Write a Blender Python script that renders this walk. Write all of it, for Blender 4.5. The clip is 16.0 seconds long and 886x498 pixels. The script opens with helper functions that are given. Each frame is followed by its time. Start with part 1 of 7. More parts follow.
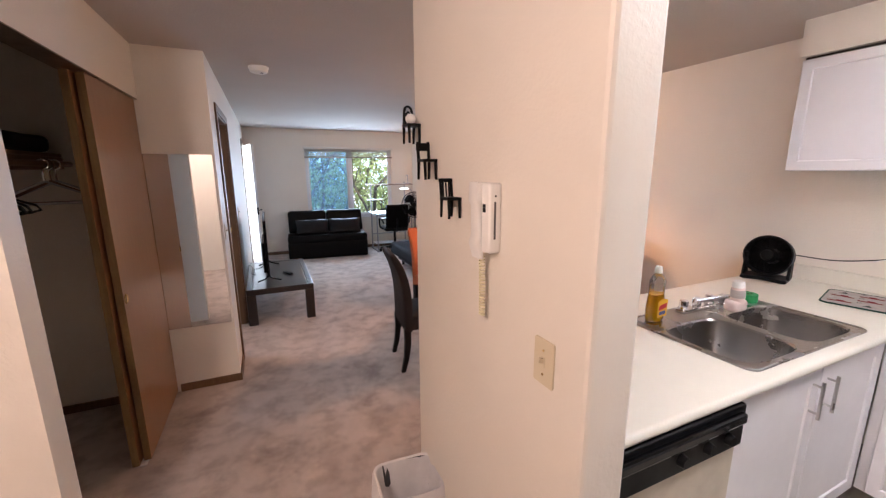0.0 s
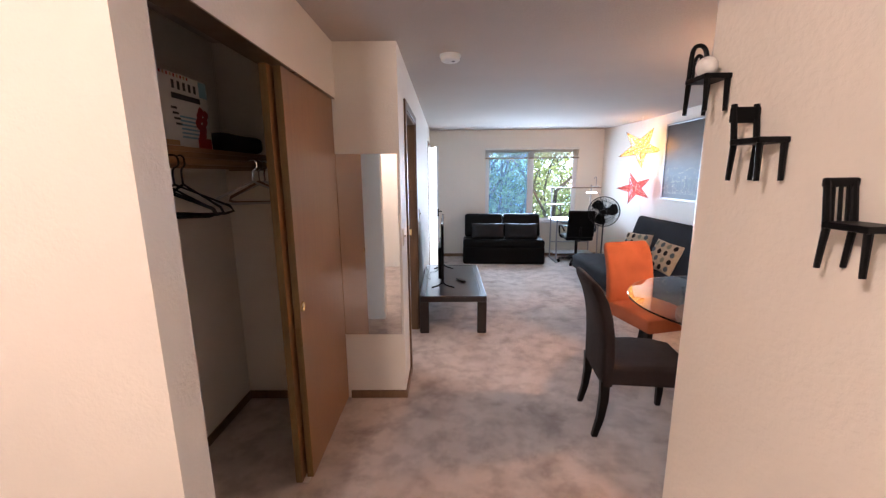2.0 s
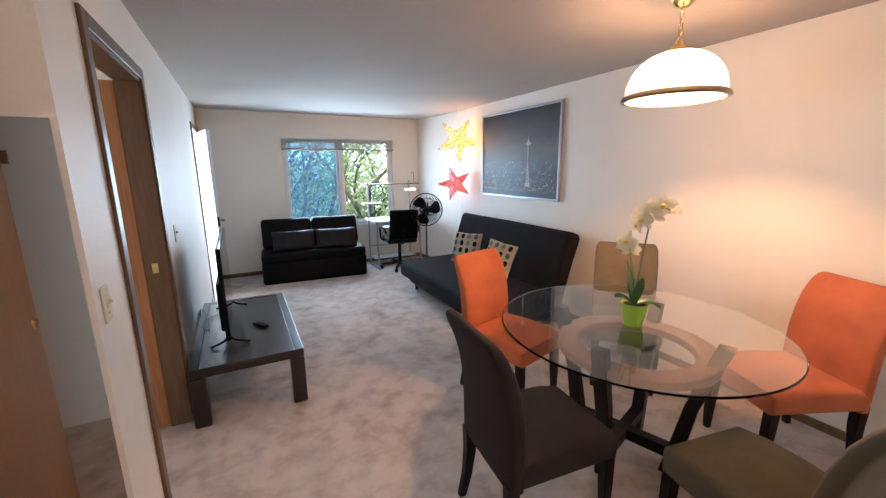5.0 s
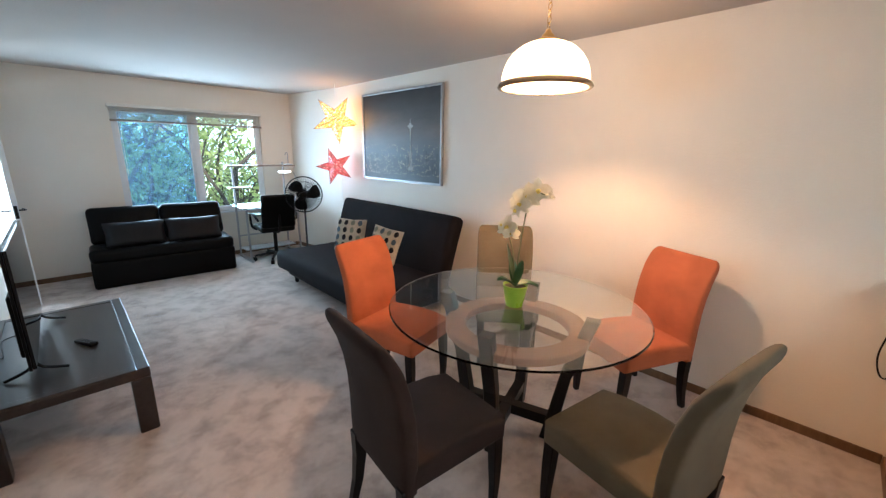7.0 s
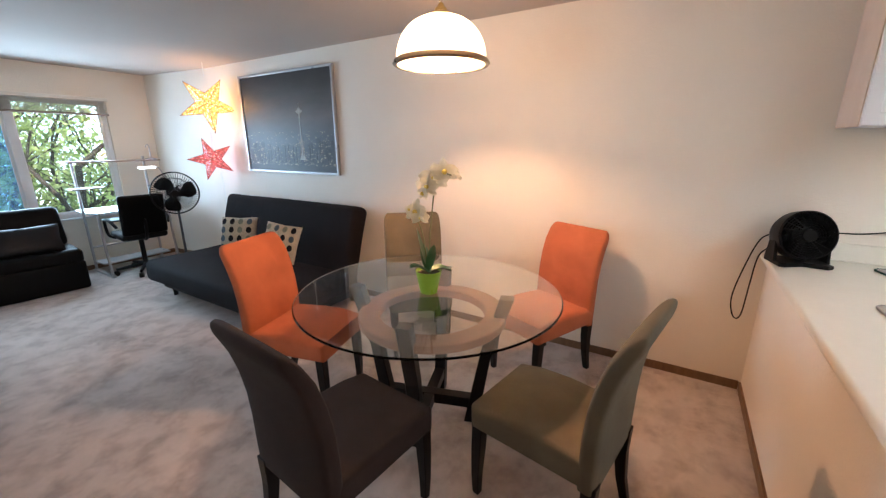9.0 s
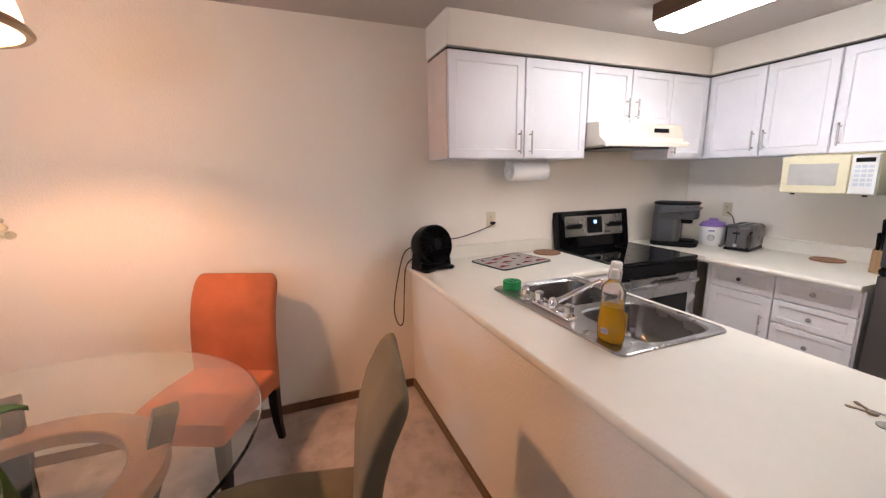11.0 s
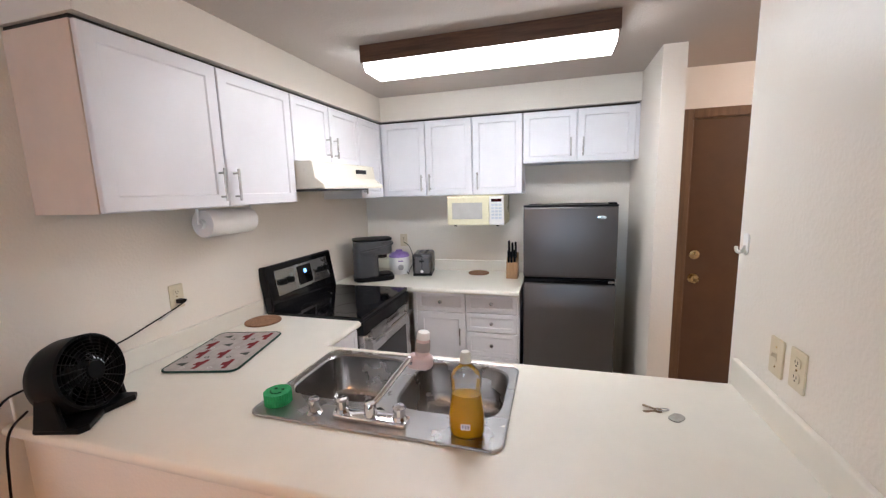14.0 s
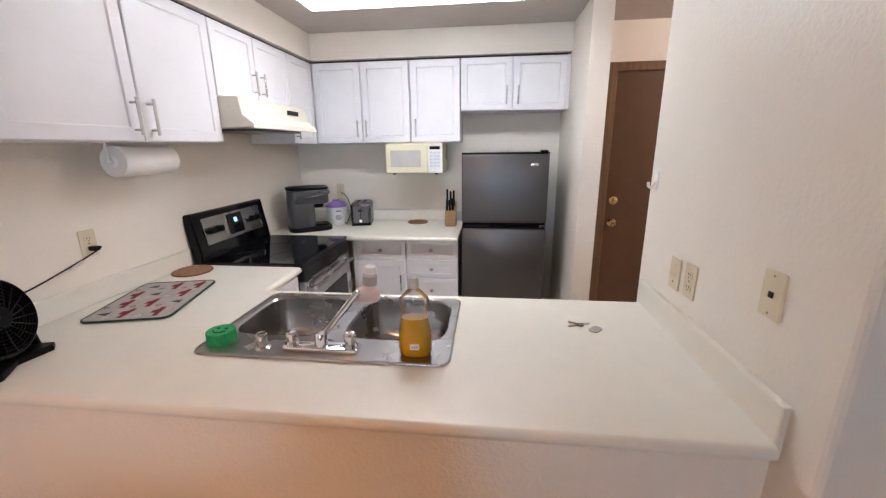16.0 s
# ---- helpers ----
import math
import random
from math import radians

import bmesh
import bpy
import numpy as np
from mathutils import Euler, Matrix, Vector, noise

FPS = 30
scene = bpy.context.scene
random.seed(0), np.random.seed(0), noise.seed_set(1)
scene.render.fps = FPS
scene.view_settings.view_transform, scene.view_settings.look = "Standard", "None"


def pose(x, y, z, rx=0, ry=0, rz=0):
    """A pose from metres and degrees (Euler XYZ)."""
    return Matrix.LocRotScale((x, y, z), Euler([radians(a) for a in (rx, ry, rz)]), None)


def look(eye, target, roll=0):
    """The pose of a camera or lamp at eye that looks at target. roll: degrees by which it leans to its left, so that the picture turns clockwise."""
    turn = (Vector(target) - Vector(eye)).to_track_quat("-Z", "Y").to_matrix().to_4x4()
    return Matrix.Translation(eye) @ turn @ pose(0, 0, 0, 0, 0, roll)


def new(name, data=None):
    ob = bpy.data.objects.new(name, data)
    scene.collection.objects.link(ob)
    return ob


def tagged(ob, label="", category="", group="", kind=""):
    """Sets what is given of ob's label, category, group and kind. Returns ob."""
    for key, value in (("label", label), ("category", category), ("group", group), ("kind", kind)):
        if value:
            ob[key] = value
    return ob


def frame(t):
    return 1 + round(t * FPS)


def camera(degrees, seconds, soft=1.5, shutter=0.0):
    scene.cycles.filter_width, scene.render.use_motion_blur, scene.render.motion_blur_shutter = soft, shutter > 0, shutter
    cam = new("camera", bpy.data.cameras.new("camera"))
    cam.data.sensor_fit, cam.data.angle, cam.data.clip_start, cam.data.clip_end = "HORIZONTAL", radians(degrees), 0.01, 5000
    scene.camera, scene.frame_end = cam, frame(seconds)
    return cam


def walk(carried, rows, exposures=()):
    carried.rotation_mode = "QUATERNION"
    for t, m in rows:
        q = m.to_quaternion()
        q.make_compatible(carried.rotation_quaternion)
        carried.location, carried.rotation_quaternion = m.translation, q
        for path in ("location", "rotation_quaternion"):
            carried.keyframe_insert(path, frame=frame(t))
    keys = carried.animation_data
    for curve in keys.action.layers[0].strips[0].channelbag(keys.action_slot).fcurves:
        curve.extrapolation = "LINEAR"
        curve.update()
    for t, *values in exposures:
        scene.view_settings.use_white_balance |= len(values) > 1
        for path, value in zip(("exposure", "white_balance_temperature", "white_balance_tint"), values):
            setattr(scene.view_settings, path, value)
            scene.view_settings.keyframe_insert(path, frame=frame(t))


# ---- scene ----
cam = camera(97.6, 16.0, soft=1.3)
PATH = [
    (0, (-0.01, 0.033, 1.581), (0.797, 1.82, 1.185), -0.3),
    (0.5, (-0.015, 0.21, 1.582), (0.4, 2.127, 1.195), -0.8),
    (1, (-0.025, 0.397, 1.568), (0.091, 2.361, 1.208), -1.0),
    (1.5, (-0.022, 0.57, 1.583), (-0.023, 2.538, 1.229), -0.8),
    (2, (-0.012, 0.66, 1.565), (-0.032, 2.624, 1.188), -0.5),
    (2.5, (-0.009, 0.795, 1.552), (-0.024, 2.753, 1.146), -0.4),
    (3, (0.006, 0.966, 1.557), (0.045, 2.923, 1.145), -0.4),
    (3.5, (0.033, 1.132, 1.545), (0.142, 3.086, 1.13), -0.7),
    (4, (0.066, 1.335, 1.559), (0.377, 3.273, 1.174), -0.6),
    (4.5, (0.089, 1.532, 1.555), (0.697, 3.397, 1.166), -0.4),
    (5, (0.099, 1.754, 1.56), (1.002, 3.491, 1.15), -0.5),
    (5.2, (0.13, 1.807, 1.561), (1.121, 3.493, 1.143), -0.2),
    (7.3, (0.191, 1.85, 1.552), (1.57, 3.202, 1.033), 0.8),
    (7.5, (0.186, 1.834, 1.538), (1.576, 3.164, 0.989), 0.7),
    (8, (0.145, 1.802, 1.504), (1.57, 3.072, 0.904), 0.8),
    (8.5, (0.154, 1.821, 1.499), (1.664, 2.999, 0.925), 0.4),
    (9, (0.259, 1.935, 1.504), (1.91, 2.934, 0.978), -0.2),
    (9.5, (0.407, 2.043, 1.519), (2.225, 2.726, 1.039), -0.0),
    (10, (0.512, 2.107, 1.504), (2.453, 2.308, 1.065), 0.8),
    (10.2, (0.542, 2.124, 1.481), (2.5, 2.104, 1.071), 0.6),
    (12.3, (0.814, 2.224, 1.502), (2.203, 0.847, 1.086), -0.2),
    (12.5, (0.894, 2.212, 1.509), (2.211, 0.761, 1.107), 0.1),
    (13, (1.069, 2.162, 1.536), (2.175, 0.536, 1.171), -1.2),
    (13.5, (1.228, 2.156, 1.579), (2.038, 0.36, 1.233), -1.9),
    (14, (1.326, 2.195, 1.615), (1.881, 0.298, 1.314), -1.7),
    (14.5, (1.347, 2.232, 1.641), (1.722, 0.286, 1.369), -1.3),
    (15, (1.34, 2.247, 1.622), (1.634, 0.295, 1.302), -1.2),
    (15.5, (1.342, 2.258, 1.578), (1.599, 0.318, 1.162), -1.1),
    (16, (1.348, 2.261, 1.54), (1.575, 0.342, 1.026), -0.7),
]
EXPOSURES = [(0.0, 0.58, 6380, 21), (0.5, 0.62, 6320, 21), (1.5, 0.72, 6250, 20), (3.0, 1.02, 6350, 19), (4.0, 1.0, 6400, 19), (5.0, 0.68, 6180, 13), (7.5, 0.66, 5880, 5), (8.5, 0.64, 5980, 8), (9.5, 0.56, 6150, 12), (10.2, 0.44, 6320, 16), (12.5, 0.48, 6400, 19), (13.5, 0.34, 6150, 15), (15.0, 0.46, 6060, 13), (16.0, 0.36, 6120, 15)]
walk(cam, [(t, look(eye, target, roll)) for t, eye, target, roll in PATH], EXPOSURES)

# ---- sizes ----
WEST, EAST, NORTH, TOP = -0.31, 3.045, 8.065, 2.36
CLOSET = -0.70
PARTITION_W, PARTITION_E, PARTITION_S, PARTITION_N = 0.556, 0.691, 0.570, 1.562
COUNTER = 0.895
KITCHEN_S, ENTRY_S = -1.15, -0.84

# ---- world and lights ----
world = bpy.data.worlds.new("sky")
scene.world = world
world.use_nodes = True
sky_nodes = world.node_tree.nodes
sky = sky_nodes.new("ShaderNodeTexSky")
sky.sky_type, sky.sun_disc = "NISHITA", False
sky.sun_elevation, sky.sun_rotation = radians(45), radians(205)
world.node_tree.links.new(sky.outputs[0], sky_nodes["Background"].inputs[0])
sky_nodes["Background"].inputs[1].default_value = 0.15


def lamp(name, kind, m, power, colour, size=0.1, size_y=None, spread=None):
    data = bpy.data.lights.new(name, kind)
    data.energy, data.color = power, colour
    if kind == "AREA":
        data.size = size
        if size_y:
            data.shape, data.size_y = "RECTANGLE", size_y
        if spread:
            data.spread = radians(spread)
    elif kind == "SUN":
        data.angle = radians(size)
    else:
        data.shadow_soft_size = size
    ob = new(name, data)
    ob.matrix_world = m
    return ob


lamp("sun", "SUN", look((0, 0, 0), (0.35, 0.75, -0.85)), 5.0, (1.0, 0.95, 0.86), 0.5)
lamp("window_daylight", "AREA", look((1.57, NORTH + 0.012, 1.28), (1.57, 5, 1.28)), 54, (0.58, 0.80, 1.0), 1.55, 1.05, 165)
lamp("bedroom_daylight", "AREA", look((-3.3, 5.2, 1.5), (-1, 5.2, 1.3)), 40, (0.9, 0.95, 1.0), 1.2, 1.1)
lamp("patio_daylight", "AREA", look((-0.75, 7.45, 1.1), (3, 7.6, 1.0)), 34, (0.78, 0.90, 1.0), 0.7, 1.7)
lamp("pendant_bulb", "POINT", pose(2.09, 3.05, 2.03), 48, (1.0, 0.51, 0.25), 0.045)
lamp("entry_bulb", "POINT", pose(-0.95, 0.05, 2.29), 62, (1.0, 0.80, 0.68), 0.09)
lamp("star_bulb", "POINT", pose(2.84, 6.555, 1.93), 10, (1.0, 0.42, 0.09), 0.06)
lamp("red_star_bulb", "POINT", pose(2.84, 6.64, 1.335), 1.8, (1.0, 0.10, 0.10), 0.06)

# ---- materials ----
def shader(name):
    m = bpy.data.materials.new(name)
    m.use_nodes = True
    nt = m.node_tree
    return m, nt, nt.nodes["Principled BSDF"]


def setin(node, **values):
    for key, value in values.items():
        node.inputs[key.replace("_", " ")].default_value = value


def noise_node(nt, scale, detail=4.0, rough=0.55, coords=None, stretch=None):
    tex = nt.nodes.new("ShaderNodeTexNoise")
    setin(tex, Scale=scale, Detail=detail, Roughness=rough)
    co = nt.nodes.new("ShaderNodeTexCoord")
    out = co.outputs[coords or "Object"]
    if stretch:
        mp = nt.nodes.new("ShaderNodeMapping")
        mp.inputs["Scale"].default_value = stretch
        nt.links.new(out, mp.inputs["Vector"])
        out = mp.outputs[0]
    nt.links.new(out, tex.inputs["Vector"])
    return tex


def ramp(nt, source, stops):
    r = nt.nodes.new("ShaderNodeValToRGB")
    els = r.color_ramp.elements
    while len(els) < len(stops):
        els.new(0.5)
    for el, (p, c) in zip(els, stops):
        el.position, el.color = p, (*c, 1)
    nt.links.new(source, r.inputs[0])
    return r.outputs[0]


def mix(nt, a, b, fac, mode="MIX"):
    n = nt.nodes.new("ShaderNodeMix")
    n.data_type, n.blend_type = "RGBA", mode
    for sock, v in ((n.inputs[0], fac), (n.inputs[6], a), (n.inputs[7], b)):
        if isinstance(v, (int, float)):
            sock.default_value = v
        elif isinstance(v, tuple):
            sock.default_value = (*v, 1)
        else:
            nt.links.new(v, sock)
    return n.outputs[2]


def bump(nt, height, strength, distance, bsdf, prior=None):
    b = nt.nodes.new("ShaderNodeBump")
    setin(b, Strength=strength, Distance=distance)
    nt.links.new(height, b.inputs["Height"])
    if prior:
        nt.links.new(prior, b.inputs["Normal"])
    nt.links.new(b.outputs[0], bsdf.inputs["Normal"])
    return b.outputs[0]


def surface(name, colour, rough=0.6, metal=0.0, vary=0.12, scale=6.0, grain=0.0, grain_scale=300.0, stretch=None, coat=0.0, sheen=0.0, spec=0.5, rough_vary=0.1):
    """A plain surface with stains at a large scale, grain at a fine one, and a little relief."""
    m, nt, b = shader(name)
    setin(b, Roughness=rough, Metallic=metal)
    b.inputs["Specular IOR Level"].default_value = spec
    b.inputs["Coat Weight"].default_value = coat
    b.inputs["Sheen Weight"].default_value = sheen
    big = noise_node(nt, scale, 5, 0.6, stretch=stretch)
    lo = tuple(c * (1 - vary) for c in colour)
    hi = tuple(min(1, c * (1 + vary)) for c in colour)
    nt.links.new(ramp(nt, big.outputs[0], [(0.3, lo), (0.7, hi)]), b.inputs["Base Color"])
    if rough_vary:
        lo_r, hi_r = max(0.02, rough - rough_vary), min(1, rough + rough_vary)
        nt.links.new(ramp(nt, big.outputs[0], [(0.3, (hi_r,) * 3), (0.7, (lo_r,) * 3)]), b.inputs["Roughness"])
    if grain:
        fine = noise_node(nt, grain_scale, 3, 0.6, stretch=stretch)
        bump(nt, fine.outputs[0], grain, 0.002, b)
    return m


def painted_wall(name, colour, relief=0.35, rough=0.55, spec=0.35):
    m, nt, b = shader(name)
    setin(b, Roughness=rough)
    b.inputs["Specular IOR Level"].default_value = spec
    big = noise_node(nt, 1.3, 4, 0.6)
    lo = tuple(c * 0.955 for c in colour)
    nt.links.new(ramp(nt, big.outputs[0], [(0.35, lo), (0.65, colour)]), b.inputs["Base Color"])
    peel = noise_node(nt, 85, 3, 0.5)
    soft = ramp(nt, peel.outputs[0], [(0.42, (0, 0, 0)), (0.62, (1, 1, 1))])
    bump(nt, soft, relief, 0.0025, b)
    return m


def carpet_material():
    m, nt, b = shader("carpet")
    setin(b, Roughness=0.95)
    b.inputs["Specular IOR Level"].default_value = 0.1
    b.inputs["Sheen Weight"].default_value = 0.25
    worn = noise_node(nt, 2.6, 5, 0.62)
    trod = noise_node(nt, 6.5, 5, 0.6)
    trod.inputs["Distortion"].default_value = 0.15
    tuft = noise_node(nt, 420, 3, 0.7)
    base = ramp(nt, worn.outputs[0], [(0.30, (0.37, 0.308, 0.278)), (0.46, (0.60, 0.515, 0.468)), (0.70, (0.70, 0.61, 0.56))])
    streak = ramp(nt, trod.outputs[0], [(0.36, (0.66, 0.63, 0.61)), (0.55, (1, 1, 1))])
    speck = ramp(nt, tuft.outputs[0], [(0.3, (0.72, 0.72, 0.72)), (0.7, (1.1, 1.1, 1.1))])
    col = mix(nt, mix(nt, base, streak, 0.8, "MULTIPLY"), speck, 1.0, "MULTIPLY")
    nt.links.new(col, b.inputs["Base Color"])
    n1 = bump(nt, trod.outputs[0], 0.5, 0.02, b)
    bump(nt, tuft.outputs[0], 0.8, 0.006, b, n1)
    return m


def wood(name, dark, light, rough=0.35, stretch=(14, 14, 1.1), scale=3.0, coat=0.0, fine=0.15, lined=0.8, spec=0.5):
    m, nt, b = shader(name)
    b.inputs["Specular IOR Level"].default_value = spec
    setin(b, Roughness=rough)
    b.inputs["Coat Weight"].default_value = coat
    a = noise_node(nt, scale, 6, 0.65, stretch=stretch)
    f = noise_node(nt, scale * 9, 4, 0.7, stretch=stretch)
    col = ramp(nt, a.outputs[0], [(0.32, dark), (0.68, light)])
    lines = ramp(nt, f.outputs[0], [(0.35, (0.82, 0.8, 0.78)), (0.6, (1, 1, 1))])
    nt.links.new(mix(nt, col, lines, lined, "MULTIPLY"), b.inputs["Base Color"])
    bump(nt, f.outputs[0], fine, 0.001, b)
    return m


def fabric(name, colour, vary=0.16, weave=900, sheen=0.04, big=5.0):
    m, nt, b = shader(name)
    setin(b, Roughness=0.9)
    b.inputs["Specular IOR Level"].default_value = 0.2
    b.inputs["Sheen Weight"].default_value = sheen
    n1 = noise_node(nt, big, 5, 0.6)
    n2 = noise_node(nt, weave, 2, 0.6)
    col = ramp(nt, n1.outputs[0], [(0.3, tuple(c * (1 - vary) for c in colour)), (0.7, tuple(c * (1 + vary) for c in colour))])
    speck = ramp(nt, n2.outputs[0], [(0.35, (0.7, 0.7, 0.7)), (0.65, (1.15, 1.15, 1.15))])
    nt.links.new(mix(nt, col, speck, 0.8, "MULTIPLY"), b.inputs["Base Color"])
    folds = bump(nt, n1.outputs[0], 0.25, 0.02, b)
    bump(nt, n2.outputs[0], 0.5, 0.002, b, folds)
    return m


def glow(name, colour, strength, under=(0.8, 0.8, 0.8), pattern=None, sheer=0.0):
    """A lit diffuser; sheer is the share of light that passes straight through it."""
    m, nt, b = shader(name)
    setin(b, Roughness=0.4)
    b.inputs["Base Color"].default_value = (*under, 1)
    b.inputs["Emission Color"].default_value = (*colour, 1)
    b.inputs["Emission Strength"].default_value = strength
    if pattern:
        tex = nt.nodes.new("ShaderNodeTexVoronoi")
        setin(tex, Scale=pattern)
        co = nt.nodes.new("ShaderNodeTexCoord")
        nt.links.new(co.outputs["Object"], tex.inputs["Vector"])
        dots = ramp(nt, tex.outputs["Distance"], [(0.16, (1, 0.9, 0.7)), (0.30, colour), (0.58, tuple(c * 0.25 for c in colour))])
        nt.links.new(dots, b.inputs["Emission Color"])
    if sheer:
        clear = nt.nodes.new("ShaderNodeBsdfTransparent")
        both = nt.nodes.new("ShaderNodeMixShader")
        both.inputs[0].default_value = sheer
        nt.links.new(b.outputs[0], both.inputs[1])
        nt.links.new(clear.outputs[0], both.inputs[2])
        nt.links.new(both.outputs[0], nt.nodes["Material Output"].inputs["Surface"])
    return m


def clear_glass(name, colour=(0.95, 1.0, 0.97), rough=0.0):
    m, nt, b = shader(name)
    setin(b, Roughness=rough, IOR=1.45)
    b.inputs["Base Color"].default_value = (*colour, 1)
    b.inputs["Transmission Weight"].default_value = 1.0
    return m


def pane_glass(name, tint=(1, 1, 1), veil=None, amount=0.0):
    m, nt, b = shader(name)
    out = nt.nodes["Material Output"]
    clear = nt.nodes.new("ShaderNodeBsdfTransparent")
    clear.inputs[0].default_value = (*tint, 1)
    gloss = nt.nodes.new("ShaderNodeBsdfGlossy")
    gloss.inputs["Roughness"].default_value = 0.02
    fres = nt.nodes.new("ShaderNodeFresnel")
    fres.inputs[0].default_value = 1.45
    m1 = nt.nodes.new("ShaderNodeMixShader")
    nt.links.new(fres.outputs[0], m1.inputs[0])
    nt.links.new(clear.outputs[0], m1.inputs[1])
    nt.links.new(gloss.outputs[0], m1.inputs[2])
    last = m1
    if veil:
        dif = nt.nodes.new("ShaderNodeBsdfTranslucent")
        dif.inputs[0].default_value = (*veil, 1)
        m2 = nt.nodes.new("ShaderNodeMixShader")
        m2.inputs[0].default_value = amount
        nt.links.new(m1.outputs[0], m2.inputs[1])
        nt.links.new(dif.outputs[0], m2.inputs[2])
        last = m2
    nt.links.new(last.outputs[0], out.inputs["Surface"])
    return m


WALL = painted_wall("wall_paint", (0.82, 0.765, 0.68), 0.2)
WALL_ROUGH = painted_wall("rough_wall_paint", (0.82, 0.77, 0.69), 0.15, 0.38)
# the ceiling gets less light; that dimness is put into its darker colour
CEILING = painted_wall("shaded_ceiling_paint", (0.53, 0.48, 0.435), 0.3, 0.85, 0.06)
CARPET = carpet_material()
VINYL = surface("vinyl_floor", (0.5, 0.46, 0.4), 0.4)
DOOR_BROWN = wood("brown_door_veneer", (0.25, 0.112, 0.040), (0.285, 0.135, 0.050), 0.3, coat=0.25, fine=0.05, lined=0.2)
TRIM_BROWN = wood("brown_trim", (0.13, 0.070, 0.034), (0.20, 0.112, 0.055), 0.4)
EDGE_BROWN = wood("raw_door_edge", (0.17, 0.105, 0.038), (0.24, 0.155, 0.06), 0.5)
ENTRY_BROWN = surface("entry_door_paint", (0.098, 0.048, 0.021), 0.38, vary=0.1, grain=0.1)
PINE = wood("pine", (0.34, 0.13, 0.04), (0.50, 0.22, 0.08), 0.4)
WHITE_CAB = surface("white_thermofoil", (0.80, 0.79, 0.82), 0.38, vary=0.02, grain=0.03)
# peach cast of the pendant's warm light is put into this colour
CAB_SIDE_LIT = surface("cabinet_side_lamplit", (0.74, 0.60, 0.50), 0.5, vary=0.04)
LAMINATE = surface("cream_laminate", (0.765, 0.73, 0.645), 0.36, vary=0.02, scale=9, rough_vary=0.0)
STEEL = surface("brushed_steel", (0.46, 0.45, 0.445), 0.27, 1.0, vary=0.04, scale=3, rough_vary=0.04)
DARK_STEEL = surface("dark_steel", (0.135, 0.126, 0.124), 0.38, 0.85, vary=0.05, scale=2, rough_vary=0.04)
CHROME = surface("chrome", (0.78, 0.78, 0.80), 0.08, 1.0, vary=0.02, rough_vary=0.03)
NICKEL = surface("brushed_nickel", (0.52, 0.51, 0.50), 0.3, 1.0, vary=0.03)
BRASS = surface("brass", (0.62, 0.46, 0.22), 0.25, 1.0, vary=0.06)
BRONZE = surface("antique_brass", (0.26, 0.19, 0.12), 0.35, 0.9, vary=0.1)
RIM_BRASS = surface("satin_brass", (0.42, 0.35, 0.25), 0.3, 1.0, vary=0.06)
BLACK = surface("black_plastic", (0.0035, 0.0035, 0.004), 0.42, vary=0.1, spec=0.15)
BLACK_GLOSS = surface("black_gloss", (0.003, 0.003, 0.004), 0.06, vary=0.1, rough_vary=0.02, spec=0.3)
GREY_PLASTIC = surface("grey_plastic", (0.06, 0.06, 0.064), 0.35, vary=0.06)
SILVER_PLASTIC = surface("silver_plastic", (0.42, 0.42, 0.43), 0.35, 0.4, vary=0.04)
WHITE_PLASTIC = surface("white_plastic", (0.80, 0.79, 0.76), 0.35, vary=0.03)
IVORY = surface("ivory_plastic", (0.66, 0.58, 0.42), 0.4, vary=0.04)
CREAM = surface("cream_enamel", (0.80, 0.74, 0.52), 0.32, vary=0.03)
ESPRESSO = wood("espresso_wood", (0.004, 0.0025, 0.002), (0.009, 0.0055, 0.004), 0.4, spec=0.2)
BENCH_WOOD = wood("dark_brown_bench_wood", (0.017, 0.011, 0.0095), (0.030, 0.020, 0.017), 0.28, stretch=(12, 1, 12))
RING_WOOD = wood("copper_brown_wood", (0.27, 0.13, 0.075), (0.40, 0.21, 0.125), 0.4, stretch=(3, 3, 3))
BROWN_FABRIC = fabric("dark_brown_fabric", (0.027, 0.0175, 0.0155), sheen=0.02)
ORANGE_FABRIC = fabric("orange_fabric", (0.45, 0.128, 0.056))
OLIVE_FABRIC = fabric("olive_fabric", (0.150, 0.128, 0.088))
FUTON_FABRIC = fabric("charcoal_fabric", (0.0075, 0.0055, 0.0068), sheen=0.0, big=9.0)
LEATHER = surface("black_leather", (0.0022, 0.002, 0.0021), 0.42, vary=0.15, spec=0.12, grain=0.2, grain_scale=120)
PILLOW_GREY = surface("charcoal_leather", (0.010, 0.0095, 0.0105), 0.42, vary=0.2, spec=0.2, grain=0.2, grain_scale=120)
CUSHION = fabric("cushion_linen", (0.50, 0.44, 0.34))
BLUE_DOT = fabric("slate_print", (0.10, 0.14, 0.17))
INK_DOT = fabric("ink_print", (0.014, 0.014, 0.018))
SAGE_DOT = fabric("sage_print", (0.22, 0.24, 0.19))
TABLE_GLASS = clear_glass("table_glass", (0.93, 0.98, 0.96))
WINDOW_GLASS = pane_glass("window_glass", (0.97, 0.99, 0.98), (0.92, 0.97, 1.0), 0.03)
SCREEN_GLASS = pane_glass("screened_glass", (0.58, 0.80, 1.0), (0.50, 0.68, 1.0), 0.22)
MIRROR = surface("mirror_silver", (0.86, 0.88, 0.87), 0.015, 1.0, vary=0.0, rough_vary=0)
VINYL_WHITE = surface("white_vinyl_frame", (0.74, 0.76, 0.78), 0.4, vary=0.03)
BLIND = surface("blind_slats", (0.72, 0.70, 0.64), 0.5, vary=0.05)
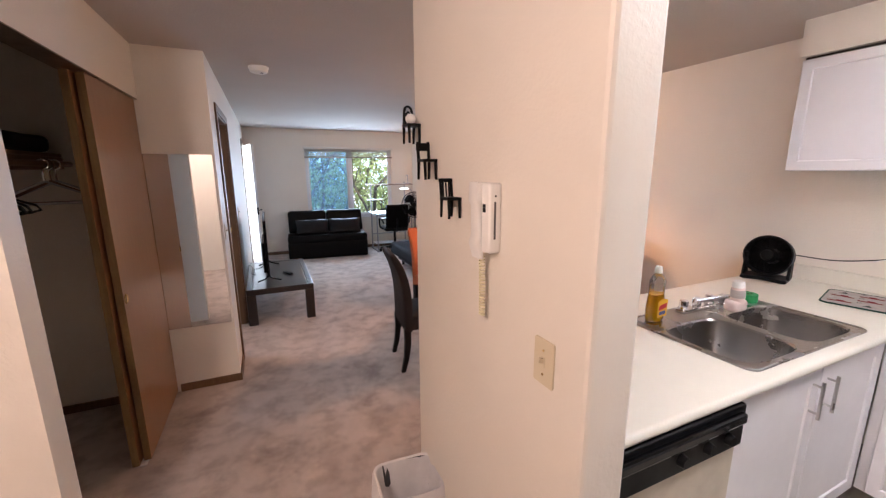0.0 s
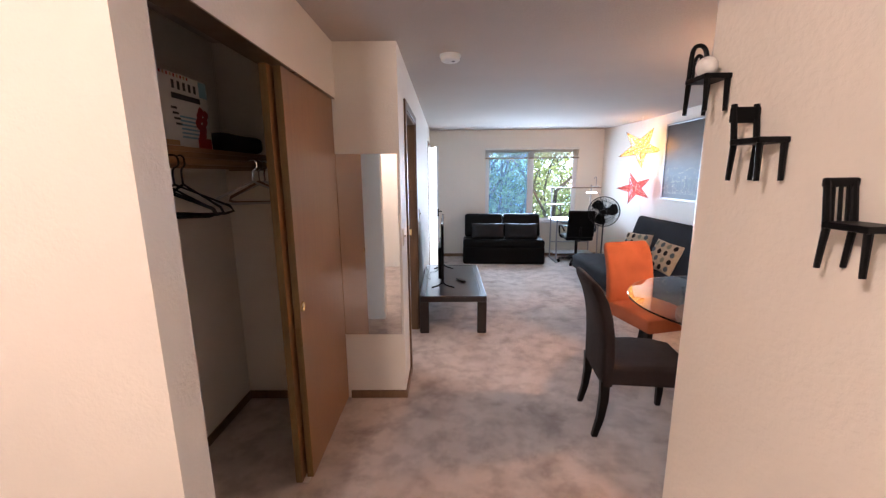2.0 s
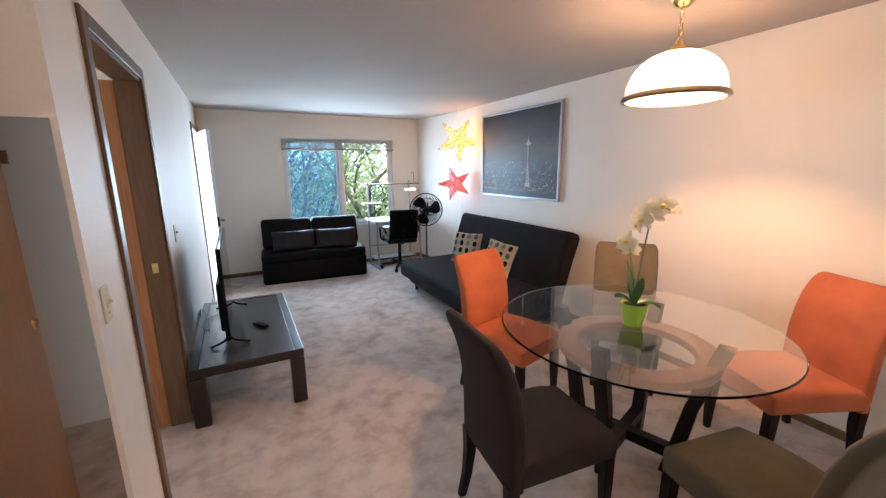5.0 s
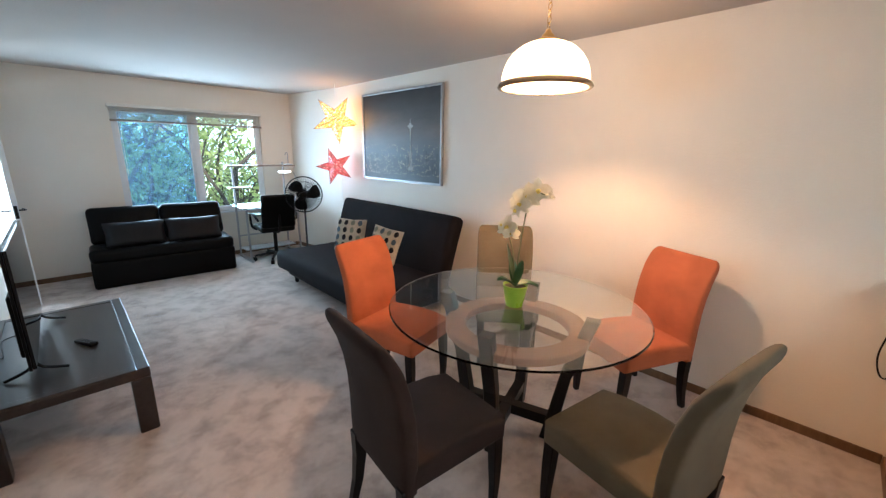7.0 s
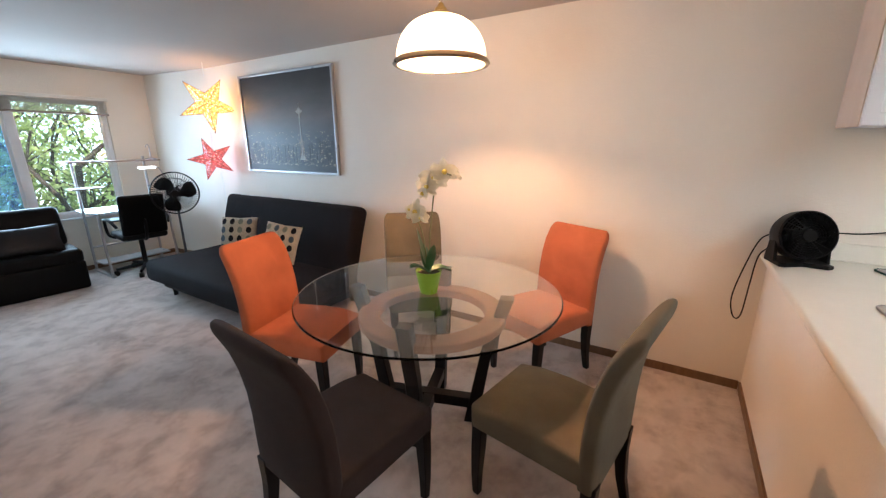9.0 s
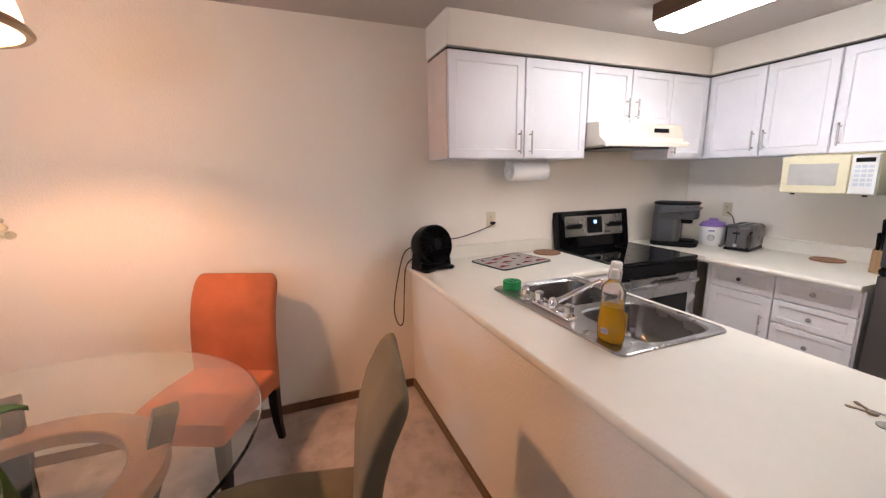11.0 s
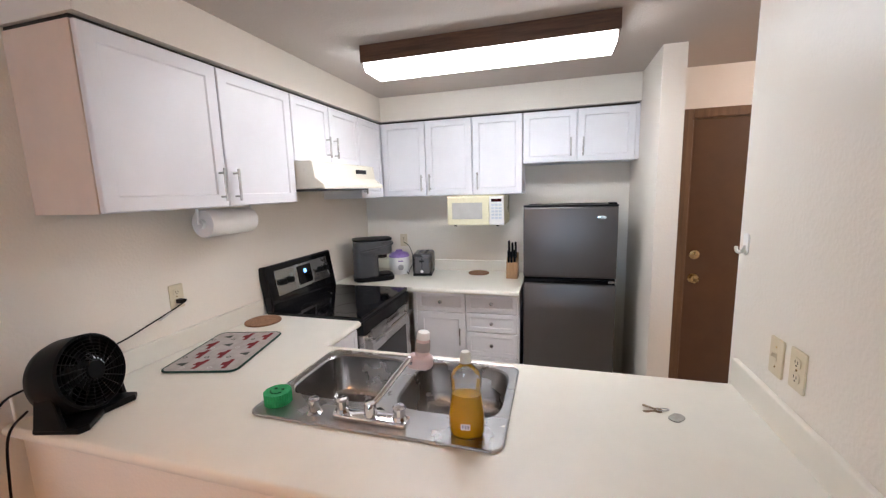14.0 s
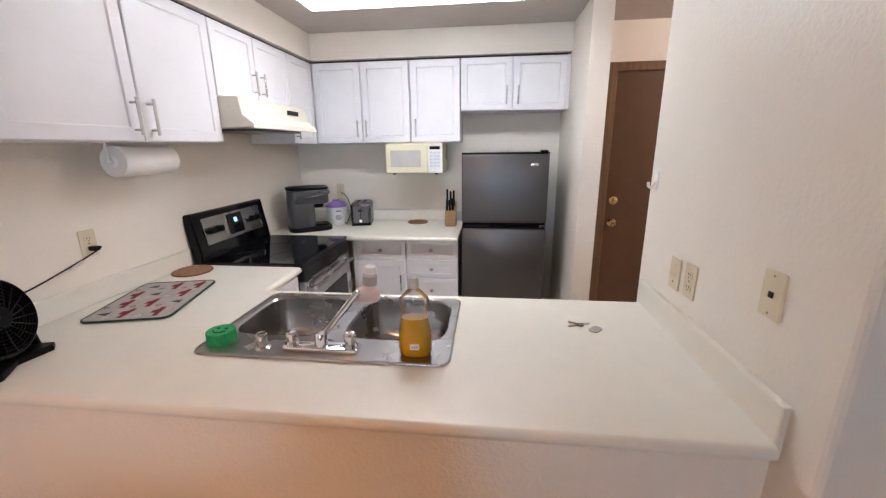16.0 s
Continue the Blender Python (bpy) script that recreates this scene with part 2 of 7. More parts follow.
SHADE_GLOW = glow("lit_frosted_glass", (1.0, 0.78, 0.50), 1.7, (0.9, 0.86, 0.8), sheer=0.42)
TUBE_GLOW = glow("lit_diffuser", (0.97, 1.0, 0.985), 18)
ENTRY_GLOW = glow("lit_entry_glass", (1.0, 0.78, 0.5), 4.0, sheer=0.6)
STAR_YELLOW = glow("yellow_paper", (1.0, 0.47, 0.05), 2.5, (0.10, 0.05, 0.008), pattern=46, sheer=0.35)
STAR_RED = glow("red_paper", (1.0, 0.05, 0.05), 1.05, (0.08, 0.006, 0.006), pattern=46, sheer=0.35)

STAR_SEAM = surface("lantern_seam", (0.20, 0.05, 0.01), 0.7)

# ---- mesh tools ----
def mesh_of(name, bm, material, smooth=False):
    me = bpy.data.meshes.new(name)
    bm.normal_update()
    bm.to_mesh(me)
    bm.free()
    if material:
        me.materials.append(material)
    if smooth:
        for p in me.polygons:
            p.use_smooth = True
        me.set_sharp_from_angle(angle=radians(38))
    return me


def part(name, bm, material, parent=None, label="", smooth=False, m=None):
    """One mesh object under a thing or under a part."""
    ob = new(name, mesh_of(name, bm, material, smooth))
    if parent is not None:
        ob.parent = parent
    if m is not None:
        ob.matrix_local = m
    if label:
        ob["label"] = label
    return ob


def thing(name, label, category, m=None, group="", kind=""):
    ob = new(name)
    ob.empty_display_size = 0.05
    if m is not None:
        ob.matrix_world = m
    return tagged(ob, label, category, group, kind)


def solid(name, bm, material, label, category, m=None, group="", kind="", smooth=False):
    ob = new(name, mesh_of(name, bm, material, smooth))
    if m is not None:
        ob.matrix_world = m
    return tagged(ob, label, category, group, kind)


def box(x0, x1, y0, y1, z0, z1, bevel=0.0, bm=None, segments=2, m=None):
    own = bm if bm is not None else bmesh.new()
    work = bmesh.new()
    bmesh.ops.create_cube(work, size=1)
    for v in work.verts:
        v.co = Vector(((x0 + x1) / 2 + v.co.x * abs(x1 - x0), (y0 + y1) / 2 + v.co.y * abs(y1 - y0), (z0 + z1) / 2 + v.co.z * abs(z1 - z0)))
    if bevel:
        bmesh.ops.bevel(work, geom=work.edges[:], offset=bevel, segments=segments, profile=0.5, affect="EDGES", clamp_overlap=True)
    merge(own, work, m)
    return own


def merge(bm, work, m=None):
    if m is not None:
        bmesh.ops.transform(work, matrix=m, verts=work.verts[:])
    me = bpy.data.meshes.new("tmp")
    work.to_mesh(me)
    work.free()
    bm.from_mesh(me)
    bpy.data.meshes.remove(me)
    return bm


def rod(a, b, r, r2=None, sides=12, bm=None):
    own = bm if bm is not None else bmesh.new()
    a, b = Vector(a), Vector(b)
    work = bmesh.new()
    bmesh.ops.create_cone(work, cap_ends=True, segments=sides, radius1=r, radius2=r if r2 is None else r2, depth=(b - a).length)
    turn = (b - a).to_track_quat("Z", "Y").to_matrix().to_4x4()
    return merge(own, work, Matrix.Translation((a + b) / 2) @ turn)


def tube(points, r, sides=8, bm=None, closed=False, smooth_steps=0):
    own = bm if bm is not None else bmesh.new()
    pts = [Vector(p) for p in points]
    if smooth_steps:
        out = []
        n = len(pts)
        for i in range(n if closed else n - 1):
            p0 = pts[(i - 1) % n] if closed or i > 0 else pts[0]
            p1, p2 = pts[i], pts[(i + 1) % n]
            p3 = pts[(i + 2) % n] if closed or i + 2 < n else pts[-1]
            for s in range(smooth_steps):
                u = s / smooth_steps
                out.append(0.5 * (2 * p1 + (p2 - p0) * u + (2 * p0 - 5 * p1 + 4 * p2 - p3) * u * u + (3 * p1 - p0 - 3 * p2 + p3) * u ** 3))
        if not closed:
            out.append(pts[-1])
        pts = out
    rings = []
    up = Vector((0.13, 0.21, 0.97))
    n = len(pts)
    for i, p in enumerate(pts):
        if closed:
            d = pts[(i + 1) % n] - pts[i - 1]
        else:
            d = pts[min(i + 1, n - 1)] - pts[max(i - 1, 0)]
        d.normalize()
        side = d.cross(up)
        if side.length < 1e-3:
            side = d.cross(Vector((1, 0, 0)))
        side.normalize()
        over = side.cross(d).normalized()
        up = over
        rr = r[i * (len(r) - 1) // max(1, n - 1)] if isinstance(r, (list, tuple)) else r
        rings.append([own.verts.new(p + rr * (math.cos(2 * math.pi * k / sides) * side + math.sin(2 * math.pi * k / sides) * over)) for k in range(sides)])
    pairs = list(zip(rings, rings[1:])) + ([(rings[-1], rings[0])] if closed else [])
    for ra, rb in pairs:
        for k in range(sides):
            own.faces.new((ra[k], ra[(k + 1) % sides], rb[(k + 1) % sides], rb[k]))
    if not closed:
        own.faces.new(rings[0][::-1])
        own.faces.new(rings[-1])
    bmesh.ops.recalc_face_normals(own, faces=own.faces[:])
    return own


def lathe(profile, sides=40, bm=None, closed=False):
    """Turns (radius, height) pairs about z; closed joins last to first."""
    own = bm if bm is not None else bmesh.new()
    rings = []
    for r, z in profile:
        if r < 1e-5:
            rings.append([own.verts.new((0, 0, z))])
        else:
            rings.append([own.verts.new((r * math.cos(2 * math.pi * k / sides), r * math.sin(2 * math.pi * k / sides), z)) for k in range(sides)])
    pairs = list(zip(rings, rings[1:])) + ([(rings[-1], rings[0])] if closed else [])
    for a, b in pairs:
        for k in range(sides):
            q = (k + 1) % sides
            if len(a) == 1 and len(b) > 1:
                own.faces.new((a[0], b[q], b[k]))
            elif len(b) == 1 and len(a) > 1:
                own.faces.new((a[k], a[q], b[0]))
            elif len(a) > 1:
                own.faces.new((a[k], a[q], b[q], b[k]))
    bmesh.ops.recalc_face_normals(own, faces=own.faces[:])
    return own


def prism(outline, axis, lo, hi, bevel=0.0, bm=None, segments=2):
    """Extrudes a flat outline of (u, v) along an axis."""
    own = bm if bm is not None else bmesh.new()
    work = bmesh.new()

    def place(u, v, w):
        return {"x": (w, u, v), "y": (u, w, v), "z": (u, v, w)}[axis]

    a = [work.verts.new(place(u, v, lo)) for u, v in outline]
    b = [work.verts.new(place(u, v, hi)) for u, v in outline]
    n = len(outline)
    work.faces.new(a)
    work.faces.new(b[::-1])
    for i in range(n):
        work.faces.new((a[i], b[i], b[(i + 1) % n], a[(i + 1) % n]))
    bmesh.ops.recalc_face_normals(work, faces=work.faces[:])
    if bevel:
        rim = [e for e in work.edges if any(len(f.verts) > 4 for f in e.link_faces) or n == 4]
        bmesh.ops.bevel(work, geom=rim, offset=bevel, segments=segments, profile=0.5, affect="EDGES", clamp_overlap=True)
    return merge(own, work)


def rounded(w, d, r, n=6):
    pts = []
    for cx, cy, a0 in ((w / 2 - r, d / 2 - r, 0), (-w / 2 + r, d / 2 - r, 90), (-w / 2 + r, -d / 2 + r, 180), (w / 2 - r, -d / 2 + r, 270)):
        for k in range(n + 1):
            a = radians(a0 + 90 * k / n)
            pts.append((cx + r * math.cos(a), cy + r * math.sin(a)))
    return pts


def pillow_mesh(w, h, t, n=14, crease=0.0, seed=1):
    """A stuffed cushion lying in the local xz plane."""
    bm = bmesh.new()
    for side in (1, -1):
        grid = []
        for i in range(n + 1):
            row = []
            for j in range(n + 1):
                u, v = 2 * i / n - 1, 2 * j / n - 1
                puff = max(0.0, (1 - u ** 4) * (1 - v ** 4)) ** 0.5
                pinch = 1 - 0.06 * (1 - abs(u * v)) * max(abs(u), abs(v)) ** 3
                y = side * (t / 2 * puff + 0.004) + 0.006 * puff * noise.noise(Vector((u * 2 + seed, v * 2, side)))
                row.append(bm.verts.new((u * w / 2 * pinch, y, v * h / 2 * pinch)))
            grid.append(row)
        for i in range(n):
            for j in range(n):
                q = (grid[i][j], grid[i + 1][j], grid[i + 1][j + 1], grid[i][j + 1])
                bm.faces.new(q if side < 0 else q[::-1])
    bmesh.ops.remove_doubles(bm, verts=bm.verts[:], dist=0.0085)
    return bm


def structure(name, bm, material, label, category, smooth=False):
    return solid(name, bm, material, label, category, kind="structure", smooth=smooth)


# ---- shell ----
structure("floor", box(-4.0, EAST + 0.2, KITCHEN_S - 0.3, NORTH + 0.15, -0.12, 0.0), CARPET, "worn taupe wall-to-wall carpet with darker trodden patches", "carpet")
structure("kitchen_floor", box(0.70, EAST, KITCHEN_S, 0.70, 0.001, 0.006), VINYL, "pale vinyl kitchen floor beneath the cabinets", "floor")
structure("ceiling", box(-4.0, EAST + 0.2, KITCHEN_S - 0.2, NORTH + 0.15, TOP, TOP + 0.12), CEILING, "off-white textured plaster ceiling with its dimness painted in", "ceiling")
structure("wall_east", box(EAST, EAST + 0.14, KITCHEN_S - 0.12, NORTH + 0.14, 0, TOP), WALL, "warm off-white painted wall with fine texture", "wall")

structure("wall_east_return", prism([(EAST, 6.86), (2.897, NORTH), (EAST, NORTH)], "z", 0, TOP), WALL, "off-white slightly angled end of the long wall", "wall")
# north wall with its window opening
WIN_X0, WIN_X1, WIN_Z0, WIN_Z1 = 0.72, 2.43, 0.66, 2.03
bm = box(-0.45, WIN_X0, NORTH, NORTH + 0.14, 0, TOP)
box(WIN_X1, EAST, NORTH, NORTH + 0.14, 0, TOP, bm=bm)
box(WIN_X0, WIN_X1, NORTH, NORTH + 0.14, 0, WIN_Z0, bm=bm)
box(WIN_X0, WIN_X1, NORTH, NORTH + 0.14, WIN_Z1, TOP, bm=bm)
structure("wall_north", bm, WALL, "off-white window wall of the living room", "wall")

# west wall with the bedroom door and the patio door
D1, D1E, D2, D2E, HEAD = 3.585, 4.445, 7.13, 7.95, 2.035
bm = box(WEST - 0.11, WEST, 3.30, D1, 0, TOP)
box(WEST - 0.11, WEST, D1, D1E, HEAD, TOP, bm=bm)
box(WEST - 0.11, WEST, D1E, D2, 0, TOP, bm=bm)
box(WEST - 0.11, WEST, D2, D2E, HEAD, TOP, bm=bm)
box(WEST - 0.11, WEST, D2E, NORTH, 0, TOP, bm=bm)
structure("wall_west", bm, WALL, "off-white wall with a wooden doorway", "wall")
structure("wall_closet_end", box(-1.55, WEST, 3.19, 3.30, 0, TOP), WALL, "narrow off-white wall end that carries the mirror", "wall")

# closet
structure("wall_closet_back", box(-1.55, -1.43, 1.40, 3.19, 0, TOP), WALL, "off-white back wall of the closet", "wall")
structure("wall_closet_side", box(-2.2, CLOSET, 1.525, 1.64, 0, TOP), WALL, "off-white wall at the near end of the closet", "wall")
structure("wall_closet_header", box(CLOSET - 0.11, CLOSET, 1.64, 3.19, 2.035, TOP), WALL, "off-white header over the closet opening", "wall")

# entry
structure("wall_entry_west", box(-2.3, -2.2, ENTRY_S, 1.64, 0, TOP), WALL, "off-white wall of the entry", "wall")
bm = box(-2.3, -0.40, ENTRY_S - 0.12, ENTRY_S, 0, TOP)
box(-0.40, 0.46, ENTRY_S - 0.12, ENTRY_S, 2.04, TOP, bm=bm)
box(0.46, 0.655, ENTRY_S - 0.12, ENTRY_S, 0, TOP, bm=bm)
structure("wall_entry", bm, WALL, "off-white wall round the front door", "wall")
structure("wall_fridge", box(0.655, 0.775, KITCHEN_S - 0.12, -0.30, 0, TOP), WALL, "off-white wall end beside the refrigerator", "wall")
structure("wall_kitchen", box(0.775, EAST, KITCHEN_S - 0.12, KITCHEN_S, 0, TOP), WALL, "off-white back wall of the kitchen", "wall")
bm = box(PARTITION_W, PARTITION_E, PARTITION_S, PARTITION_N, 0, TOP, 0.012)
structure("wall_partition", bm, WALL_ROUGH, "rough-textured off-white partition between hall and kitchen", "wall")
structure("wall_half", box(PARTITION_E, EAST, 1.325, 1.44, 0, COUNTER - 0.04), WALL, "off-white half wall under the breakfast counter", "wall")
bm = box(2.705, EAST, KITCHEN_S, 1.305, 2.175, TOP)
box(0.775, 2.705, KITCHEN_S, -0.815, 2.175, TOP, bm=bm)
structure("soffit", bm, WALL, "off-white boxed soffit over the wall cabinets", "wall")

# bedroom behind the west wall
structure("wall_bedroom_west", box(-3.5, -3.4, 3.2, NORTH, 0, TOP), WALL, "pale bedroom wall", "wall")
structure("wall_bedroom_south", box(-3.4, -1.55, 3.19, 3.30, 0, TOP), WALL, "pale bedroom wall", "wall")
structure("wall_bedroom_north", box(-3.4, -0.42, 6.60, 6.70, 0, TOP), WALL, "pale bedroom wall", "wall")


def baseboard(name, x0, x1, y0, y1):
    structure(name, box(x0, x1, y0, y1, 0, 0.058, 0.003), TRIM_BROWN, "low dark brown wooden baseboard", "baseboard")


baseboard("baseboard", EAST - 0.012, EAST, 1.452, 6.855)
structure("baseboard", prism([(EAST - 0.001, 6.86), (2.898, NORTH - 0.013), (2.886, NORTH - 0.014), (EAST - 0.013, 6.858)], "z", 0, 0.058), TRIM_BROWN, "low dark brown wooden baseboard", "baseboard")
baseboard("baseboard", -0.298, 2.884, NORTH - 0.012, NORTH)
baseboard("baseboard", WEST, WEST + 0.012, 3.178, D1 - 0.06)
baseboard("baseboard", WEST, WEST + 0.012, D1E + 0.06, D2 - 0.06)
baseboard("baseboard", CLOSET, WEST, 3.178, 3.19)
baseboard("baseboard", 0.71, EAST - 0.012, 1.44, 1.452)
baseboard("baseboard", -1.43, -0.82, 3.178, 3.19)
baseboard("baseboard", -1.43, -1.418, 1.64, 3.178)
baseboard("baseboard", PARTITION_W - 0.012, PARTITION_W, PARTITION_S, PARTITION_N + 0.012)
baseboard("baseboard", PARTITION_W, PARTITION_E, PARTITION_N, PARTITION_N + 0.012)
baseboard("baseboard", 0.643, 0.655, ENTRY_S, -0.30)


def door_case(name, y0, y1, head, label, depth=0.11, material=None):
    """Jambs and casings of an opening in the west wall."""
    mat = material or TRIM_BROWN
    top = thing(name, label, "door frame", kind="structure")
    w = 0.058
    for a, b in ((y0 - w, y0), (y1, y1 + w)):
        part("casing", box(WEST, WEST + 0.014, a, b, 0, head + w, 0.004), mat, top)
    part("casing", box(WEST, WEST + 0.014, y0, y1, head, head + w, 0.004), mat, top)
    for a, b in ((y0, y0 + 0.016), (y1 - 0.016, y1)):
        part("jamb", box(WEST - depth, WEST + 0.002, a, b, 0, head), mat, top)
    part("jamb", box(WEST - depth, WEST + 0.002, y0 + 0.016, y1 - 0.016, head - 0.016, head), mat, top)
    return top


case = door_case("door_frame_1", D1, D1E, HEAD, "dark brown wooden door frame of the bedroom")
part("strike_plate", box(WEST - 0.075, WEST - 0.045, D1E - 0.019, D1E - 0.016, 0.98, 1.04, 0.001), BRASS, case, "brass strike plate")

# window
def build_window():
    win = thing("window_1", "white vinyl sliding window with a raised blind", "window", kind="structure")
    y0, y1 = NORTH + 0.03, NORTH + 0.09
    x0, x1, z0, z1 = WIN_X0, WIN_X1, WIN_Z0, WIN_Z1
    for a in ((x0, x0 + 0.045, z0, z1), (x1 - 0.045, x1, z0, z1)):
        part("window_frame", box(a[0], a[1], y0, y1, a[2], a[3], 0.004), VINYL_WHITE, win)
    for a in ((z0, z0 + 0.045), (z1 - 0.045, z1)):
        part("window_frame", box(x0 + 0.045, x1 - 0.045, y0, y1, a[0], a[1], 0.004), VINYL_WHITE, win)
    mid = 1.57
    part("meeting_rail", box(mid - 0.03, mid + 0.03, y0 - 0.006, y1, z0 + 0.045, z1 - 0.045, 0.004), VINYL_WHITE, win)
    for a, b, mat, lab in ((x0 + 0.045, mid - 0.03, SCREEN_GLASS, "hazy bluish pane behind an insect screen"), (mid + 0.03, x1 - 0.045, WINDOW_GLASS, "clear pane")):
        for u0, u1, v0, v1 in ((a, a + 0.028, z0 + 0.045, z1 - 0.045), (b - 0.028, b, z0 + 0.045, z1 - 0.045), (a + 0.028, b - 0.028, z0 + 0.045, z0 + 0.073), (a + 0.028, b - 0.028, z1 - 0.073, z1 - 0.045)):
            part("sash_rail", box(u0, u1, y0 + 0.012, y1 - 0.02, v0, v1, 0.003), VINYL_WHITE, win)
        pane = part("pane", box(a + 0.02, b - 0.02, y0 + 0.024, y0 + 0.028, z0 + 0.06, z1 - 0.06), mat, win, lab)
        pane.visible_shadow = False
    part("window_sill", box(x0 - 0.03, x1 + 0.03, NORTH - 0.035, NORTH + 0.03, z0 - 0.02, z0, 0.004), VINYL_WHITE, win)


build_window()
blind = thing("window_blind", "beige slatted blind raised to the top of the window", "window blind")
part("head_rail", box(0.70, 2.45, NORTH - 0.052, NORTH - 0.004, 2.0, 2.04, 0.004), BLIND, blind)
for k in range(13):
    part("slat", box(0.715, 2.435, NORTH - 0.052, NORTH - 0.006, 1.868 + 0.0098 * k, 1.8705 + 0.0098 * k), BLIND, blind)
part("bottom_rail", box(0.715, 2.435, NORTH - 0.054, NORTH - 0.004, 1.838, 1.862, 0.004), surface("blind_rail", (0.25, 0.2, 0.16), 0.5), blind, "brown bottom rail")
part("cord", tube([(0.80, NORTH - 0.03, 1.85), (0.80, NORTH - 0.03, 1.2)], 0.0025, 6), BLIND, blind)

# ---- dining ----
def swept_leg(stations, y):
    """A tapered square leg through stations (x, z, half width)."""
    leg = bmesh.new()
    quads = [[leg.verts.new((x + a * h, y + b * h, z)) for a, b in ((-1, -1), (1, -1), (1, 1), (-1, 1))] for x, z, h in stations]
    leg.faces.new(quads[0]), leg.faces.new(quads[-1][::-1])
    for p, q in zip(quads, quads[1:]):
        for k in range(4):
            leg.faces.new((p[k], q[k], q[(k + 1) % 4], p[(k + 1) % 4]))
    bmesh.ops.recalc_face_normals(leg, faces=leg.faces[:])
    bmesh.ops.bevel(leg, geom=leg.edges[:], offset=0.003, segments=1, affect="EDGES", clamp_overlap=True)
    return leg


def chair_back():
    """A padded back that curves to the rear and has softly rounded top corners."""
    centre = [(-0.224, 0.345), (-0.224, 0.43), (-0.225, 0.54), (-0.233, 0.65), (-0.250, 0.75), (-0.277, 0.84), (-0.306, 0.90), (-0.320, 0.925), (-0.330, 0.944), (-0.337, 0.956), (-0.340, 0.962)]
    half = [0.033, 0.035, 0.036, 0.035, 0.034, 0.032, 0.029, 0.027, 0.022, 0.014, 0.004]
    wide = [0.222, 0.226, 0.227, 0.227, 0.227, 0.227, 0.225, 0.221, 0.213, 0.204, 0.192]
    bm = bmesh.new()
    rows = []
    for i, ((x, z), t, w) in enumerate(zip(centre, half, wide)):
        p, q = centre[max(i - 1, 0)], centre[min(i + 1, len(centre) - 1)]
        d = Vector((q[0] - p[0], 0, q[1] - p[1])).normalized()
        across = Vector((d.z, 0, -d.x))
        ring = []
        for k in range(28):
            a = 2 * math.pi * k / 28
            c, sn = math.cos(a), math.sin(a)
            u, v = math.copysign(abs(c) ** 0.24, c), math.copysign(abs(sn) ** 0.42, sn)
            ring.append(bm.verts.new(Vector((x, u * w, z)) + across * (v * t)))
        rows.append(ring)
    for ra, rb in zip(rows, rows[1:]):
        for k in range(28):
            bm.faces.new((ra[k], ra[(k + 1) % 28], rb[(k + 1) % 28], rb[k]))
    bm.faces.new(rows[0][::-1]), bm.faces.new(rows[-1])
    bmesh.ops.recalc_face_normals(bm, faces=bm.faces[:])
    return bm


def build_chair(m, fabric_mat, label):
    """An upholstered dining chair that faces local +x, its seat about the origin."""
    ob = thing("dining_chair", label, "chair", m, "chairs round the dining table")
    seat = prism([(-0.235, 0.350), (0.264, 0.350), (0.266, 0.452), (0.16, 0.474), (0.02, 0.480), (-0.235, 0.464)], "y", -0.226, 0.226, 0.030, segments=5)
    part("seat", seat, fabric_mat, ob, smooth=True)
    part("backrest", chair_back(), fabric_mat, ob, smooth=True)
    for y in (-0.188, 0.188):
        part("leg", swept_leg([(0.233, 0.37, 0.025), (0.238, 0.24, 0.0235), (0.243, 0.10, 0.019), (0.240, 0.0, 0.0155)], y), ESPRESSO, ob)
        part("leg", swept_leg([(-0.236, 0.37, 0.026), (-0.234, 0.25, 0.024), (-0.247, 0.12, 0.020), (-0.275, 0.0, 0.0165)], y), ESPRESSO, ob)
    return ob


build_chair(pose(1.165, 2.925, 0, rz=-6), BROWN_FABRIC, "dark brown upholstered dining chair with black legs")
build_chair(pose(1.665, 3.77, 0, rz=-76), ORANGE_FABRIC, "bright orange upholstered dining chair with black legs")
build_chair(pose(2.545, 3.55, 0, rz=221), OLIVE_FABRIC, "olive upholstered dining chair near the wall")
build_chair(pose(2.63, 2.605, 0, rz=156), ORANGE_FABRIC, "orange upholstered dining chair turned from the table")
build_chair(pose(1.668, 2.258, 0, rz=80), OLIVE_FABRIC, "olive-grey upholstered dining chair by the counter")


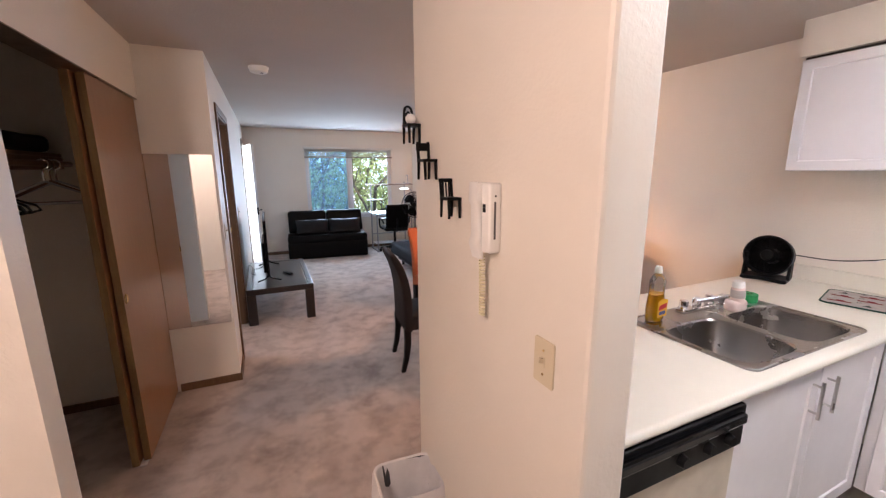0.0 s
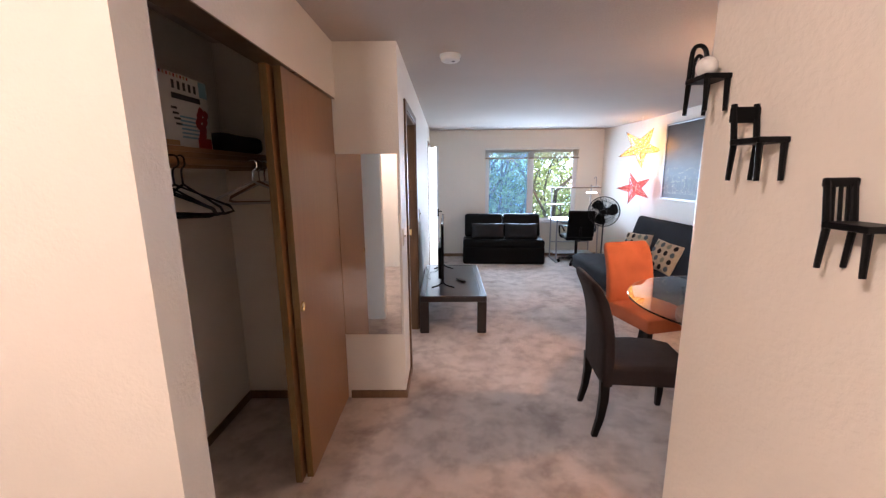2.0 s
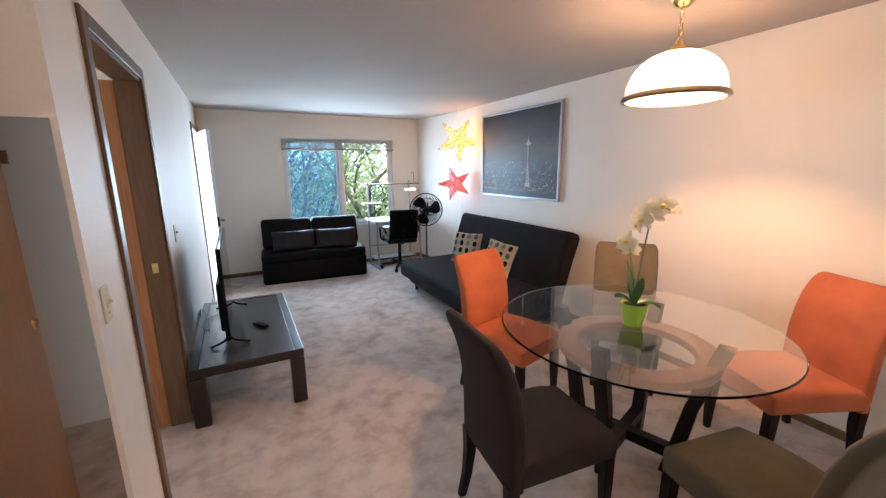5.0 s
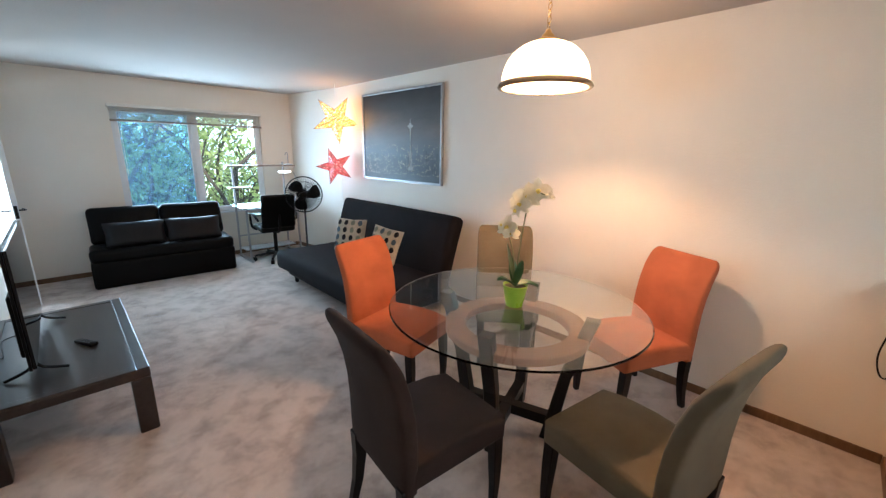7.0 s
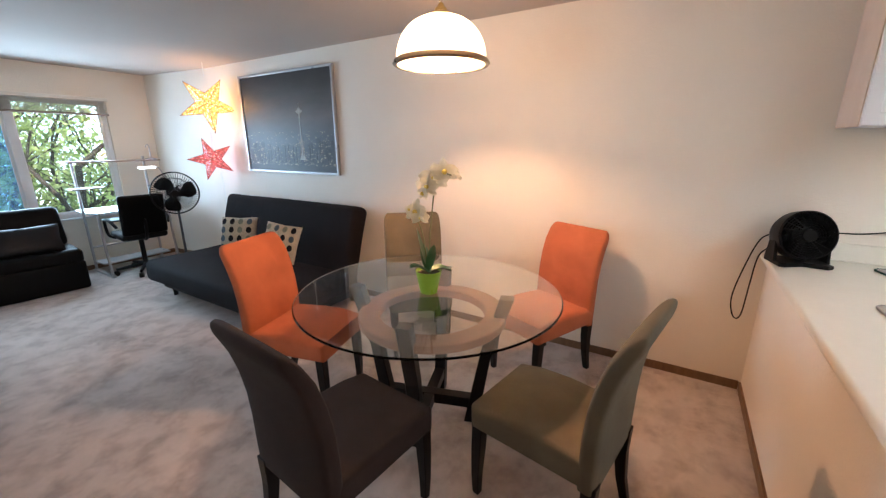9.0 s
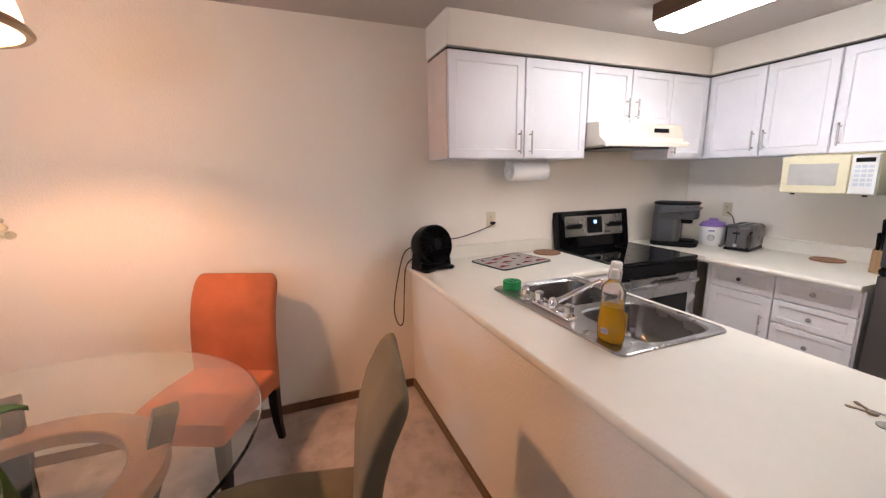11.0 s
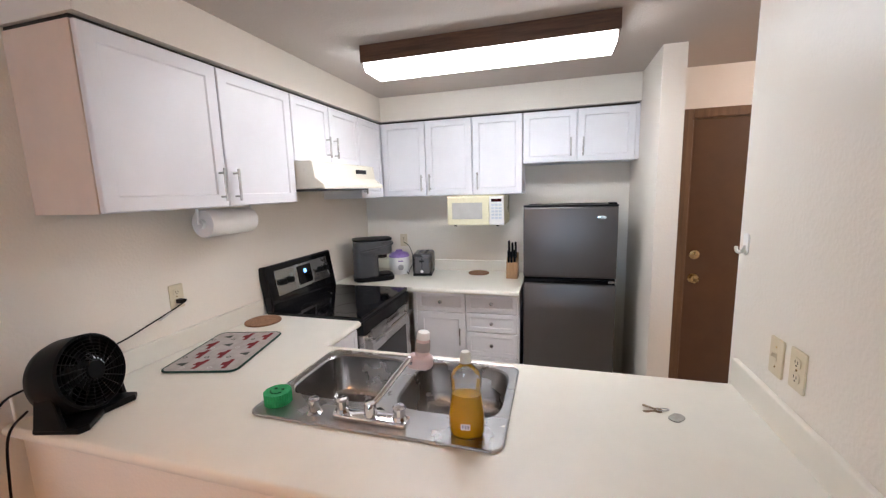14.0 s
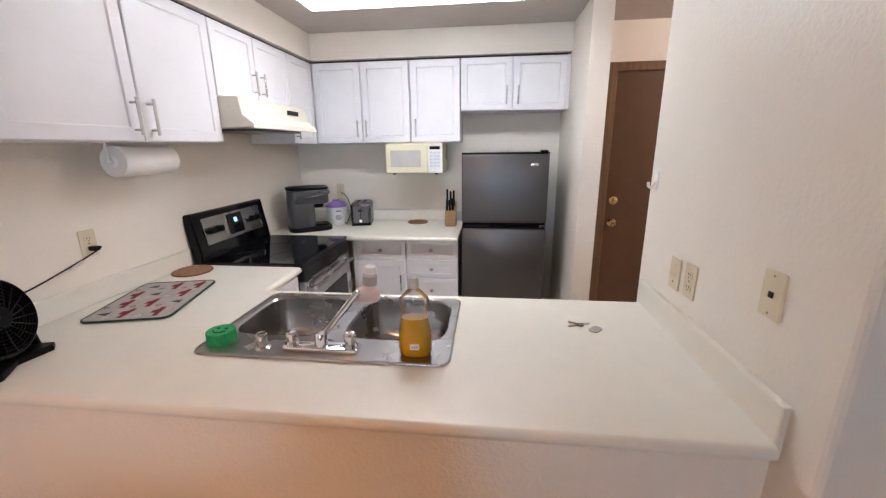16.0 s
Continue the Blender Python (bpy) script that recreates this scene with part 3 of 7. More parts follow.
def build_table():
    cx, cy, rad = 1.862, 2.992, 0.68
    t = thing("dining_table", "round glass dining table on a crossed dark wooden base", "table", pose(cx, cy, 0))
    prof = [(0.0, 0.745), (rad - 0.006, 0.745), (rad, 0.749), (rad, 0.753), (rad - 0.006, 0.757), (0.0, 0.757)]
    part("glass_top", lathe(prof, 128), TABLE_GLASS, t, "clear round glass top")
    ring = [(0.280, 0.60), (0.283, 0.597), (0.384, 0.597), (0.389, 0.602), (0.389, 0.637), (0.384, 0.642), (0.285, 0.642), (0.280, 0.637)]
    part("ring", lathe(ring, 72, closed=True), RING_WOOD, t, "copper-brown wooden ring under the glass", smooth=True, m=pose(0.005, -0.018, 0))
    for k in range(4):
        a = radians(18 + 90 * k)
        leg = prism([(0.20, 0.0), (0.275, 0.0), (0.335, 0.40), (0.445, 0.742), (0.375, 0.742), (0.28, 0.42)], "y", -0.033, 0.033, 0.004, segments=1)
        part("leg", leg, ESPRESSO, t, m=Matrix.Rotation(a, 4, "Z"))
    for k in range(2):
        part("stretcher", box(-0.27, 0.27, -0.03, 0.03, 0.09 + 0.001 * k, 0.15 + 0.001 * k, 0.003), ESPRESSO, t, m=Matrix.Rotation(radians(18 + 90 * k), 4, "Z"))
    return cx, cy


TX, TY = build_table()


def build_pendant():
    x, y, z = 2.09, 3.05, 1.895
    p = thing("pendant_lamp", "lit white glass dome pendant lamp with brass rim on a chain", "pendant lamp", pose(x, y, z))
    dome = [(0.228, 0.0)] + [(0.226 * math.cos(radians(a)) ** 0.85, 0.018 + 0.20 * math.sin(radians(a))) for a in range(0, 82, 6)]
    dome += [(r - 0.006, h - 0.004) for r, h in reversed(dome[1:])] + [(0.222, 0.0)]
    part("shade", lathe(dome, 64), SHADE_GLOW, p, "glowing frosted glass dome", smooth=True)
    rim = [(0.222, -0.012), (0.238, -0.014), (0.246, -0.006), (0.240, 0.008), (0.230, 0.016), (0.222, 0.012)]
    part("rim", lathe(rim, 64, closed=True), RIM_BRASS, p, "satin brass rim", smooth=True)
    cap = [(0.0, 0.272), (0.012, 0.269), (0.02, 0.252), (0.030, 0.245), (0.034, 0.232), (0.060, 0.222), (0.062, 0.210), (0.0, 0.210)]
    part("cap", lathe(cap, 32), BRASS, p, "brass cap", smooth=True)
    h, k = 0.268, 0
    while z + h < TOP - 0.05:
        a = radians(90 * (k % 2))
        u = Vector((math.cos(a), math.sin(a), 0))
        loop = [u * (0.010 * math.cos(q)) + Vector((0, 0, h + 0.017 + 0.019 * math.sin(q))) for q in [radians(45 * i) for i in range(8)]]
        part("chain_link", tube(loop, 0.0026, 6, closed=True), BRASS, p, smooth=True)
        h, k = h + 0.030, k + 1
    part("canopy", lathe([(0.0, TOP - z - 0.055), (0.03, TOP - z - 0.05), (0.06, TOP - z - 0.02), (0.065, TOP - z), (0.0, TOP - z)], 32), BRASS, p, smooth=True)


build_pendant()


def petal_material():
    m, nt, b = shader("orchid_petal")
    setin(b, Roughness=0.6)
    tone = noise_node(nt, 30, 3)
    col = ramp(nt, tone.outputs[0], [(0.3, (0.80, 0.76, 0.62)), (0.7, (0.90, 0.87, 0.76))])
    nt.links.new(col, b.inputs["Base Color"])
    tr = nt.nodes.new("ShaderNodeBsdfTranslucent")
    nt.links.new(col, tr.inputs[0])
    mx = nt.nodes.new("ShaderNodeMixShader")
    mx.inputs[0].default_value = 0.5
    nt.links.new(b.outputs[0], mx.inputs[1])
    nt.links.new(tr.outputs[0], mx.inputs[2])
    nt.links.new(mx.outputs[0], nt.nodes["Material Output"].inputs["Surface"])
    return m


def build_orchid():
    o = thing("orchid", "white orchid in a lime green pot on the glass table", "potted plant", pose(TX - 0.02, TY - 0.012, 0.757) @ Matrix.Scale(1.05, 4))
    pot = [(0.0, 0.0), (0.042, 0.0), (0.062, 0.105), (0.064, 0.112), (0.060, 0.112), (0.056, 0.098), (0.0, 0.098)]
    part("pot", lathe(pot, 40), surface("lime_pot", (0.30, 0.48, 0.05), 0.3, vary=0.05), o, "lime green ceramic pot", smooth=True)
    part("soil", lathe([(0.0, 0.101), (0.0565, 0.0995), (0.0, 0.0985)], 20), surface("moss", (0.07, 0.06, 0.03), 0.9, vary=0.4, scale=60, grain=1, grain_scale=90), o)
    green = surface("orchid_leaf", (0.025, 0.085, 0.028), 0.35, vary=0.25)
    for ang, ln, wd, droop, up in ((-40, 0.12, 0.062, 0.05, 0.07), (150, 0.10, 0.05, 0.02, 0.10), (70, 0.09, 0.055, -0.04, 0.15), (250, 0.08, 0.055, -0.05, 0.15), (110, 0.10, 0.06, -0.09, 0.20)):
        bm = bmesh.new()
        rows = []
        for i in range(9):
            u = i / 8
            w = wd * (math.sin(math.pi * min(1, u * 0.92 + 0.08)) ** 0.6)
            z = 0.10 + up * u - (droop + up * 0.4) * u * u
            x = ln * u * (0.55 if up > 0.1 else 1)
            rows.append([bm.verts.new((x, s * w / 2, z + abs(s) * 0.012)) for s in (-1, 0, 1)] + [bm.verts.new((x, s * w / 2, z + abs(s) * 0.012 - 0.003)) for s in (1, 0, -1)])
        for ra, rb in zip(rows, rows[1:]):
            for k in range(6):
                bm.faces.new((ra[k], ra[(k + 1) % 6], rb[(k + 1) % 6], rb[k]))
        bm.faces.new(rows[0][::-1]), bm.faces.new(rows[-1])
        bmesh.ops.recalc_face_normals(bm, faces=bm.faces[:])
        part("leaf", bm, green, o, smooth=True, m=Matrix.Rotation(radians(ang), 4, "Z"))
    stem_mat = surface("orchid_stem", (0.12, 0.14, 0.06), 0.6)
    spine = [(0, 0, 0.10), (0.005, -0.005, 0.25), (0.012, -0.016, 0.40), (0.02, -0.03, 0.52), (0.035, -0.06, 0.575), (0.05, -0.10, 0.57)]
    part("stem", tube(spine, 0.0035, 7, smooth_steps=5), stem_mat, o, smooth=True)
    part("stem", tube([(0.0, 0.0, 0.10), (-0.01, 0.02, 0.28), (-0.028, 0.05, 0.385)], 0.003, 6, smooth_steps=5), stem_mat, o, smooth=True)
    petal_mat = petal_material()
    heart_mat = surface("orchid_heart", (0.70, 0.55, 0.12), 0.6)

    def bloom(c, face, size):
        turn = Vector(face).to_track_quat("Z", "Y").to_matrix().to_4x4()
        bm = bmesh.new()
        for k, (a, ln, wd) in enumerate(((90, 1.0, 0.62), (210, 0.95, 0.55), (330, 0.95, 0.55), (10, 1.0, 1.0), (170, 1.0, 1.0))):
            work = bmesh.new()
            rows = []
            for i in range(7):
                u = i / 6
                w = wd * size * 0.9 * math.sin(math.pi * min(1, 0.10 + 0.90 * u)) ** 0.6
                rows.append([work.verts.new((u * ln * size, s * w / 2, 0.25 * size * u * u * (1 - 0.8 * u) - 0.10 * size * s * s * u + (0.0015 if k > 2 else 0))) for s in (-1, -0.5, 0, 0.5, 1)])
            for ra, rb in zip(rows, rows[1:]):
                for q in range(4):
                    work.faces.new((ra[q], ra[q + 1], rb[q + 1], rb[q]))
            bmesh.ops.solidify(work, geom=work.faces[:], thickness=0.0012)
            merge(bm, work, Matrix.Rotation(radians(a), 4, "Z"))
        fl = part("blossom", bm, petal_mat, o, smooth=True, m=Matrix.Translation(c) @ turn)
        heart = bmesh.new()
        bmesh.ops.create_icosphere(heart, subdivisions=2, radius=size * 0.22)
        bmesh.ops.scale(heart, vec=(0.8, 0.8, 1.3), verts=heart.verts[:])
        part("heart", heart, heart_mat, fl, "yellow throat", smooth=True)

    for c, f, s in (((0.01, -0.03, 0.555), (-0.9, -0.6, 0.2), 0.058), ((0.035, -0.07, 0.585), (-0.7, -0.8, 0.4), 0.055), ((-0.005, 0.0, 0.52), (-1, 0.1, 0.1), 0.055), ((0.0, 0.025, 0.485), (-0.8, 0.5, -0.1), 0.044),
                    ((-0.03, 0.05, 0.40), (-1, 0.1, 0.3), 0.052), ((-0.02, 0.085, 0.405), (-0.6, 0.7, 0.3), 0.042), ((-0.035, 0.02, 0.375), (-0.8, -0.5, 0.0), 0.036)):
        bloom(c, f, s * 1.3)
    for c in ((0.05, -0.11, 0.565), (0.055, -0.125, 0.58), (0.06, -0.135, 0.56)):
        bud = bmesh.new()
        bmesh.ops.create_icosphere(bud, subdivisions=2, radius=0.011)
        part("bud", bud, petal_mat, o, smooth=True, m=Matrix.Translation(c))


build_orchid()

# ---- living room ----
def build_bench():
    x0, x1, y0, y1, z = -0.285, 0.378, 4.32, 5.685, 0.388
    b = thing("coffee_table", "low dark brown wooden bench table with thick legs", "coffee table")
    part("top_frame", box(x0, x1, y0, y1, z - 0.062, z - 0.008, 0.010, segments=3), BENCH_WOOD, b)
    part("top_panel", box(x0 + 0.055, x1 - 0.055, y0 + 0.055, y1 - 0.055, z - 0.010, z - 0.003, 0.002), BENCH_WOOD, b, "dark inset panel")
    for u0, u1, v0, v1 in ((x0, x0 + 0.055, y0, y1), (x1 - 0.055, x1, y0, y1), (x0 + 0.055, x1 - 0.055, y0, y0 + 0.055), (x0 + 0.055, x1 - 0.055, y1 - 0.055, y1)):
        part("top_border", box(u0, u1, v0, v1, z - 0.012, z, 0.005), BENCH_WOOD, b)
    for x in (x0, x1 - 0.09):
        for y in (y0, y1 - 0.09):
            part("leg", box(x, x + 0.09, y, y + 0.09, 0, z - 0.062, 0.008), BENCH_WOOD, b)


build_bench()


def build_tv():
    t = thing("television", "flat black television on two splayed feet", "television", pose(-0.06, 5.03, 0.388))
    part("screen", box(0.001, 0.016, -0.53, 0.53, 0.075, 0.685, 0.003), BLACK_GLOSS, t, "dark glossy screen")
    part("bezel", box(-0.012, 0.001, -0.535, 0.535, 0.07, 0.69, 0.004), BLACK, t)
    part("back_cover", box(-0.045, -0.012, -0.36, 0.36, 0.08, 0.42, 0.012), BLACK, t)
    for y in (-0.42, 0.42):
        f = bmesh.new()
        tube([(-0.115, y - 0.01, 0.007), (-0.03, y, 0.035), (0.0, y, 0.085)], 0.008, 8, f, smooth_steps=4)
        tube([(0.125, y - 0.01, 0.007), (0.03, y, 0.035), (0.0, y, 0.085)], 0.008, 8, f, smooth_steps=4)
        part("foot", f, BLACK, t, smooth=True)


build_tv()
r = thing("remote_control", "small black remote control lying on the bench", "remote control", pose(0.145, 4.885, 0.385, rz=28))
part("body", box(-0.022, 0.022, -0.075, 0.075, 0, 0.02, 0.006), BLACK, r, smooth=True)
for i in range(3):
    for j in range(5):
        part("button", box(-0.015 + 0.012 * i, -0.008 + 0.012 * i, -0.05 + 0.02 * j, -0.04 + 0.02 * j, 0.019, 0.022, 0.001), GREY_PLASTIC, r)
solid("cable", tube([(-0.10, 5.25, 0.46), (-0.14, 5.3, 0.398), (-0.22, 5.22, 0.395), (-0.20, 4.95, 0.394), (-0.25, 5.05, 0.394), (-0.24, 5.3, 0.394), (-0.292, 5.45, 0.40), (-0.302, 5.5, 0.2)], 0.003, 6, smooth_steps=6), BLACK, "thin black television cable on the bench", "cable", smooth=True)


def soft_box(x0, x1, y0, y1, z0, z1, r, lumps=0.006, seed=0.0, cuts=5):
    bm = box(x0, x1, y0, y1, z0, z1, r, segments=4)
    bmesh.ops.subdivide_edges(bm, edges=[e for e in bm.edges if e.calc_length() > 0.2], cuts=cuts, use_grid_fill=True)
    for v in bm.verts:
        v.co += Vector((noise.noise(v.co * 4 + Vector((seed, 0, 0))), noise.noise(v.co * 4 + Vector((0, seed + 5, 0))), noise.noise(v.co * 4 + Vector((0, 3, seed))))) * lumps
    return bm


def build_loveseat():
    s = thing("loveseat", "black leather loveseat without arms under the window", "sofa", pose(1.0, 7.62, 0, rz=-4))
    part("base", soft_box(-0.71, 0.71, -0.295, 0.30, 0.004, 0.31, 0.03, 0.003), LEATHER, s, smooth=True)
    part("seat_cushion", soft_box(-0.71, 0.71, -0.30, 0.16, 0.285, 0.44, 0.05, 0.008, 3), LEATHER, s, smooth=True)
    for a, b, q in ((-0.69, -0.004, 1), (0.004, 0.69, 7)):
        back = soft_box(a, b, -0.07, 0.10, 0.0, 0.44, 0.055, 0.008, q)
        part("back_cushion", back, LEATHER, s, smooth=True, m=pose(0, 0.20, 0.41, rx=-12))


build_loveseat()
for x, y, rz, sd in ((0.72, 7.50, -3, 2), (1.30, 7.44, -7, 6)):
    solid("throw_pillow", pillow_mesh(0.58, 0.30, 0.13, seed=sd), PILLOW_GREY, "black leather bolster pillow leaning on the loveseat", "pillow", pose(x, y + 0.02, 0.565, rx=-22, rz=rz), "pillows on the loveseat", smooth=True)


def build_futon():
    s = thing("futon_sofa", "charcoal fabric futon sofa with a wide seat", "sofa", pose(2.345, 5.40, 0))
    part("seat_cushion", soft_box(-0.47, 0.45, -1.02, 1.02, 0.17, 0.385, 0.06, 0.008, 2), FUTON_FABRIC, s, smooth=True)
    part("base_frame", box(-0.36, 0.56, -0.94, 0.94, 0.09, 0.18, 0.01), BLACK, s)
    back = soft_box(-0.085, 0.085, -1.02, 1.02, 0.0, 0.66, 0.06, 0.008, 9)
    part("backrest", back, FUTON_FABRIC, s, smooth=True, m=pose(0.36, 0, 0.31, ry=17))
    for x in (-0.30, 0.50):
        for y in (-0.85, 0.85):
            part("leg", rod((x, y, 0), (x, y, 0.10), 0.02, 0.026), BLACK, s)


build_futon()


def build_cushion(m, seed):
    c = thing("throw_pillow", "square linen cushion printed with slate leaf shapes", "pillow", m, "cushions on the futon")
    part("cover", pillow_mesh(0.40, 0.40, 0.13, seed=seed), CUSHION, c, smooth=True)
    motif, rg = [], random.Random(seed)
    for i in range(4):
        for j in range(4):
            x, z = -0.14 + 0.093 * i, -0.14 + 0.093 * j
            u, v = x / 0.2, z / 0.2
            motif.append((x, z, 0.065 * max(0, (1 - u ** 4) * (1 - v ** 4)) ** 0.5 + 0.0075))
    for x, z, y in motif:
        bm = bmesh.new()
        ring = []
        for q in range(14):
            a = 2 * math.pi * q / 14
            px, pz = x + 0.027 * math.cos(a), z + 0.038 * math.sin(a) * (1 if math.sin(a) > 0 else 0.8)
            u, v = px / 0.2, pz / 0.2
            ring.append(bm.verts.new((px, -(0.065 * max(0, (1 - u ** 4) * (1 - v ** 4)) ** 0.5 + 0.0095), pz)))
        bm.faces.new(ring)
        bmesh.ops.solidify(bm, geom=bm.faces[:], thickness=0.001)
        part("print", bm, rg.choice((BLUE_DOT, INK_DOT, INK_DOT, SAGE_DOT)), c)


build_cushion(pose(2.50, 5.74, 0.60, rx=-20, rz=-62) @ Matrix.Scale(0.94, 4), 2)
build_cushion(pose(2.51, 5.09, 0.60, rx=-22, rz=-66) @ pose(0, 0, 0, 0, 9, 0) @ Matrix.Scale(0.9, 4), 5)

# picture
pic = thing("framed_picture", "large framed night skyline picture on the wall", "picture", pose(EAST - 0.001, 5.495, 1.708, rz=-90))
W2, H2 = 0.717, 0.505
for u0, u1, v0, v1 in ((-W2, -W2 + 0.024, -H2, H2), (W2 - 0.024, W2, -H2, H2), (-W2 + 0.024, W2 - 0.024, -H2, -H2 + 0.024), (-W2 + 0.024, W2 - 0.024, H2 - 0.024, H2)):
    part("frame", box(u0, u1, -0.034, 0, v0, v1, 0.003), SILVER_PLASTIC, pic, "silver grey frame")


def sky_print():
    m, nt, b = shader("night_sky_print")
    setin(b, Roughness=0.42)
    b.inputs["Specular IOR Level"].default_value = 0.36
    co = nt.nodes.new("ShaderNodeTexCoord")
    sep = nt.nodes.new("ShaderNodeSeparateXYZ")
    nt.links.new(co.outputs["Object"], sep.inputs[0])
    up = nt.nodes.new("ShaderNodeMapRange")
    up.inputs["From Min"].default_value, up.inputs["From Max"].default_value = -0.5, 0.5
    nt.links.new(sep.outputs["Z"], up.inputs["Value"])
    grad = ramp(nt, up.outputs[0], [(0.0, (0.008, 0.008, 0.011)), (0.34, (0.036, 0.034, 0.040)), (0.56, (0.085, 0.062, 0.048)), (0.78, (0.048, 0.041, 0.038)), (1.0, (0.018, 0.017, 0.018))])
    cloud = noise_node(nt, 3.0, 5, 0.6, stretch=(1, 1, 3))
    veil = ramp(nt, cloud.outputs[0], [(0.3, (0.75, 0.75, 0.76)), (0.7, (1.2, 1.2, 1.2))])
    nt.links.new(mix(nt, grad, veil, 1.0, "MULTIPLY"), b.inputs["Base Color"])
    return m


part("print", box(-W2 + 0.024, W2 - 0.024, -0.024, -0.004, -H2 + 0.024, H2 - 0.024), sky_print(), pic, "dusky skyline print")
tower_mat = surface("print_pale", (0.34, 0.32, 0.29), 0.42, vary=0.3, scale=40, spec=0.3)
tower = bmesh.new()
for foot, waist, top in ((0.188, 0.209, 0.204), (0.242, 0.217, 0.222)):
    prism([(foot - 0.004, -0.36), (foot + 0.004, -0.36), (waist + 0.003, -0.05), (top + 0.003, 0.085), (top - 0.003, 0.085), (waist - 0.003, -0.05)], "y", -0.0262, -0.024, bm=tower)
prism([(0.206, -0.36), (0.220, -0.36), (0.217, 0.085), (0.209, 0.085)], "y", -0.0258, -0.024, bm=tower)
prism([(0.196, 0.085), (0.230, 0.085), (0.262, 0.108), (0.258, 0.116), (0.238, 0.122), (0.228, 0.140), (0.216, 0.146), (0.2145, 0.19), (0.2115, 0.19), (0.210, 0.146), (0.198, 0.140), (0.188, 0.122), (0.168, 0.116), (0.164, 0.108)], "y", -0.0264, -0.024, bm=tower)
prism([(0.17, -0.365), (0.256, -0.365), (0.246, -0.325), (0.18, -0.325)], "y", -0.0266, -0.024, bm=tower)
part("print_tower", tower, tower_mat, pic, "pale printed tower")
rng = random.Random(4)
city = bmesh.new()
x = -0.66
while x < 0.66:
    w = rng.uniform(0.02, 0.06)
    h = rng.uniform(0.02, 0.13) * (1.7 if x > 0.3 and rng.random() < 0.3 else 1.0)
    if not 0.17 < x + w / 2 < 0.27:
        box(x, x + w, -0.0252, -0.024, -0.40, -0.30 + h, bm=city)
    x += w + rng.uniform(0.0, 0.015)
tagged(part("print_skyline", city, surface("print_city", (0.020, 0.019, 0.022), 0.42, vary=0.6, scale=35, spec=0.3), pic, "dark printed city blocks"), kind="stuff")
lights = bmesh.new()
for _ in range(520):
    x, z = rng.uniform(-0.67, 0.67), -0.42 + 0.34 * rng.random() ** 1.5
    s = rng.choice((0.001, 0.0015, 0.002, 0.0025, 0.004))
    box(x - s, x + s, -0.0268, -0.0262, z - s, z + s, bm=lights)
tagged(part("print_lights", lights, surface("print_light", (0.75, 0.58, 0.36), 0.45, vary=0.3, scale=90, spec=0.5), pic, "scattered printed city lights"), kind="stuff")


def build_star(m, mat, label, size, pts=5):
    s = thing("star_lantern", label, "star lantern", m, "star lanterns")
    bm = bmesh.new()
    outer, inner, deep = size, size * 0.38, size * 0.40
    front, back = bm.verts.new((0, -deep, 0)), bm.verts.new((0, deep, 0))
    ring = []
    for k in range(2 * pts):
        a = radians(90 + 180 * k / pts)
        rr = outer if k % 2 == 0 else inner
        ring.append(bm.verts.new((rr * math.cos(a), 0, rr * math.sin(a))))
    for k in range(2 * pts):
        q = (k + 1) % (2 * pts)
        bm.faces.new((front, ring[k], ring[q]))
        bm.faces.new((back, ring[q], ring[k]))
    bmesh.ops.recalc_face_normals(bm, faces=bm.faces[:])
    rim = [v.co.copy() for v in ring]
    part("paper_star", bm, mat, s)
    edge = tube(rim, 0.0045, 5, closed=True)
    for k in range(0, 2 * pts, 2):
        tube([rim[k], Vector((0, -deep, 0))], 0.003, 5, edge)
    part("seam", edge, STAR_SEAM, s, "darker folded seams")
    return s


ST_X, ST_Y = 2.84, 6.555
build_star(pose(ST_X, ST_Y, 1.93, ry=174, rz=-30), STAR_YELLOW, "glowing yellow folded paper star lantern", 0.31)
build_star(pose(ST_X, ST_Y + 0.085, 1.335, ry=-18, rz=-30), STAR_RED, "red patterned folded paper star lantern", 0.25)
cord = tube([(ST_X, ST_Y, TOP), (ST_X, ST_Y, 2.22)], 0.003, 6)
solid("lantern_cord", cord, WHITE_PLASTIC, "thin cord that holds the paper star", "cord")
solid("lantern_cord", tube([(ST_X, ST_Y + 0.03, 1.66), (ST_X + 0.10, ST_Y + 0.2, 1.5), (ST_X + 0.19, ST_Y + 0.26, 1.0), (ST_X + 0.20, ST_Y + 0.28, 0.06)], 0.003, 6, smooth_steps=5), WHITE_PLASTIC, "thin white cord hanging down the wall", "cord")


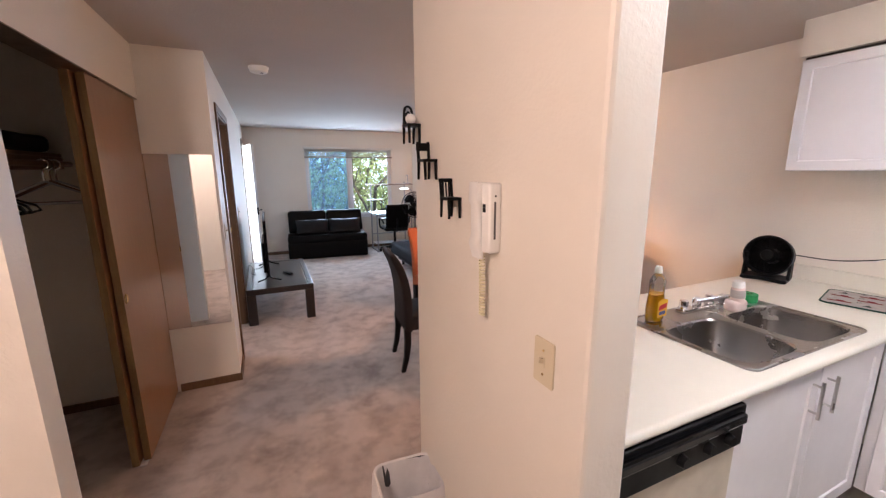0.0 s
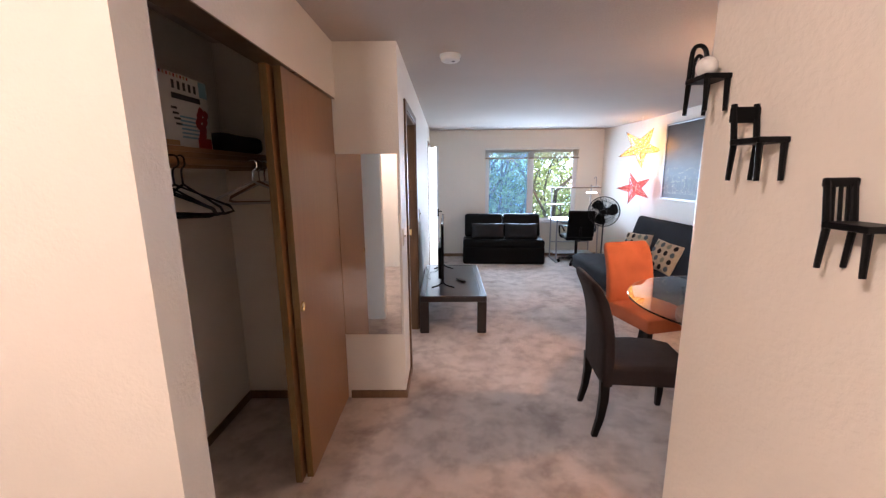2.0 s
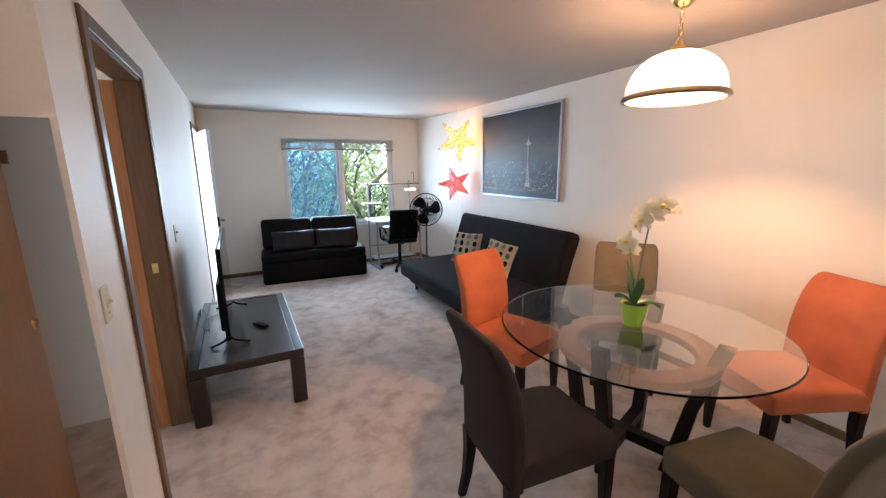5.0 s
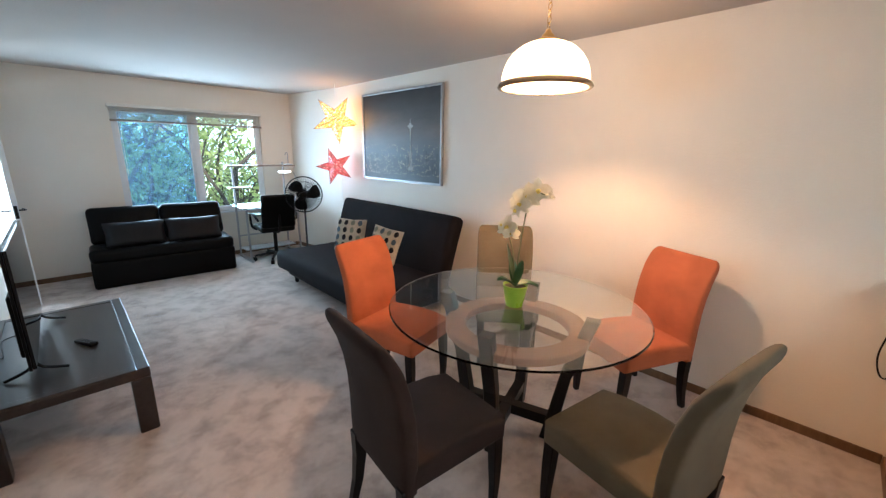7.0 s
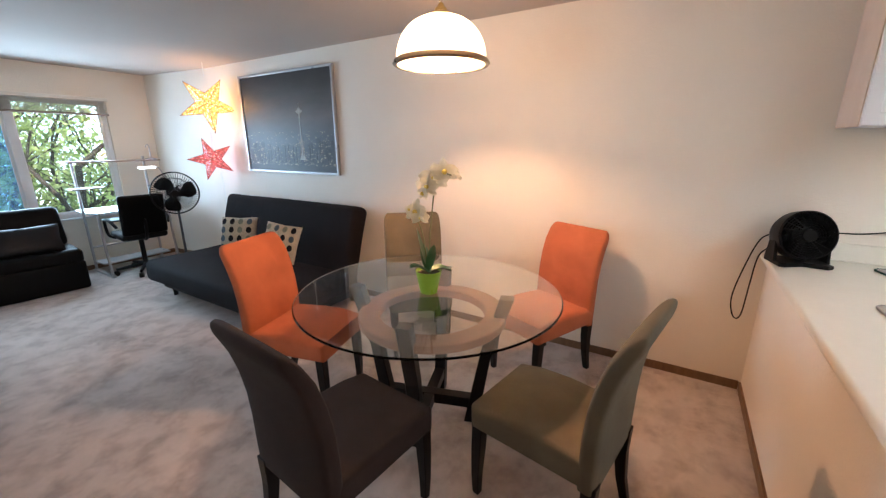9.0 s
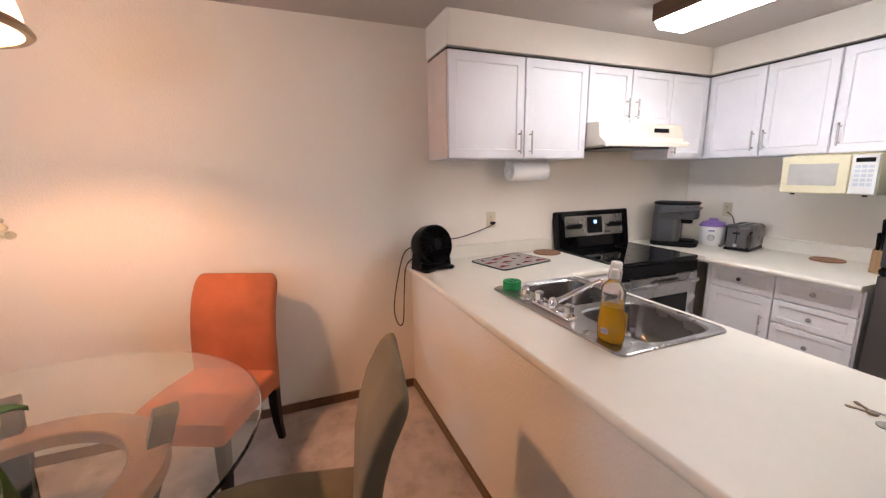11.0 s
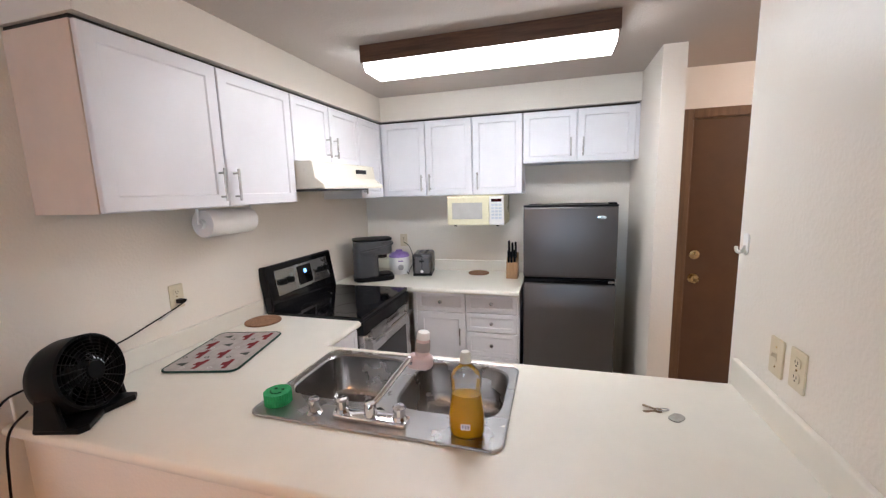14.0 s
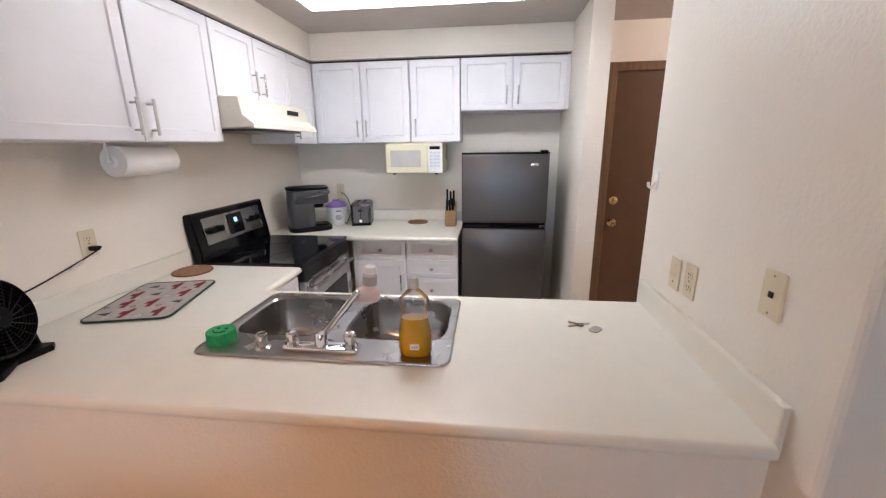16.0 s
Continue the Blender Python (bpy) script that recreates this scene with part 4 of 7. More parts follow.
def build_desk():
    d = thing("computer_desk", "metal computer desk with glass top and raised shelf", "desk", pose(2.30, 7.70, 0))
    glass = pane_glass("desk_glass", (0.72, 0.85, 0.86))
    part("desktop", prism(rounded(0.86, 0.56, 0.08), "z", 0.752, 0.762), glass, d, "frosted glass top")
    for x in (-0.36, 0.36):
        f = tube([(x, -0.24, 0.02), (x, -0.20, 0.45), (x, -0.22, 0.74)], 0.014, 10, smooth_steps=4)
        part("leg", f, SILVER_PLASTIC, d, smooth=True)
        part("leg", rod((x, 0.22, 0.0), (x, 0.22, 1.36), 0.014), SILVER_PLASTIC, d, smooth=True)
        part("foot", box(x - 0.02, x + 0.02, -0.28, 0.26, 0.0, 0.03, 0.006), SILVER_PLASTIC, d)
        part("bracket", box(x - 0.008, x + 0.008, -0.24, 0.22, 0.725, 0.75, 0.003), SILVER_PLASTIC, d)
    part("shelf", prism(rounded(0.95, 0.20, 0.03), "z", 1.30, 1.318), surface("shelf_board", (0.25, 0.19, 0.15), 0.4), d, "brown raised shelf", m=pose(0.02, 0.16, 0))
    part("shelf", prism(rounded(0.30, 0.18, 0.03), "z", 1.00, 1.014), surface("shelf_board_small", (0.25, 0.19, 0.15), 0.4), d, m=pose(-0.30, 0.16, 0))
    part("keyboard_tray", box(-0.28, 0.28, -0.26, 0.0, 0.64, 0.655, 0.004), GREY_PLASTIC, d)
    part("lower_shelf", box(-0.36, 0.36, -0.05, 0.22, 0.12, 0.135, 0.003), SILVER_PLASTIC, d)
    part("crossbar", rod((-0.36, 0.22, 0.30), (0.36, 0.22, 0.30), 0.012), SILVER_PLASTIC, d)


build_desk()
dl = thing("desk_lamp", "slim ring desk lamp on the shelf of the desk", "desk lamp", pose(2.70, 7.80, 1.318))
part("base", lathe([(0, 0), (0.06, 0), (0.06, 0.012), (0.012, 0.02), (0, 0.02)], 24), SILVER_PLASTIC, dl, smooth=True)
part("arm", tube([(0, 0, 0.015), (0.0, 0, 0.16), (-0.03, -0.02, 0.18), (-0.05, -0.03, 0.15)], 0.007, 8, smooth_steps=4), SILVER_PLASTIC, dl, smooth=True)
ml = thing("magnifier_lamp", "round white ring lamp on a bent arm over the desk", "desk lamp", pose(2.68, 7.60, 0.762))
part("clamp", box(-0.02, 0.02, -0.02, 0.02, 0, 0.05, 0.004), SILVER_PLASTIC, ml)
part("arm", tube([(0, 0, 0.05), (0.10, 0.04, 0.28), (0.0, 0.0, 0.46), (-0.07, -0.02, 0.47)], 0.007, 8), SILVER_PLASTIC, ml, smooth=True)
part("ring_head", lathe([(0.055, 0.0), (0.085, 0.0), (0.09, 0.012), (0.085, 0.024), (0.055, 0.024)], 36, closed=True), glow("lit_ring", (1, 1, 0.97), 3.0), ml, "lit white ring", smooth=True, m=pose(-0.14, -0.03, 0.455))


def build_office_chair():
    c = thing("office_chair", "black office chair with five-star base at the desk", "office chair", pose(2.27, 7.42, 0, rz=84))
    part("seat", soft_box(-0.22, 0.24, -0.23, 0.23, 0.43, 0.51, 0.035, 0.003), BLACK, c, smooth=True)
    part("backrest", soft_box(-0.03, 0.03, -0.22, 0.22, 0.0, 0.46, 0.028, 0.003), LEATHER, c, smooth=True, m=pose(-0.24, 0, 0.50, ry=-8))
    part("back_bracket", tube([(0.0, 0, 0.43), (-0.20, 0, 0.43), (-0.28, 0, 0.52), (-0.29, 0, 0.68)], 0.018, 8, smooth_steps=4), BLACK, c, smooth=True)
    part("gas_lift", rod((0, 0, 0.09), (0, 0, 0.44), 0.026), BLACK, c, smooth=True)
    for s in (-1, 1):
        part("armrest", tube([(0.05, 0.22 * s, 0.45), (0.05, 0.28 * s, 0.50), (0.05, 0.29 * s, 0.66), (-0.12, 0.28 * s, 0.67), (-0.20, 0.25 * s, 0.60)], 0.016, 8, smooth_steps=4), BLACK, c, smooth=True)
    for k in range(5):
        a = radians(72 * k + 10)
        u = Vector((math.cos(a), math.sin(a), 0))
        leg = part("base_arm", rod(u * 0.02 + Vector((0, 0, 0.10)), u * 0.29 + Vector((0, 0, 0.075)), 0.022, 0.016), BLACK, c, smooth=True)
        w = rod(u * 0.29 + u.cross(Vector((0, 0, 1))) * -0.02 + Vector((0, 0, 0.03)), u * 0.29 + u.cross(Vector((0, 0, 1))) * 0.02 + Vector((0, 0, 0.03)), 0.03, sides=16)
        part("caster", w, BLACK, leg, smooth=True)


build_office_chair()


def cage(bm, radius, depth, spokes, wire, hub):
    for sgn in (-1, 1):
        for k in range(spokes):
            a = 2 * math.pi * k / spokes
            pts = [(hub * math.cos(a), sgn * depth, hub * math.sin(a)), (0.72 * radius * math.cos(a + 0.15), sgn * depth * 0.95, 0.72 * radius * math.sin(a + 0.15)), (radius * math.cos(a + 0.2), sgn * depth * 0.1, radius * math.sin(a + 0.2))]
            tube(pts, wire, 4, bm)
    for rr, d in ((radius, 0.0), (radius * 0.72, -depth * 0.95), (radius * 0.72, depth * 0.95)):
        tube([(rr * math.cos(2 * math.pi * k / 40), d, rr * math.sin(2 * math.pi * k / 40)) for k in range(40)], wire * (3.2 if d == 0 else 1), 5, bm, closed=True)
    return bm


def add_blades(radius, hub, count, material, parent, m, pitch=0.5, broad=1.0):
    for k in range(count):
        work = bmesh.new()
        rows = []
        for i in range(8):
            u = i / 7
            rr = hub + (radius - hub) * u
            half = (0.30 + 0.55 * math.sin(math.pi * (0.15 + 0.75 * u))) * 0.62 * broad
            rows.append([work.verts.new((rr * math.cos(s * half + 0.3 * u), s * pitch * 0.03, rr * math.sin(s * half + 0.3 * u))) for s in (-1, -0.5, 0, 0.5, 1)])
        for ra, rb in zip(rows, rows[1:]):
            for q in range(4):
                work.faces.new((ra[q], ra[q + 1], rb[q + 1], rb[q]))
        bmesh.ops.solidify(work, geom=work.faces[:], thickness=0.003)
        part("blade", work, material, parent, smooth=True, m=m @ Matrix.Rotation(2 * math.pi * k / count, 4, "Y"))


def build_pedestal_fan():
    f = thing("pedestal_fan", "black pedestal fan standing beside the futon", "fan", pose(2.556, 7.02, 0, rz=-24))
    part("base", lathe([(0, 0), (0.20, 0), (0.20, 0.012), (0.06, 0.04), (0.03, 0.06), (0, 0.06)], 40), BLACK, f, smooth=True)
    part("pole", rod((0, 0, 0.05), (0, 0.04, 0.90), 0.014, 0.012), GREY_PLASTIC, f, smooth=True)
    part("motor", lathe([(0, 0), (0.05, 0.01), (0.06, 0.06), (0.05, 0.12), (0, 0.14)], 24), BLACK, f, smooth=True, m=pose(0, 0.16, 0.95, rx=90))
    part("cage", cage(bmesh.new(), 0.24, 0.065, 56, 0.0026, 0.045), BLACK, f, m=pose(0, -0.03, 0.95))
    add_blades(0.215, 0.035, 3, BLACK, f, pose(0, -0.03, 0.95), 0.9, 1.15)
    part("hub", rod((0, -0.095, 0.95), (0, 0.03, 0.95), 0.042, sides=24), BLACK, f, smooth=True)


build_pedestal_fan()

# ---- kitchen ----
def shaker(parent, name, m, w, h, pull=None, rail=0.05, knob=False):
    """A framed white door or drawer front, local x right, z up, its face towards -y."""
    bm = bmesh.new()
    t, d = 0.019, 0.006
    outer = [(-w / 2, -h / 2), (w / 2, -h / 2), (w / 2, h / 2), (-w / 2, h / 2)]
    inner = [(-w / 2 + rail, -h / 2 + rail), (w / 2 - rail, -h / 2 + rail), (w / 2 - rail, h / 2 - rail), (-w / 2 + rail, h / 2 - rail)]
    deep = [(-w / 2 + rail + 0.005, -h / 2 + rail + 0.005), (w / 2 - rail - 0.005, -h / 2 + rail + 0.005), (w / 2 - rail - 0.005, h / 2 - rail - 0.005), (-w / 2 + rail + 0.005, h / 2 - rail - 0.005)]
    soft = [(-w / 2 + 0.003, -h / 2 + 0.003), (w / 2 - 0.003, -h / 2 + 0.003), (w / 2 - 0.003, h / 2 - 0.003), (-w / 2 + 0.003, h / 2 - 0.003)]
    loops = [[bm.verts.new((x, y, z)) for x, z in pts] for pts, y in ((outer, t), (outer, 0.003), (soft, 0.0), (inner, 0.0), (deep, d))]
    for a, b in zip(loops, loops[1:]):
        for k in range(4):
            bm.faces.new((a[k], a[(k + 1) % 4], b[(k + 1) % 4], b[k]))
    bm.faces.new(loops[-1]), bm.faces.new(loops[0][::-1])
    bmesh.ops.recalc_face_normals(bm, faces=bm.faces[:])
    door = part(name, bm, WHITE_CAB, parent, m=m)
    if pull:
        x, z, ln = pull
        grip = rod((x, -0.030, z - ln / 2), (x, -0.030, z + ln / 2), 0.006)
        for q in (-0.36, 0.36):
            rod((x, 0.0, z + ln * q), (x, -0.030, z + ln * q), 0.0045, bm=grip)
        part("handle", grip, NICKEL, door, "brushed nickel bar handle", smooth=True)
    if knob:
        kb = lathe([(0, 0.024), (0.012, 0.022), (0.0145, 0.016), (0.006, 0.008), (0.006, 0.0), (0, 0)], 16)
        bmesh.ops.rotate(kb, verts=kb.verts[:], cent=(0, 0, 0), matrix=Matrix.Rotation(radians(90), 3, "X"))
        part("knob", kb, NICKEL, door, "dark nickel knob", smooth=True)
    return door


def facing(side, x, y, z):
    """Pose of a front that looks west (-x), north (+y) or south (-y)."""
    return pose(x, y, z, rz={"west": -90, "north": 180, "south": 0}[side])


def wall_unit(x0, x1, y0, y1, z0, z1, label, group="wall cabinets"):
    c = thing("wall_cabinet", label, "cabinet", group=group)
    part("body", box(x0, x1, y0, y1, z0, z1, 0.001), WHITE_CAB, c)
    return c


G = 0.005
UP0, UP1 = 1.569, 2.16
# along the east wall
FX = 2.717
c = thing("wall_cabinet", "white two-door wall cabinet, end panel coloured by warm lamplight", "cabinet", group="wall cabinets")
part("body", box(FX + 0.021, EAST, 0.312, 1.293, UP0, UP1, 0.001), WHITE_CAB, c)
part("end_panel", box(FX + 0.021, EAST, 1.293, 1.299, UP0, UP1, 0.001), CAB_SIDE_LIT, c, "bare cream end panel with warm lamplight in its colour")
for y0, y1, px in ((0.791, 1.297, 0.215), (0.312, 0.789, -0.20)):
    shaker(c, "door", facing("west", FX, (y0 + y1) / 2, (UP0 + UP1) / 2), y1 - y0 - G, UP1 - UP0 - G, (px, -0.20, 0.14))
c = wall_unit(FX + 0.021, EAST, -0.449, 0.308, 1.80, UP1, "short white two-door wall cabinet over the range hood")
for y0, y1, px in ((-0.062, 0.308, 0.145), (-0.449, -0.064, -0.15)):
    shaker(c, "door", facing("west", FX, (y0 + y1) / 2, (1.80 + UP1) / 2), y1 - y0 - G, UP1 - 1.80 - G, (px, -0.08, 0.13), 0.045)
c = wall_unit(FX + 0.021, EAST, KITCHEN_S, -0.453, UP0, UP1, "narrow white corner wall cabinet")
shaker(c, "door", facing("west", FX, -0.64, (UP0 + UP1) / 2), 0.374, UP1 - UP0 - G, (-0.15, -0.20, 0.13), 0.045)
# along the back wall
FY = -0.83
c = wall_unit(1.955, 2.735, KITCHEN_S, FY - 0.021, UP0, UP1, "white two-door wall cabinet over the counter")
for x0, x1, px in ((2.337, 2.712, -0.155), (1.957, 2.333, 0.155)):
    shaker(c, "door", facing("north", (x0 + x1) / 2, FY, (UP0 + UP1) / 2), x1 - x0 - G, UP1 - UP0 - G, (-px, -0.19, 0.13), 0.048)
c = wall_unit(1.572, 1.951, KITCHEN_S, FY - 0.021, UP0, UP1, "single white wall cabinet above the microwave")
shaker(c, "door", facing("north", 1.7605, FY, (UP0 + UP1) / 2), 0.376, UP1 - UP0 - G, (-0.15, -0.19, 0.13), 0.048)
c = wall_unit(0.778, 1.566, KITCHEN_S, FY - 0.021, 1.79, UP1, "short white two-door cabinet over the refrigerator")
shaker(c, "door", facing("north", 1.377, FY, (1.79 + UP1) / 2), 0.374, UP1 - 1.79 - G, (0.15, -0.08, 0.13), 0.045)
shaker(c, "door", facing("north", 0.993, FY, (1.79 + UP1) / 2) @ pose(0, -0.006, -0.004, ry=0.6), 0.376, UP1 - 1.79 - G, (-0.15, -0.08, 0.13), 0.045)
part("filler", box(0.778, 0.802, FY - 0.019, FY - 0.002, 1.79, UP1), WHITE_CAB, c)
# dark colour stands in for the shade between cabinet tops and soffit
recess_shade = surface("shadow_gap", (0.03, 0.025, 0.02), 0.8)
structure("shade_strip", box(FX + 0.025, EAST, KITCHEN_S, 1.293, UP1 + 0.001, 2.174), recess_shade, "dark strip painted as the shaded gap above the wall cabinets", "trim")
structure("shade_strip_back", box(0.78, FX + 0.025, KITCHEN_S, FY - 0.024, UP1 + 0.001, 2.174), recess_shade, "dark strip painted as the shaded gap above the wall cabinets", "trim")

# worktops
SX0, SX1, SY0, SY1 = 1.456, 2.305, 0.700, 1.236
CN, CS, CE = 1.487, 0.645, 2.375
t0, t1 = COUNTER - 0.036, COUNTER


def slab(rects, z0, z1):
    """One plate that covers all the given rectangles, with no inner walls."""
    xs = sorted({v for r in rects for v in r[:2]})
    ys = sorted({v for r in rects for v in r[2:]})
    full = {(i, j) for i in range(len(xs) - 1) for j in range(len(ys) - 1) if any(r[0] <= xs[i] and xs[i + 1] <= r[1] and r[2] <= ys[j] and ys[j + 1] <= r[3] for r in rects)}
    bm = bmesh.new()
    seen = {}

    def vert(i, j, z):
        if (i, j, z) not in seen:
            seen[i, j, z] = bm.verts.new((xs[i], ys[j], z))
        return seen[i, j, z]

    for i, j in full:
        for z in (z0, z1):
            bm.faces.new([vert(i, j, z), vert(i + 1, j, z), vert(i + 1, j + 1, z), vert(i, j + 1, z)])
        for (a, b), near in ((((i, j), (i + 1, j)), (i, j - 1)), (((i, j + 1), (i + 1, j + 1)), (i, j + 1)), (((i, j), (i, j + 1)), (i - 1, j)), (((i + 1, j), (i + 1, j + 1)), (i + 1, j))):
            if near not in full:
                bm.faces.new([vert(*a, z0), vert(*b, z0), vert(*b, z1), vert(*a, z1)])
    bmesh.ops.recalc_face_normals(bm, faces=bm.faces[:])
    return bm


def worktop(name, rects, noses, label):
    top = thing(name, label, "counter")
    part("slab", slab(rects, t0, t1), LAMINATE, top)
    for a, b in noses:
        part("rounded_edge", rod((*a, (t0 + t1) / 2), (*b, (t0 + t1) / 2), 0.018, sides=24), LAMINATE, top, smooth=True)
    return top


wt = worktop("worktop", [(0.711, SX0 + 0.02, CS + 0.018, CN - 0.018), (SX1 - 0.02, EAST, CS + 0.018, CN - 0.018), (SX0 + 0.02, SX1 - 0.02, CS + 0.018, SY0 + 0.02), (SX0 + 0.02, SX1 - 0.02, SY1 - 0.02, CN - 0.018), (CE + 0.018, EAST, 0.305, CS + 0.018)],
             [((0.711, CN - 0.018), (EAST, CN - 0.018)), ((0.711, CS + 0.018), (CE + 0.018, CS + 0.018)), ((CE + 0.018, 0.305), (CE + 0.018, CS + 0.018))], "cream laminate worktop with rounded edges round the sink")
part("backsplash", box(EAST - 0.02, EAST, 0.305, CN - 0.03, COUNTER, COUNTER + 0.095, 0.006), LAMINATE, wt)
part("side_splash", box(PARTITION_E, PARTITION_E + 0.02, CS, CN - 0.02, COUNTER - 0.036, COUNTER + 0.095, 0.005), LAMINATE, wt)
wt = worktop("worktop", [(1.562, EAST, KITCHEN_S, -0.478)], [((1.562, -0.478), (2.36, -0.478))], "cream laminate worktop along the back wall")
part("backsplash", box(1.562, EAST, KITCHEN_S, KITCHEN_S + 0.02, COUNTER, COUNTER + 0.095, 0.005), LAMINATE, wt)

# base units
TOE = 0.10
c = thing("base_cabinet", "white base cabinet with a drawer above a door", "cabinet", group="base cabinets")
part("body", box(1.966, 2.37, KITCHEN_S + 0.02, -0.539, TOE, t0 - 0.001), WHITE_CAB, c)
# toe kicks take the same dark colour, as painted shade of the recess
part("toe_kick", box(1.966, 2.37, KITCHEN_S + 0.02, -0.60, 0.006, TOE), recess_shade, c)
shaker(c, "drawer", facing("north", 2.153, -0.518, 0.783), 0.378, 0.152, None, 0.032, True)
shaker(c, "door", facing("north", 2.153, -0.518, 0.405), 0.378, 0.590, (0.152, 0.12, 0.13), 0.05)
part("filler", box(2.344, 2.37, -0.538, -0.520, TOE, t0 - 0.002), WHITE_CAB, c)
c = thing("drawer_unit", "white base cabinet with stacked drawers and dark knobs", "cabinet", group="base cabinets")
part("body", box(1.566, 1.962, KITCHEN_S + 0.02, -0.539, TOE, t0 - 0.001), WHITE_CAB, c)
part("toe_kick", box(1.566, 1.962, KITCHEN_S + 0.02, -0.60, 0.006, TOE), recess_shade, c)
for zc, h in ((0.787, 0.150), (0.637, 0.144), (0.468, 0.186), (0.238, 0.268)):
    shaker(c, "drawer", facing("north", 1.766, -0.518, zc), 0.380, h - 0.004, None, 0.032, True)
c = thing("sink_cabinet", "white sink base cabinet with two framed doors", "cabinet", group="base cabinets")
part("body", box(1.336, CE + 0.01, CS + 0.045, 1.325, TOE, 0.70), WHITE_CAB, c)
part("toe_kick", box(1.336, CE + 0.01, CS + 0.10, 1.325, 0.006, TOE), recess_shade, c)
part("face_rail", box(1.336, CE + 0.01, CS + 0.045, CS + 0.06, 0.70, t0 - 0.002), WHITE_CAB, c)
for x, px in ((1.592, 0.21), (2.118, -0.21)):
    shaker(c, "door", facing("south", x, CS + 0.025, 0.482), 0.518, 0.742, (px, 0.25, 0.15), 0.06)
c = thing("base_cabinet", "narrow white base cabinet between worktop and range", "cabinet", group="base cabinets")
part("body", box(CE + 0.04, EAST, 0.312, CS + 0.03, TOE, t0 - 0.001), WHITE_CAB, c)
shaker(c, "drawer", facing("west", CE + 0.02, 0.477, 0.775), 0.316, 0.145, None, 0.03, True)
shaker(c, "door", facing("west", CE + 0.02, 0.477, 0.40), 0.316, 0.58, None, 0.045)

d = thing("dishwasher", "built-in dishwasher with a black control strip", "dishwasher", pose(0.72, CS + 0.03, 0))
part("body", box(0.003, 0.606, 0.02, 0.58, 0.08, t0 - 0.004), GREY_PLASTIC, d)
part("door", box(0.003, 0.606, -0.012, 0.019, 0.12, 0.70, 0.004), surface("dishwasher_front", (0.58, 0.52, 0.42), 0.4), d, "beige door panel")
part("control_panel", box(0.003, 0.606, -0.03, 0.019, 0.705, t0 - 0.006, 0.008), BLACK, d, "black control panel")
part("handle", box(0.03, 0.58, -0.05, -0.028, 0.80, 0.835, 0.008), BLACK_GLOSS, d, "black grip")
for x in (0.30, 0.42, 0.52):
    part("knob", rod((x, -0.03, 0.755), (x, -0.05, 0.755), 0.02, 0.016, 20), BLACK, d, smooth=True)
part("toe_kick", box(0.003, 0.606, 0.03, 0.05, 0.006, 0.08), BLACK, d)

# sink
def rect_ring(w, h, n):
    """Points on a rectangle, at even turns about its centre."""
    pts = []
    for k in range(n):
        a = 2 * math.pi * (k + 0.5) / n
        c, s = math.cos(a), math.sin(a)
        q = min(w / 2 / abs(c) if abs(c) > 1e-6 else 9, h / 2 / abs(s) if abs(s) > 1e-6 else 9)
        pts.append((q * c, q * s))
    return pts


def super_ring(w, h, n, e=5.0):
    pts = []
    for k in range(n):
        a = 2 * math.pi * (k + 0.5) / n
        c, s = math.cos(a), math.sin(a)
        q = (abs(c / (w / 2)) ** e + abs(s / (h / 2)) ** e) ** (-1 / e)
        pts.append((q * c, q * s))
    return pts


